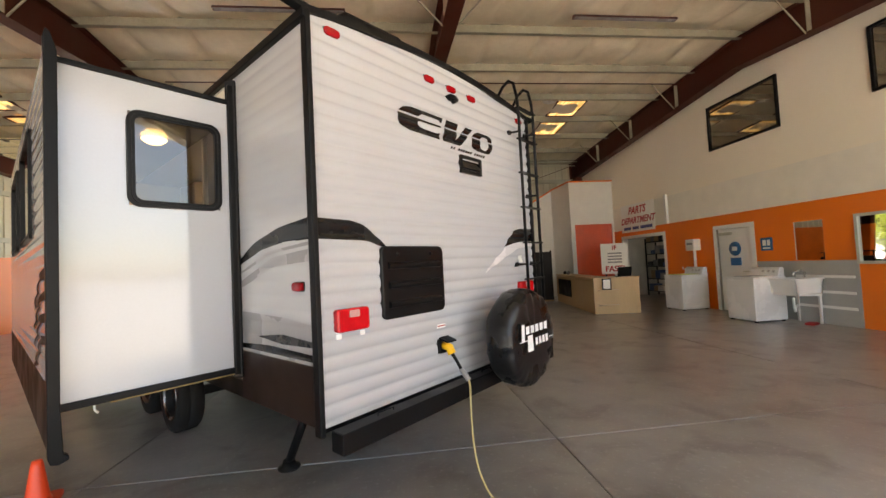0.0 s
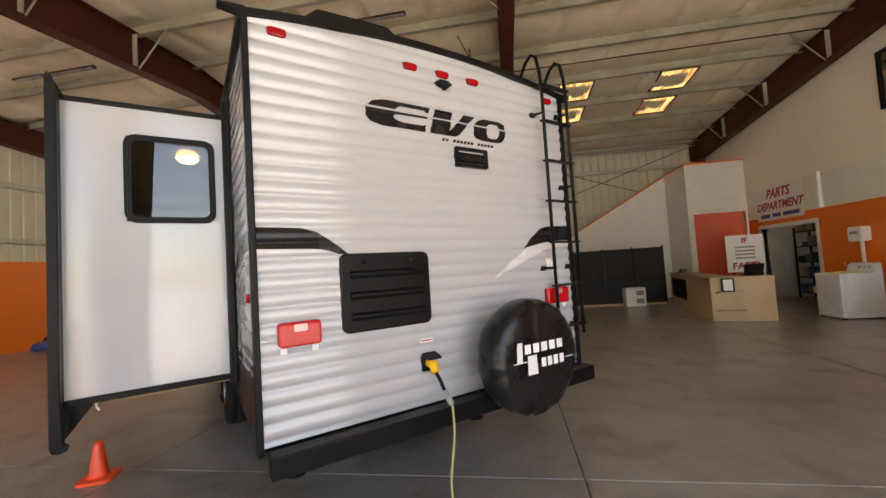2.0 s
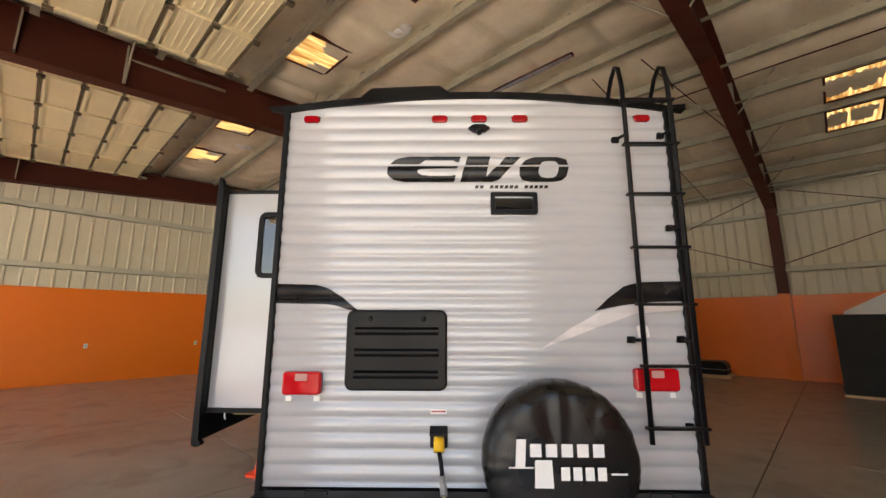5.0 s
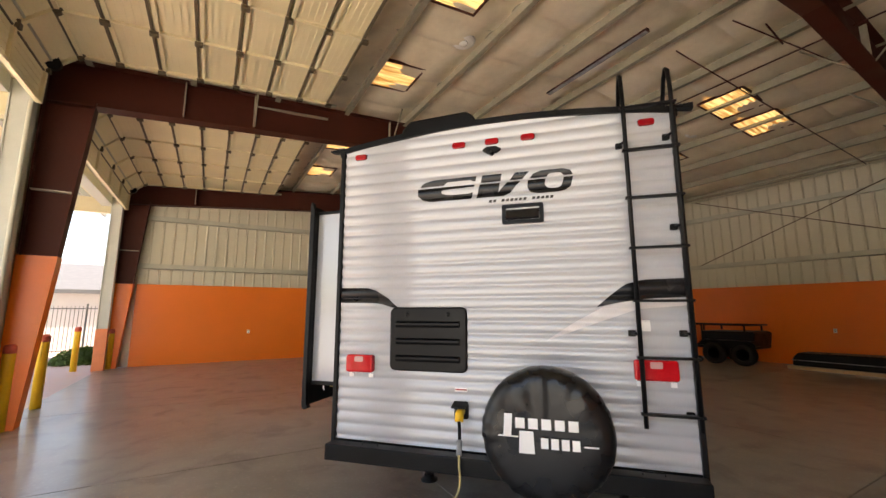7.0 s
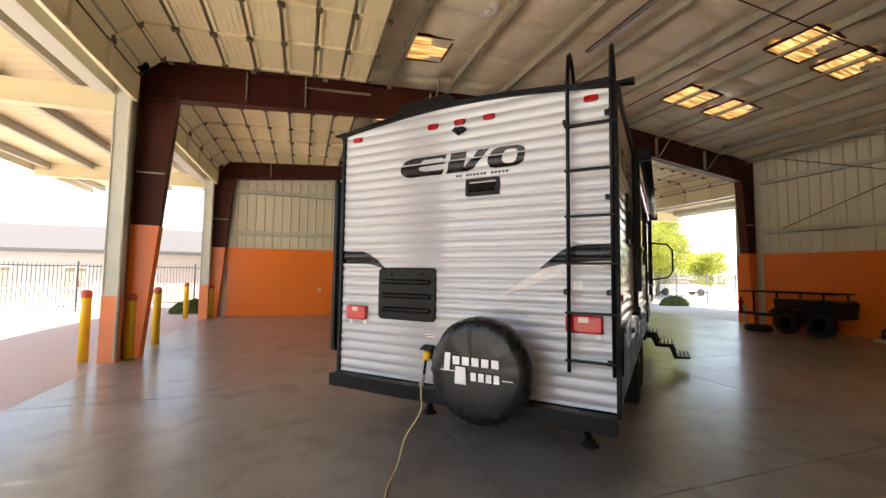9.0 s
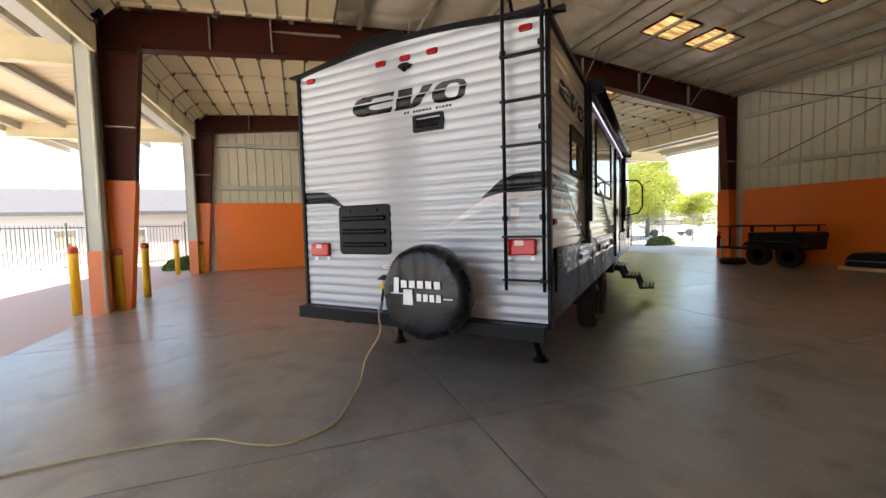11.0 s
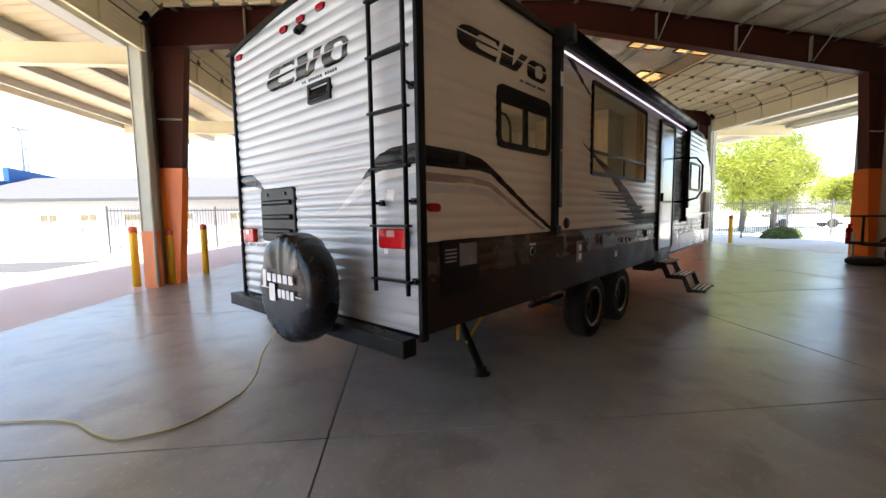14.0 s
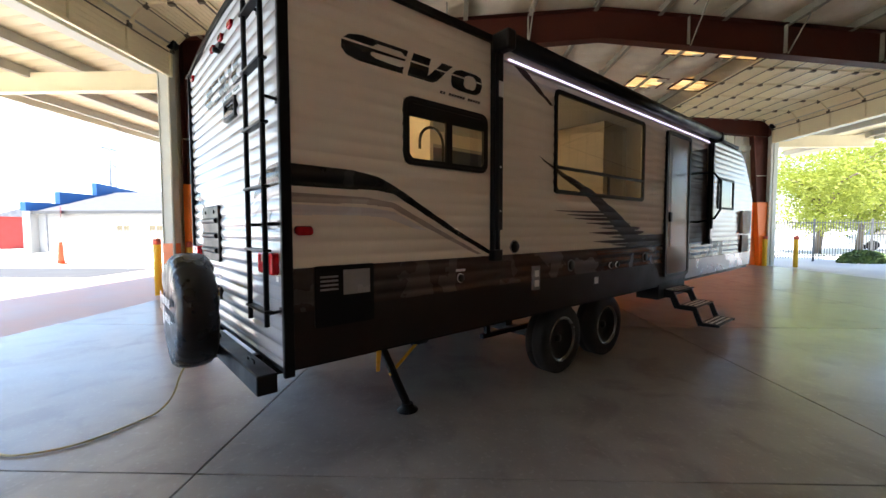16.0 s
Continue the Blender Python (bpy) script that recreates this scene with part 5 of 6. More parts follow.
M_DARKGLASS = mat("dark_window_glass", (0.30, 0.28, 0.24), 0.03, 0.85, rvary=0.0, vary=0.02)
def office_window(name, y0, y1, z0, z1, frame_mat=None, pane_mat=None):
    w = setting(name, ring([(y0, z0), (y1, z0), (y1, z1), (y0, z1)], [(y0 + 0.05, z0 + 0.05), (y1 - 0.05, z0 + 0.05), (y1 - 0.05, z1 - 0.05), (y0 + 0.05, z1 - 0.05)], on_east, -0.01, 0.05), frame_mat or M_BLACK, "dark reflecting interior window in a black frame" if not frame_mat else "bright reflecting window in a thin grey frame", "window")
    part("pane", plate([(y0 + 0.05, z0 + 0.05), (y1 - 0.05, z0 + 0.05), (y1 - 0.05, z1 - 0.05), (y0 + 0.05, z1 - 0.05)], on_east, -0.005, 0.015), pane_mat or M_DARKGLASS, w)


office_window("window_1", 7.58, 9.5, 4.1, 5.24)
office_window("window_2", 3.95, 5.9, 4.1, 5.24)
office_window("window_3", 4.9, 6.35, 1.16, 2.06, M_GREYPOST, M_MIRROR)

d1 = setting("door_1", box((XE + 0.02, 8.52, 0.01), (XE + 0.06, 9.48, 2.05), 0.004), M_WHITE, "white painted restroom door with blue signs", "door")
part("door_frame", boxes(((XE - 0.02, 8.4, 0), (XE + 0.1, 8.5, 2.14)), ((XE - 0.02, 9.5, 0), (XE + 0.1, 9.6, 2.14)), ((XE - 0.02, 8.5, 2.06), (XE + 0.1, 9.5, 2.14))), M_WHITE, d1)
part("door_closer", box((XE - 0.05, 9.05, 1.9), (XE + 0.02, 9.4, 1.97), 0.01), M_STEEL, d1)
part("round_sign", lathe([(0.004, -0.012), (0.17, -0.012), (0.175, 0.0)], "x", 28, at=(XE + 0.02, 9.0, 1.55)), mat("sign_blue", (0.02, 0.11, 0.27), 0.4), d1, "round blue restroom sign")
part("door_sign", box((XE + 0.005, 8.84, 1.14), (XE + 0.02, 9.14, 1.33)), bpy.data.materials["sign_blue"], d1, "blue plate under the round sign")
part("sign_bar", box((XE - 0.002, 8.93, 1.5), (XE + 0.01, 9.07, 1.6)), M_WHITE, d1)
part("door_handle", tube([(XE + 0.02, 8.62, 1.0), (XE - 0.05, 8.62, 1.0), (XE - 0.05, 8.74, 1.0)], 0.012, 8), M_STEEL, d1)
ws = solid("restroom_sign", plate([(7.98, 1.47), (8.26, 1.47), (8.26, 1.76), (7.98, 1.76)], on_east, 0.006, 0.018), bpy.data.materials["sign_blue"], "blue square restroom wall sign", "sign")
part("sign_bar", boxes(((XE - 0.022, 8.03, 1.58), (XE - 0.018, 8.10, 1.71)), ((XE - 0.022, 8.13, 1.58), (XE - 0.018, 8.21, 1.71)), ((XE - 0.022, 8.03, 1.51), (XE - 0.018, 8.21, 1.54))), M_WHITE, ws)

mirror = solid("wall_mirror", plate([(6.91, 1.25), (7.46, 1.25), (7.46, 2.03), (6.91, 2.03)], on_east, 0.006, 0.016), M_MIRROR, "frameless wall mirror over the sink", "mirror")
part("mirror_edge", box((XE - 0.018, 7.455, 1.25), (XE - 0.004, 7.475, 2.03)), M_WHITE, mirror)
wains = setting("wainscot", plate([(6.35, 0), (8.38, 0), (8.38, 1.23), (6.35, 1.23)], on_east, 0.004, 0.02), mat("grey_wainscot", (0.40, 0.40, 0.38), 0.5, vary=0.06), "grey splash panel with white rails", "wainscot")
for z in (0.33, 0.62, 0.92):
    part("white_rail", plate([(6.42, z - 0.025), (7.5, z - 0.025), (7.5, z + 0.025), (6.42, z + 0.025)], on_east, 0.02, 0.035), M_WHITE, wains)

M_ENAMEL = mat("white_enamel", (0.80, 0.80, 0.80), 0.25, vary=0.02, coat=0.4)
def washer(y0, y1, x0, x1, label, lid):
    w = thing("washing_machine", pose(x0, y0, 0), label, "washing machine", "washing machines")
    X, Y = x1 - x0, y1 - y0
    part("cabinet", box((0, 0, 0.03), (X, Y, 0.90), 0.015), M_ENAMEL, w)
    part("top", box((-0.005, -0.005, 0.90), (X + 0.005, Y + 0.005, 0.93), 0.01), M_ENAMEL, w)
    con = part("console", prism([(X - 0.16, 0.93), (X, 0.93), (X, 1.10), (X - 0.06, 1.12), (X - 0.12, 1.07)], "y", 0.01, Y - 0.01, 0.012), M_ENAMEL, w)
    for k in range(3):
        part("knob", lathe([(0.004, -0.03), (0.025, -0.03), (0.03, 0)], "x", 14, at=(X - 0.12, 0.12 + 0.12 * k, 1.03)), M_FAINT, con)
    part("lid", box((0.06, 0.08, 0.93), (X - 0.2, Y - 0.08, 0.942), 0.005), mat("lime_lid", (0.55, 0.62, 0.1), 0.4) if lid else M_ENAMEL, w)
    for fx, fy in ((0.03, 0.03), (X - 0.08, 0.03), (0.03, Y - 0.08), (X - 0.08, Y - 0.08)):
        part("foot", box((fx, fy, 0), (fx + 0.05, fy + 0.05, 0.03)), M_BLACK, w)


washer(9.76, 10.44, 7.5, 8.26, "white top-loading washing machine with a yellow-green lid by the office wall", True)
washer(7.52, 8.22, 7.38, 8.12, "white top-loading washing machine beside the utility sink", False)
sink = thing("utility_sink", pose(7.74, 6.98, 0), "white plastic wall-hung utility sink under a mirror", "sink")
tubm = bmesh.new()
prism([(0, 0.87), (0.03, 0.87), (0.07, 0.60), (0.55, 0.57), (0.585, 0.87), (0.615, 0.87), (0.58, 0.54), (0.05, 0.565)], "y", 0.0, 0.54, bm=tubm)
add_box(tubm, (0.02, 0.0, 0.60), (0.60, 0.03, 0.87)), add_box(tubm, (0.02, 0.51, 0.60), (0.60, 0.54, 0.87))
part("tub", tubm, M_WHITE, sink)
part("rim", ring([(-0.03, -0.03), (0.62, -0.03), (0.62, 0.57), (-0.03, 0.57)], [(0.03, 0.03), (0.54, 0.03), (0.54, 0.51), (0.03, 0.51)], lambda a, b, d: (a, b, 0.87 + d), 0.0, 0.025), M_WHITE, sink)
for y in (0.05, 0.49):
    part("leg", prism([(0.55, 0.56), (0.60, 0.56), (0.59, 0), (0.56, 0)], "y", y - 0.02, y + 0.02), M_WHITE, sink)
part("tap", tube([(0.6, 0.33, 0.9), (0.6, 0.33, 1.0), (0.52, 0.33, 1.05), (0.36, 0.33, 1.0), (0.34, 0.33, 0.95)], 0.016, 8), mat("chrome", (0.7, 0.7, 0.7), 0.12, 1.0), sink, "chrome tap")
part("drain_pipe", tube([(0.3, 0.33, 0.5), (0.3, 0.33, 0.3), (0.35, 0.36, 0.22), (0.42, 0.42, 0.3), (0.6, 0.5, 0.32)], 0.025, 8), M_WHITE, sink)
part("hose", tube([(0.2, 0.62, 0.86), (0.1, 0.75, 0.6), (0.12, 0.78, 0.25), (0.3, 0.75, 0.12), (0.5, 0.7, 0.4)], 0.015, 8), M_BLACK, sink)
solid("red_cloth", box((0, 0, 0), (0.22, 0.16, 0.05), 0.02), mat("red_rag", (0.35, 0.03, 0.03), 0.9, vary=0.3, bump=0.5), "crumpled red rag on the floor under the sink", "rag", m=pose(7.95, 6.86, 0, 0, 0, 20))
disp = thing("towel_dispenser", pose(8.3, 10.22, 0), "white dispenser on a white pipe by the washing machine", "dispenser")
part("pipe", tube([(0.0, 0, 0.9), (0.0, 0, 1.6)], 0.035, 10), M_WHITE, disp)
part("case", box((-0.14, -0.17, 1.56), (0.07, 0.17, 1.87), 0.03), M_WHITE, disp)
part("slot", box((-0.145, -0.1, 1.72), (-0.135, 0.1, 1.78)), M_GREYV, disp)
part("tap", tube([(0.02, 0.42, 1.05), (-0.06, 0.42, 1.05), (-0.06, 0.42, 1.12)], 0.012, 6), M_WHITE, disp)
setting("downpipe", box((XE - 0.09, 11.25, 2.42), (XE - 0.012, 11.35, 3.3), 0.006), M_WHITE, "white painted pipe cover", "pipe cover")


def text_part(body, size, m, material, parent, shear=0.0, name="lettering"):
    cu = bpy.data.curves.new("text", "FONT")
    cu.body, cu.size, cu.extrude, cu.shear, cu.align_x = body, size, 0.002, shear, "CENTER"
    cu.offset = size * 0.03
    tmp = new("text", cu)
    me = bpy.data.meshes.new_from_object(tmp.evaluated_get(bpy.context.evaluated_depsgraph_get()))
    bpy.data.objects.remove(tmp)
    me.materials.clear()
    me.materials.append(material)
    ob = new(name, me)
    ob.matrix_basis, ob.parent = m, parent
    return ob


M_REDINK = mat("red_ink", (0.42, 0.02, 0.03), 0.5, vary=0.1)
M_BLUEINK = mat("blue_ink", (0.05, 0.06, 0.22), 0.5, vary=0.1)
sg = solid("parts_sign", plate([(11.9, 2.32), (13.76, 2.32), (13.76, 3.28), (11.9, 3.28)], on_east, 0.014, 0.03), M_WHITE, "white hanging parts department sign with red lettering", "sign")
FACE_W = Matrix(((0, 0, -1, 0), (-1, 0, 0, 0), (0, 1, 0, 0), (0, 0, 0, 1)))
text_part("PARTS", 0.34, Matrix.Translation((XE - 0.032, 12.83, 2.95)) @ FACE_W, M_REDINK, sg, 0.3)
text_part("DEPARTMENT", 0.30, Matrix.Translation((XE - 0.032, 12.83, 2.62)) @ FACE_W, M_REDINK, sg, 0.3)
for y0, y1 in ((13.62, 13.2), (13.1, 12.75), (12.65, 12.02)):
    part("lettering_bar", plate([(y1, 2.4), (y0, 2.4), (y0, 2.5), (y1, 2.5)], on_east, 0.03, 0.033), M_BLUEINK, sg)

# parts room behind the opening
M_ROOM = mat("parts_room_wall", (0.55, 0.52, 0.47), 0.7)
setting("parts_room_walls", boxes(((XE + 3.0, 10.9, 0), (XE + 3.1, 14.5, 2.8)), ((XE + 0.15, 14.4, 0), (XE + 3.0, 14.5, 2.8)), ((XE + 0.15, 10.9, 0), (XE + 3.0, 11.0, 2.8)), ((XE + 0.15, 8.2, 0), (XE + 3.1, 8.3, 2.8)), ((XE + 1.5, 8.3, 0), (XE + 1.6, 10.9, 2.8))), M_ROOM, "plain walls of the rooms behind the office wall", "wall")
setting("parts_room_ceiling", box((XE + 0.15, 8.2, 2.8), (XE + 3.1, 14.5, 2.9)), M_ROOM, "plain ceiling of the parts room", "ceiling")
# No such lamp is seen; this glowing panel is added to light the room.
setting("parts_room_light", box((XE + 1.2, 12.2, 2.76), (XE + 1.8, 13.2, 2.79)), glow("room_panel", (1, 0.95, 0.85), 0.5), "unseen glowing panel added to light the parts room", "ceiling light")
setting("opening_frame", boxes(((XE - 0.02, 11.46, 0), (XE + 0.17, 11.56, 2.2)), ((XE - 0.02, 13.74, 0), (XE + 0.17, 13.84, 2.2)), ((XE - 0.02, 11.56, 2.1), (XE + 0.17, 13.74, 2.2))), M_WHITE, "white frame of the parts room opening", "door frame")
M_STOCK = [mat("stock_" + n, c, 0.6, vary=0.15) for n, c in (("black", (0.03, 0.03, 0.03)), ("white", (0.6, 0.58, 0.55)), ("kraft", (0.38, 0.26, 0.15)), ("grey", (0.2, 0.2, 0.21)), ("blue", (0.05, 0.09, 0.2)))]
rs = random.Random(4)
for px, py0, py1 in ((XE + 1.1, 11.2, 12.6), (XE + 1.1, 12.7, 14.2)):
    sh = thing("parts_shelf", pose(px, py0, 0), "black metal shelving stocked with packaged parts", "shelving", "parts shelving")
    L = py1 - py0
    for y in (0, L - 0.04):
        for x in (0, 0.41):
            part("upright", box((x, y, 0), (x + 0.04, y + 0.04, 2.1)), M_BLACK, sh)
    for z in (0.15, 0.6, 1.05, 1.5, 1.95):
        part("shelf", box((0, 0, z), (0.45, L, z + 0.03)), M_BLACK, sh)
        y = 0.06
        while y < L - 0.25:
            w, h = rs.uniform(0.1, 0.25), rs.uniform(0.12, 0.34)
            solid("stock_box", box((0.03, 0, 0), (0.38, w, h), 0.004), rs.choice(M_STOCK), "packaged part standing on a black shelf", "package", group="shelf stock", m=pose(px, py0 + y, z + 0.03))
            y += w + rs.uniform(0.01, 0.08)

# counter
M_MAPLE = mat("maple_laminate", (0.55, 0.38, 0.20), 0.4, vary=0.12, scale=2, fine=30, stretch=(1, 1, 0.15))
ctr = thing("service_counter", pose(0, 0, 0), "light maple service counter with a display niche", "counter")
part("front_desk", prism([(5.31, 10.22), (6.47, 10.01), (6.57, 10.61), (5.9, 10.76)], "z", 0.0, 0.93), M_MAPLE, ctr)
part("side_desk", prism([(5.31, 10.22), (5.9, 10.76), (6.45, 14.1), (5.90, 14.1)], "z", 0.0, 0.9), M_MAPLE, ctr)
part("worktop", prism([(5.29, 10.19), (6.49, 9.98), (6.60, 10.64), (5.93, 10.79), (6.48, 14.12), (5.88, 14.12)], "z", 0.93, 0.96), M_MAPLE, ctr)
# No recess is cut: a black slab paints the niche's shaded depth.
part("display_niche", prism([(5.60, 12.3), (5.835, 13.8), (5.86, 13.8), (5.63, 12.3)], "z", 0.28, 0.82), M_BLACK, ctr, "flat black slab standing for the dark display niche")
EXN = Vector((1.16, -0.21, 0)).normalized()
for a, z in ((0.10, 0.62), (0.10, 0.22)):
    p = Vector((5.31, 10.22, 0)) + EXN * a
    part("front_shelf", prism([(p.x, p.y), (p.x + EXN.x * 0.5, p.y + EXN.y * 0.5), (p.x + EXN.x * 0.5 + EXN.y * 0.14, p.y + EXN.y * 0.5 - EXN.x * 0.14), (p.x + EXN.y * 0.14, p.y - EXN.x * 0.14)], "z", z, z + 0.02), M_MAPLE, ctr)
lp = thing("laptop", pose(6.22, 10.34, 0.96, 0, 0, -10), "open black laptop on the service counter", "laptop")
part("base", box((-0.18, -0.12, 0), (0.18, 0.12, 0.02), 0.004), M_BLACK, lp)
part("screen", prism([(-0.12, 0.02), (-0.10, 0.02), (-0.18, 0.26), (-0.2, 0.26)], "x", -0.18, 0.18), M_BLACK, lp)
fr = thing("leaflet_frame", pose(5.60, 10.09, 0.64, 0, 0, -10), "black framed leaflet on the counter's shelf", "leaflet holder")
part("frame", ring([(-0.12, 0), (0.12, 0), (0.12, 0.3), (-0.12, 0.3)], [(-0.09, 0.03), (0.09, 0.03), (0.09, 0.27), (-0.09, 0.27)], lambda a, z, d: (a, -d, z), 0.0, 0.02), M_BLACK, fr)
part("leaflet", box((-0.09, -0.012, 0.03), (0.09, -0.006, 0.27)), M_WHITE, fr)
for k, x in enumerate((6.0, 6.12, 6.1)):
    solid("counter_item", lathe([(0.05, 0), (0.06, 0.05), (0.04, 0.1), (0.02, 0.12)], "z", 14), rs.choice(M_STOCK), "small jar on the counter", "jar", m=pose(x, 13.3 + 0.25 * k, 0.96))
fs = thing("notice_board", pose(7.12, 12.25, 0, 0, 0, -12), "white notice board with red lettering behind the counter", "sign")
part("board", box((-0.42, -0.01, 0.95), (0.42, 0.01, 1.93)), M_WHITE, fs)
FACE_S = Matrix(((1, 0, 0, 0), (0, 0, -1, 0), (0, 1, 0, 0), (0, 0, 0, 1)))
text_part("IF", 0.2, Matrix.Translation((0, -0.012, 1.72)) @ FACE_S, M_REDINK, fs)
text_part("FAST!", 0.25, Matrix.Translation((0, -0.012, 1.03)) @ FACE_S, M_REDINK, fs)
for k in range(4):
    part("lettering_bar", box((-0.22, -0.013, 1.30 + 0.095 * k), (0.22, -0.01, 1.345 + 0.095 * k)), M_GREYV, fs)
part("stand", boxes(((-0.3, 0.01, 0), (-0.26, 0.04, 1.0)), ((0.26, 0.01, 0), (0.3, 0.04, 1.0))), M_BLACK, fs)

# stair enclosure
setting("stair_wall", prism([(2.37, 0), (2.37, 1.90), (6.66, 4.34), (6.66, 0)], "y", 16.0, 16.12), M_WHITE, "white sloping stair enclosure wall", "wall")
part("orange_cap", prism([(2.32, 1.88), (2.35, 1.95), (6.66, 4.40), (6.66, 4.34)], "y", 15.97, 16.15), M_ORANGE, bpy.data.objects["stair_wall"], "orange cap along the slope")
setting("lift_room", boxes(((6.66, 14.3, 2.75), (XE - 0.013, 17.0, 4.35)), ((6.66, 14.3, 0), (6.82, 17.0, 2.75)), ((8.3, 14.3, 0), (XE - 0.013, 14.6, 2.75))), M_WHITE, "white boxed room with a red shutter", "wall")
part("orange_cap", boxes(((6.64, 14.28, 4.35), (XE, 14.42, 4.40)), ((6.64, 14.42, 4.35), (6.76, 16.0, 4.40))), M_ORANGE, bpy.data.objects["lift_room"])
shb = bmesh.new()
prev = None
for i in range(46):
    x = 6.82 + 1.48 * i / 45
    y = 14.34 + 0.012 * (i % 2)
    cur = shb.verts.new((x, y, 0)), shb.verts.new((x, y, 2.75))
    if prev:
        shb.faces.new((prev[0], cur[0], cur[1], prev[1]))
    prev = cur
setting("red_shutter", shb, mat("red_shutter_paint", (0.72, 0.09, 0.02), 0.45, vary=0.08), "red-orange ribbed shutter", "shutter")

# black screen panels with carton
for k in range(4):
    x = 2.12 + 0.91 * k
    pn = thing("screen_panel", pose(x, 14.15, 0), "black fabric screen panel on posts by the stair wall", "screen panel", "black screens")
    part("fabric", box((0.02, 0.0, 0.05), (0.89, 0.02, 1.80)), mat("black_mesh", (0.022, 0.021, 0.022), 0.8, vary=0.2), pn)
    part("post", box((0.88, -0.02, 0), (0.92, 0.04, 1.84)), M_BLACK, pn)
    part("base_rail", box((0.0, -0.05, 0), (0.9, 0.06, 0.05)), M_MAPLE, pn, "pale timber base rail")
ct = thing("carton", pose(4.45, 13.75, 0), "white carton with grey print before the black screens", "carton")
part("box", box((0, 0, 0), (0.58, 0.4, 0.56), 0.006), M_WHITE, ct)
for z in (0.08, 0.33):
    part("print", box((0.3, -0.004, z), (0.52, 0.0, z + 0.15)), M_GREYV, ct)
    part("flap_seam", box((0.0, -0.003, z + 0.19), (0.58, 0.0, z + 0.195)), M_GREYV, ct)

# ---- yard side things ----
def bollard(x, y, h=1.15, cap=True):
    b = thing("bollard", pose(x, y, 0), "yellow steel bollard with a red cap by the door" if cap else "faded yellow steel bollard by the door", "bollard", "door bollards")
    part("post", lathe([(0.075, 0), (0.075, h - 0.12), (0.074, h - 0.11)], "z", 20), M_YELLOW if cap else mat("faded_yellow", (0.62, 0.33, 0.06), 0.6, vary=0.2), b)
    part("cap", lathe([(0.077, h - 0.12), (0.077, h - 0.03), (0.06, h), (0.01, h + 0.01)], "z", 20), mat("faded_red_cap", (0.55, 0.09, 0.05), 0.5, vary=0.2), b)


bollard(-4.94, -1.58, 1.24), bollard(-5.14, -0.98, 1.17), bollard(-6.73, -1.04, 1.23), bollard(-12.0, -1.72, 1.2), bollard(-12.15, -1.0, 1.12)
bollard(0.75, -1.52), bollard(-12.05, 16.85), bollard(-11.55, 17.6)


def cone(x, y, h, label):
    c = thing("traffic_cone", pose(x, y, 0, 0, 0, 25), label, "traffic cone")
    mo = mat("cone_orange", (0.90, 0.075, 0.02), 0.45, vary=0.08)
    part("base", prism(rrect(-0.18 * h / 0.45, 0.18 * h / 0.45, -0.18 * h / 0.45, 0.18 * h / 0.45, 0.04), "z", 0.0, 0.025), mo, c)
    part("cone", lathe([(0.12 * h / 0.45, 0.025), (0.10 * h / 0.45, 0.05), (0.035, h - 0.03), (0.028, h), (0.01, h)], "z", 28), mo, c)


cone(-2.44, 3.25, 0.30, "small orange traffic cone on the floor by the slide-out")
dl = thing("delineator_post", pose(-12.96, -11.9, -0.04), "slim orange delineator post in the sunlit yard", "delineator")
part("base", lathe([(0.22, 0), (0.22, 0.03), (0.1, 0.06)], "z", 20), bpy.data.materials["cone_orange"], dl)
part("post", lathe([(0.13, 0.05), (0.11, 0.26), (0.115, 0.28), (0.065, 0.86), (0.055, 0.94), (0.02, 0.96)], "z", 16), bpy.data.materials["cone_orange"], dl)

fs = thing("floor_machine", pose(-11.55, 9.6, 0, 0, 0, 8), "low blue floor cleaning machine beside the orange wall", "floor machine")
part("body", prism([(-0.40, 0.03), (-0.43, 0.10), (-0.36, 0.21), (-0.10, 0.26), (0.30, 0.27), (0.40, 0.22), (0.42, 0.03)], "x", -0.24, 0.24, 0.03), mat("blue_plastic", (0.02, 0.07, 0.30), 0.4, vary=0.12), fs, "blue plastic body")
part("top_cover", prism([(-0.16, 0.26), (-0.08, 0.36), (0.20, 0.38), (0.28, 0.27)], "x", -0.17, 0.17, 0.02), M_BLACK, fs, "black top cover")
part("handle", tube([(0, 0.30, 0.26), (0, 0.42, 0.52), (0, 0.50, 0.72), (0, 0.58, 0.74)], 0.016, 8), M_BLACK, fs)
for u in (-0.2, 0.2):
    part("caster", lathe([(0.02, -0.02), (0.05, -0.02), (0.05, 0.02), (0.02, 0.02)], "x", 16, at=(u, 0.28, 0.05)), M_RUBBER, fs)
    part("caster", lathe([(0.02, -0.02), (0.05, -0.02), (0.05, 0.02), (0.02, 0.02)], "x", 16, at=(u, -0.28, 0.05)), M_RUBBER, fs)

# power cord
M_CORD = mat("yellow_cord", (0.46, 0.38, 0.17), 0.5, vary=0.15)
cord = thing("power_cord", pose(0, 0, 0), "yellow extension cord plugged into the trailer and lying on the floor", "power cord")
TM = pose(-0.35, 2.349, 0, 0, 0, 42.0)
pl = [TM @ Vector(p) for p in ((1.015, -0.03, 0.935), (1.018, -0.085, 0.925), (1.02, -0.105, 0.88))]
part("plug", tube(pl, 0.03, 14), mat("plug_yellow", (0.85, 0.48, 0.02), 0.35), cord, "bright yellow plug")
p2 = [TM @ Vector(p) for p in ((1.02, -0.105, 0.88), (1.03, -0.13, 0.84), (1.04, -0.165, 0.775))]
part("lead", tube(p2, 0.012, 10), M_BLACK, cord)
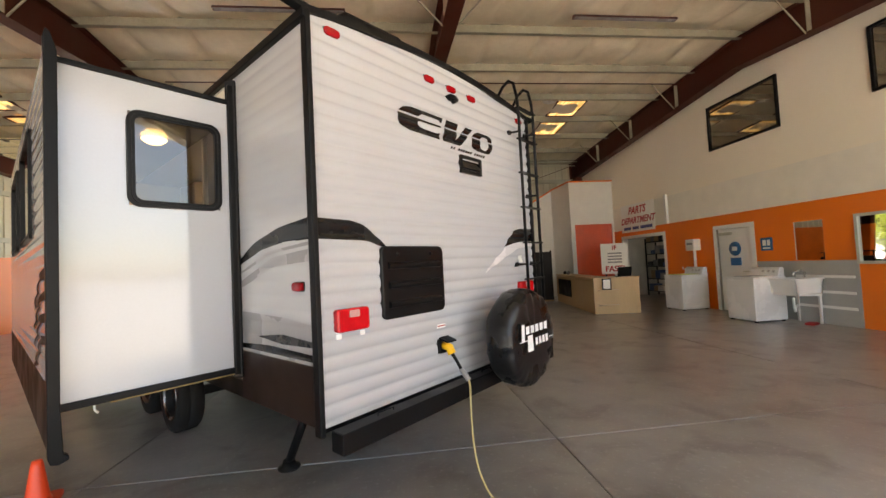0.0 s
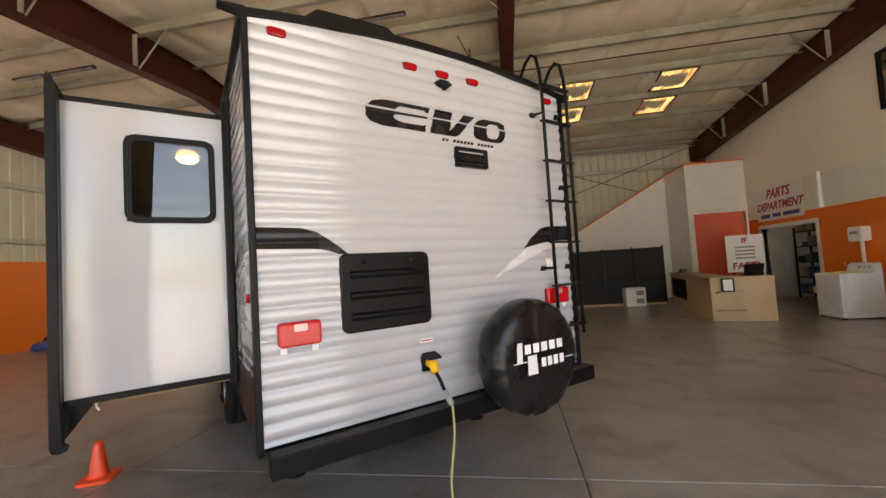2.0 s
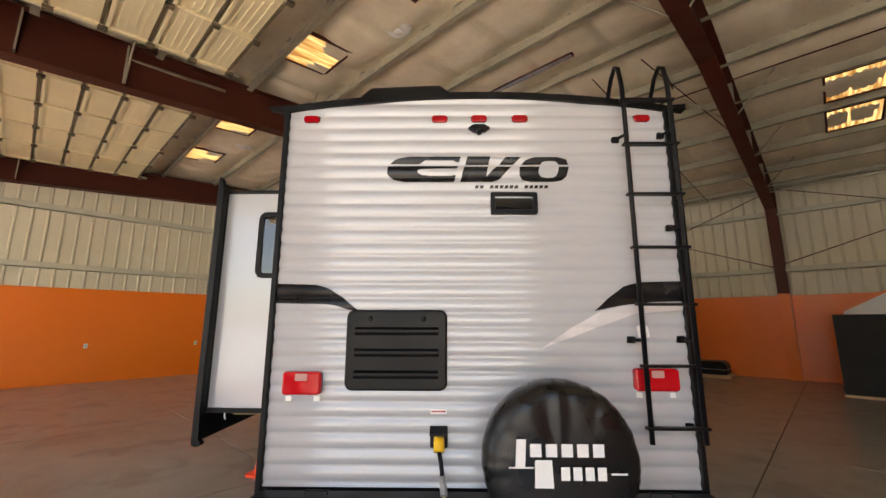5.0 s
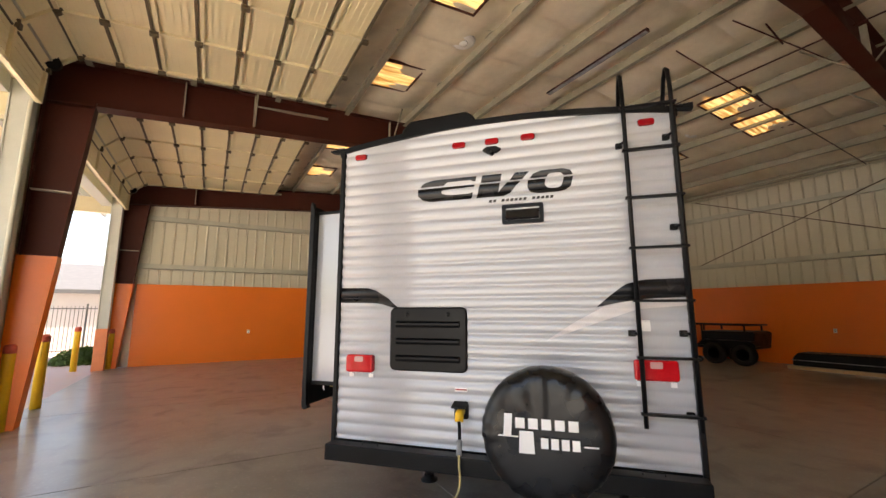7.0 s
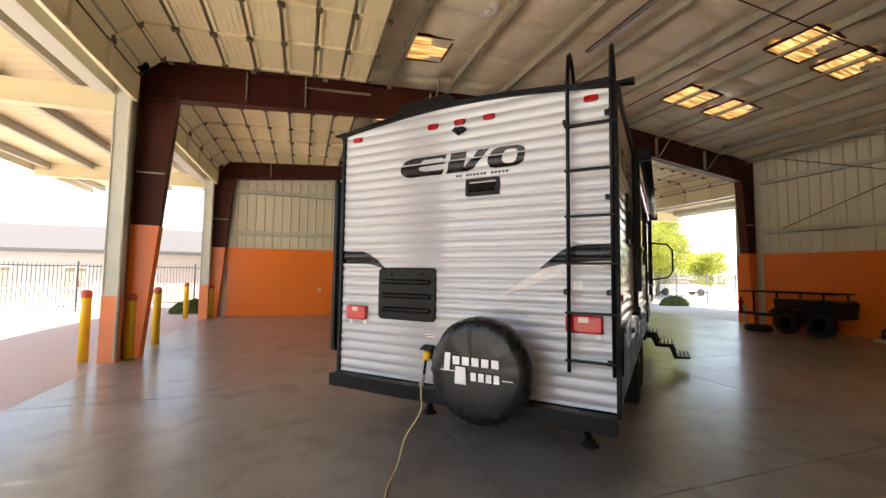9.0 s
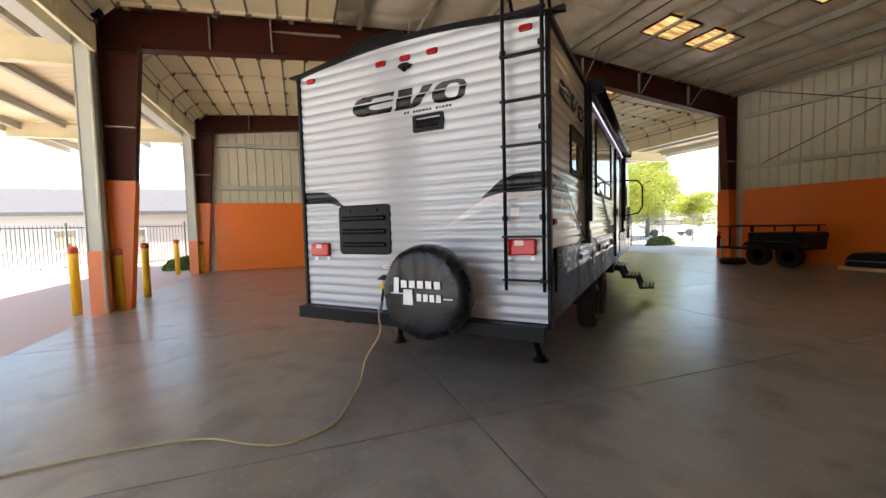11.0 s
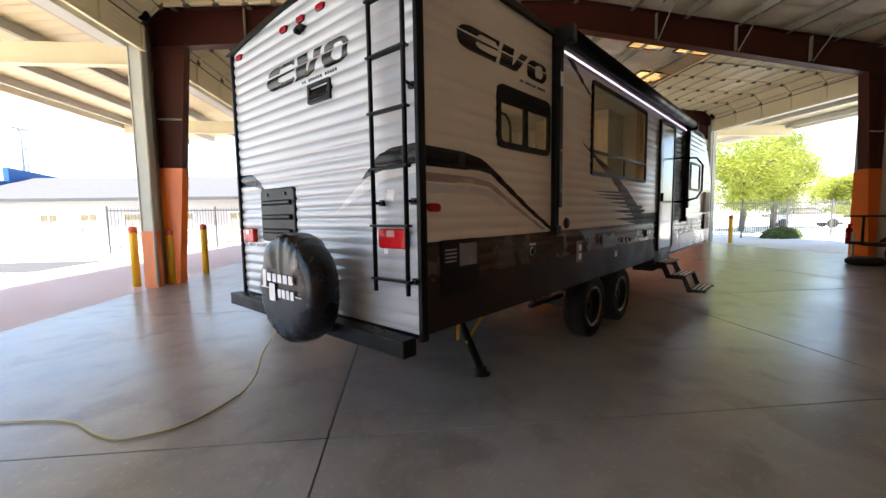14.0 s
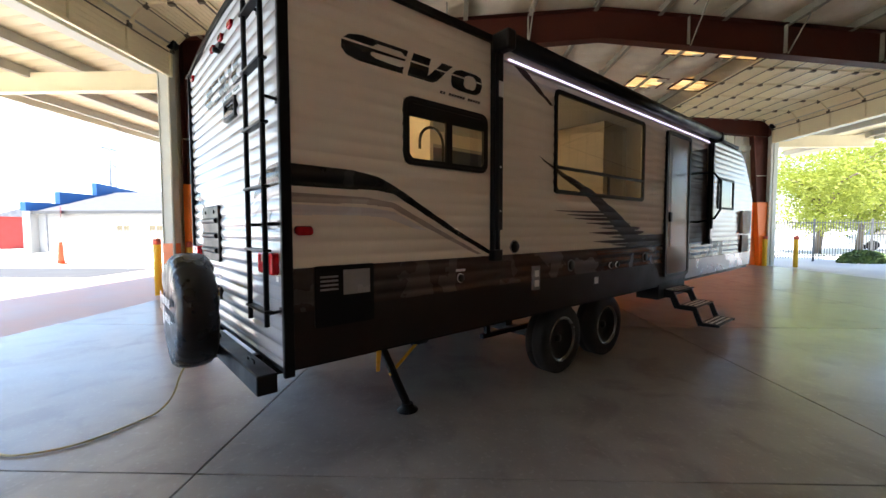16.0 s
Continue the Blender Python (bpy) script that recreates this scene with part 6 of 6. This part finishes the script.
p3 = [TM @ Vector(p) for p in ((1.04, -0.165, 0.775), (1.05, -0.222, 0.705))]
part("adapter", tube(p3, 0.019, 12), M_GREYV, cord, "grey adapter")
ctrl = [TM @ Vector((1.05, -0.222, 0.705)), TM @ Vector((1.053, -0.228, 0.64)), TM @ Vector((1.05, -0.226, 0.5)), Vector((0.57, 2.76, 0.3)), Vector((0.60, 2.70, 0.12)), Vector((0.68, 2.61, 0.012)), Vector((0.88, 2.54, 0.01)), Vector((1.13, 2.40, 0.01)), Vector((1.26, 2.12, 0.01)), Vector((1.17, 1.88, 0.01)), Vector((0.97, 1.58, 0.01)), Vector((0.92, 1.22, 0.01)), Vector((0.93, 0.85, 0.01)), Vector((0.97, 0.45, 0.01)), Vector((0.98, -0.3, 0.01)), Vector((0.6, -2.0, -0.018)), Vector((-3.0, -4.8, -0.02))]
sm = []
for i in range(len(ctrl) - 1):
    p0, p1, q1, q2 = ctrl[max(i - 1, 0)], ctrl[i], ctrl[i + 1], ctrl[min(i + 2, len(ctrl) - 1)]
    for k in range(8):
        t = k / 8
        sm.append(0.5 * ((2 * p1) + (q1 - p0) * t + (2 * p0 - 5 * p1 + 4 * q1 - q2) * t * t + (3 * p1 - p0 - 3 * q1 + q2) * t ** 3))
sm.append(ctrl[-1])
for p in sm[32:]:
    p.z = max(p.z, 0.01 if p.y > -1.2 else -0.02)
part("cable", tube(sm, 0.0075, 8), M_CORD, cord)

# black off-road utility trailer
ut = thing("utility_trailer", pose(-3.6, 15.95, 0), "black off-road utility trailer with a flat rack by the orange wall", "utility trailer")
part("tub", prism([(-0.8, 0.48), (-0.86, 0.98), (0.58, 1.0), (0.66, 0.94), (0.6, 0.48)], "y", -0.55, 0.55, 0.02), M_BLACK, ut)
part("rack", boxes(((-1.85, -0.6, 1.165), (0.55, -0.56, 1.20)), ((-1.85, 0.56, 1.165), (0.55, 0.6, 1.20)), ((-1.85, -0.6, 1.165), (-1.81, 0.6, 1.20)), ((0.51, -0.6, 1.165), (0.55, 0.6, 1.20)), ((-0.5, -0.6, 1.165), (-0.46, 0.6, 1.20)), bevel=0.008), M_BLACK, ut)
for x in (-1.4, -0.75, 0.4):
    for y in (-0.55, 0.55):
        part("rack_post", box((x - 0.02, y - 0.02, 0.5 if x < -1 else 1.0), (x + 0.02, y + 0.02, 1.17)), M_BLACK, ut)
part("drawbar", boxes(((-2.2, -0.04, 0.42), (-0.6, 0.04, 0.5)), ((-1.5, -0.45, 0.44), (-0.8, -0.38, 0.5)), ((-1.5, 0.38, 0.44), (-0.8, 0.45, 0.5))), M_BLACK, ut)
part("jockey_leg", boxes(((-2.08, -0.03, 0.0), (-2.02, 0.03, 0.75)), ((-2.12, -0.06, 0.0), (-1.98, 0.06, 0.02))), M_STEEL, ut)
for x, y in ((-0.40, -0.72), (-0.40, 0.62), (0.40, -0.72)):
    w = part("wheel", lathe([(0.17, -0.1), (0.25, -0.12), (0.32, -0.1), (0.33, 0), (0.32, 0.1), (0.25, 0.12), (0.17, 0.1)], "y", 28, at=(x, y, 0.33)), M_RUBBER, ut)
    part("rim", lathe([(0.02, -0.06), (0.1, -0.05), (0.15, -0.08), (0.17, -0.1)], "y", 20, at=(x, y, 0.33)), M_GREYV, w)
part("fender", prism([(-0.82, 0.6), (-0.68, 0.73), (0.66, 0.73), (0.78, 0.6), (0.75, 0.58), (0.64, 0.70), (-0.66, 0.70), (-0.79, 0.58)], "y", -0.85, -0.55), M_BLACK, ut)
solid("spare_wheel", lathe([(0.12, 0), (0.3, 0.0), (0.36, 0.05), (0.36, 0.12), (0.3, 0.18), (0.12, 0.18)], "z", 28), M_RUBBER, "black spare wheel lying on the floor", "wheel", m=pose(-4.75, 15.2, 0))
cb = thing("roof_box", pose(-1.3, 16.2, 0), "black roof cargo box on a pale pallet by the orange wall", "cargo box")
part("shell", prism([(-1.0, 0.09), (-0.98, 0.3), (-0.85, 0.45), (0.9, 0.48), (1.0, 0.4), (1.02, 0.09)], "y", -0.35, 0.35, 0.04), M_BLACK, cb)
part("seam", prism([(-1.0, 0.24), (1.02, 0.24), (1.02, 0.255), (-1.0, 0.255)], "y", -0.36, 0.36), M_GREYV, cb)
solid("pallet", boxes(((-1.1, -0.4, 0.05), (1.1, 0.4, 0.085)), ((-1.1, -0.4, 0), (1.1, -0.3, 0.05)), ((-1.1, 0.3, 0), (1.1, 0.4, 0.05))), M_MAPLE, "pale timber pallet under the cargo box", "pallet", m=pose(-1.3, 16.2, 0))
ex = thing("fire_extinguisher", pose(-5.8, 16.0, 0), "red fire extinguisher on the orange column", "extinguisher")
part("cylinder", lathe([(0.05, 0.45), (0.07, 0.47), (0.07, 0.82), (0.03, 0.88), (0.02, 0.92)], "z", 16), M_RED, ex)
part("valve", box((-0.03, -0.02, 0.92), (0.05, 0.02, 0.96)), M_BLACK, ex)

# ---- outside ----
M_IRON = mat("grey_iron", (0.10, 0.10, 0.10), 0.5, vary=0.1)
def fence(p0, p1, h, label):
    a, b = Vector(p0), Vector(p1)
    L = (b - a).length
    f = thing("iron_fence", Matrix.Translation((*a, 0)) @ Matrix.Rotation(math.atan2(b.y - a.y, b.x - a.x), 4, "Z"), label, "fence", "yard fences")
    for z in (0.2, h - 0.12):
        part("rail", box((0, -0.015, z), (L, 0.015, z + 0.035)), M_IRON, f)
    proto = mesh_ob("picket", box((-0.009, -0.009, 0.1), (0.009, 0.009, h)), M_IRON)
    post = mesh_ob("fence_post", box((-0.03, -0.03, -0.04), (0.03, 0.03, h + 0.08)), M_IRON)
    n = int(L / 0.115)
    for i in range(n + 1):
        o = (post if i % 21 == 0 else proto)
        o = o if (i < 2 and (i == 0 or o is proto)) else new(o.name.split(".")[0], o.data)
        o.parent, o.location = f, (i * 0.115, 0, 0)
    return f


fence((-13.87, -8.05), (-16.3, -4.9), 1.84, "grey iron picket fence in the sunlit yard")
fence((-16.3, -4.9), (-17.6, -0.8), 1.84, "grey iron picket fence in the sunlit yard")
fence((-14.6, 18.4), (-14.2, 31.0), 1.78, "grey iron picket fence beside the drive")

M_STUCCO = mat("white_stucco", (0.38, 0.37, 0.35), 0.85, vary=0.05, bump=0.2)
hs = thing("office_building", pose(-21.0, -21.4, 0, 0, 0, 90), "low white stucco building with a grey roof and blue parapet", "building")
part("wall", box((0, 0, -0.05), (30, 12, 2.6)), M_STUCCO, hs)
part("roof", prism([(-0.35, 2.55), (6, 4.3), (12.35, 2.55), (12.35, 2.45), (-0.35, 2.45)], "x", 0.0, 30.3), mat("grey_shingle_roof", (0.085, 0.085, 0.09), 0.85), hs)
part("fascia", box((0, -0.42, 2.42), (30.3, -0.35, 2.6)), mat("grey_fascia", (0.07, 0.07, 0.07), 0.6), hs)
for x in (5.0, 7.1, 9.4, 12.3, 15.2, 19.0, 23.0):
    w = part("window", ring([(x, 0.65), (x + 1.0, 0.65), (x + 1.0, 1.75), (x, 1.75)], [(x + 0.07, 0.72), (x + 0.93, 0.72), (x + 0.93, 1.68), (x + 0.07, 1.68)], lambda a, z, d: (a, -d, z), 0.0, 0.05), M_WHITE, hs)
    part("pane", box((x + 0.07, -0.015, 0.72), (x + 0.93, -0.005, 1.68)), M_DARKGLASS, w)
    part("mullion", box((x + 0.48, -0.04, 0.72), (x + 0.52, -0.01, 1.68)), M_WHITE, w)
part("gable_wall", box((-0.5, -0.5, -0.05), (-0.02, 12.2, 2.6)), M_STUCCO, hs)
part("parapet", prism([(-0.6, 2.6), (-0.6, 3.15), (1.6, 3.15), (1.6, 3.95), (4.4, 3.95), (4.4, 4.85), (9.5, 4.45), (9.5, 2.6)], "x", -0.5, -0.15), mat("blue_parapet", (0.012, 0.085, 0.26), 0.6), hs, "stepped blue parapet")
part("downpipe", box((0.5, -0.08, 0), (0.58, 0, 2.5)), M_GREYV, hs)
for k, (x, y, h) in enumerate(((-30.0, -24.5, 9.0), (-34, -27.5, 8.2))):
    up = thing("utility_pole", pose(x, y, 0), "distant wooden utility pole with a crossarm", "utility pole", "utility poles")
    part("pole", lathe([(0.14, -0.1), (0.1, h)], "z", 10), M_GREYV, up)
    part("crossarm", box((-0.8, -0.05, h - 0.8), (0.8, 0.05, h - 0.68)), M_GREYV, up)
stp = thing("stop_sign", pose(-20.6, -19.5, 0, 0, 0, 50), "red octagonal road sign on a post", "road sign")
part("post", box((-0.03, -0.03, 0), (0.03, 0.03, 2.6)), M_STEEL, stp)
part("plate", plate([(0.38 * math.cos(radians(22.5 + 45 * i)), 2.5 + 0.38 * math.sin(radians(22.5 + 45 * i))) for i in range(8)], lambda a, z, d: (a, -d, z), 0.03, 0.04), M_RED, stp)
rb = thing("red_shed", pose(-30, -30, 0, 0, 0, 45), "distant low red building with a grey roof", "building")
part("wall", box((-4, -3, -0.05), (4, 3, 2.4)), mat("barn_red", (0.4, 0.05, 0.04), 0.8), rb)
part("roof", prism([(-3.2, 2.4), (0, 3.6), (3.2, 2.4)], "x", -4.2, 4.2), M_GREYV, rb)


def car(x, y, rz, paint, label):
    c = thing("parked_car", pose(x, y, 0, 0, 0, rz), label, "car", "parked cars")
    part("body", prism([(-2.2, 0.35), (-2.25, 0.7), (-2.1, 0.95), (-1.4, 1.0), (1.1, 1.0), (2.0, 0.85), (2.25, 0.65), (2.2, 0.35)], "y", -0.88, 0.88, 0.06), paint, c)
    part("cabin", prism([(-1.5, 0.98), (-1.1, 1.42), (0.4, 1.45), (1.15, 0.98)], "y", -0.75, 0.75, 0.08), M_DARKGLASS, c)
    part("roof_panel", box((-1.05, -0.66, 1.42), (0.38, 0.66, 1.47), 0.02), paint, c)
    for a in (-1.4, 1.4):
        for b in (-0.85, 0.85):
            part("wheel", lathe([(0.05, -0.08), (0.28, -0.1), (0.32, -0.06), (0.32, 0.06), (0.28, 0.1), (0.05, 0.08)], "y", 20, at=(a, b, 0.32)), M_RUBBER, c)


car(-23, 33.5, 60, M_ENAMEL, "white car parked beyond the fence")
car(-24, -22.5, 30, M_WHITE, "white car parked far off in the yard")

M_LEAF = mat("sunlit_leaf", (0.19, 0.24, 0.03), 0.6, vary=0.4, scale=0.8, fine=5, tint=(0.36, 0.38, 0.06))
_n, _l = M_LEAF.node_tree.nodes, M_LEAF.node_tree.links
_t, _m = _n.new("ShaderNodeBsdfTranslucent"), _n.new("ShaderNodeMixShader")
_t.inputs[0].default_value = (0.36, 0.42, 0.06, 1)
_m.inputs[0].default_value = 0.45
_l.new(_n["Principled BSDF"].outputs[0], _m.inputs[1]), _l.new(_t.outputs[0], _m.inputs[2]), _l.new(_m.outputs[0], _n["Material Output"].inputs[0])
M_BARK = mat("bark", (0.13, 0.10, 0.07), 0.9, vary=0.25, bump=0.4)


def leaves(bm, rnd, centre, radius, count, size):
    for _ in range(count):
        d = Vector((rnd.gauss(0, 1), rnd.gauss(0, 1), rnd.gauss(0, 0.8))).normalized() * radius * rnd.uniform(0.35, 1.0)
        p = Vector(centre) + d
        a = Vector((rnd.gauss(0, 1), rnd.gauss(0, 1), rnd.gauss(0, 0.6))).normalized()
        b = a.orthogonal().normalized()
        s = size * rnd.uniform(0.6, 1.3)
        bm.faces.new([bm.verts.new(p + a * s), bm.verts.new(p + b * s * 0.45), bm.verts.new(p - a * s), bm.verts.new(p - b * s * 0.45)])


def tree(x, y, h, r, seed, label):
    rnd = random.Random(seed)
    t = thing("tree", pose(x, y, -0.05), label, "tree", "yard trees")
    tr = tube([(0, 0, 0), (0.1, 0.05, h * 0.2), (0.05, 0.1, h * 0.4)], 0.17, 10)
    tips = []
    for k in range(9):
        a = 2 * math.pi * k / 9 + rnd.uniform(-0.3, 0.3)
        e = Vector((math.cos(a) * r * rnd.uniform(0.4, 0.75), math.sin(a) * r * rnd.uniform(0.4, 0.75), h * rnd.uniform(0.5, 0.85)))
        m = Vector((0.05, 0.1, h * 0.38)).lerp(e, 0.5) + Vector((0, 0, h * 0.06))
        tube([(0.05, 0.1, h * 0.33), m, e], 0.055, 6, tr)
        tips += [m, e]
    part("trunk", tr, M_BARK, t)
    cr = bmesh.new()
    for p in tips + [Vector((rnd.uniform(-r, r) * 0.55, rnd.uniform(-r, r) * 0.55, h * rnd.uniform(0.22, 0.92))) for _ in range(34)]:
        leaves(cr, rnd, p, r * rnd.uniform(0.2, 0.36), 420 if seed < 3 else 200, 0.085 if seed < 3 else 0.12)
    part("crown", cr, M_LEAF, t, "bright yellow-green leaves")
    return t


tree(-20.0, 25.8, 7.2, 4.0, 1, "broad yellow-green tree beyond the iron fence")
tree(-23.0, 31.0, 6.0, 3.4, 2, "broad yellow-green tree beyond the iron fence")
tree(-27.0, 41.5, 4.2, 2.6, 3, "low green tree far beyond the fence")
tree(-33.0, 27.0, 5.0, 3.2, 4, "green tree far beyond the fence")
tree(-44.0, -10.0, 6.0, 3.5, 5, "green treetop behind the white building")


def shrub(name, x, y, sx, sy, sz, seed, label):
    rnd = random.Random(seed)
    bm = bmesh.new()
    for _ in range(2600):
        d = Vector((rnd.gauss(0, 1), rnd.gauss(0, 1), abs(rnd.gauss(0, 1)))).normalized() * rnd.uniform(0.75, 1.0)
        p = Vector((d.x * sx, d.y * sy, d.z * sz))
        a = Vector((rnd.gauss(0, 1), rnd.gauss(0, 1), rnd.gauss(0, 1))).normalized() * 0.06
        b = a.orthogonal() * 0.5
        bm.faces.new([bm.verts.new(p + a), bm.verts.new(p + b), bm.verts.new(p - a), bm.verts.new(p - b)])
    return solid(name, bm, M_SHRUB, label, "shrub", m=pose(x, y, -0.03))


M_SHRUB = mat("dark_green_leaf", (0.05, 0.10, 0.02), 0.6, vary=0.4, scale=4, tint=(0.12, 0.18, 0.04))
shrub("shrub", -13.7, 22.2, 0.5, 1.05, 0.55, 7, "clipped dark green shrub before the fence")
shrub("shrub", -14.2, -1.9, 0.4, 0.9, 0.55, 8, "low green shrub by the fence")


# outlets on the orange walls
for k, (x, y, z, rz) in enumerate(((XW + 0.03, 5.2, 0.95, 0), (XW + 0.03, 2.6, 0.95, 0), (-1.6, YN - 0.03, 1.05, -90))):
    o = thing("wall_outlet", pose(x, y, z, 0, 0, rz), "small white outlet plate on the orange wall", "outlet", "wall outlets")
    part("plate", box((0, -0.04, -0.06), (0.012, 0.04, 0.06), 0.004), M_WHITE, o)
    part("socket", box((0.012, -0.02, 0.01), (0.016, 0.02, 0.035)), M_GREYV, o)
    part("socket", box((0.012, -0.02, -0.035), (0.016, 0.02, -0.01)), M_GREYV, o)
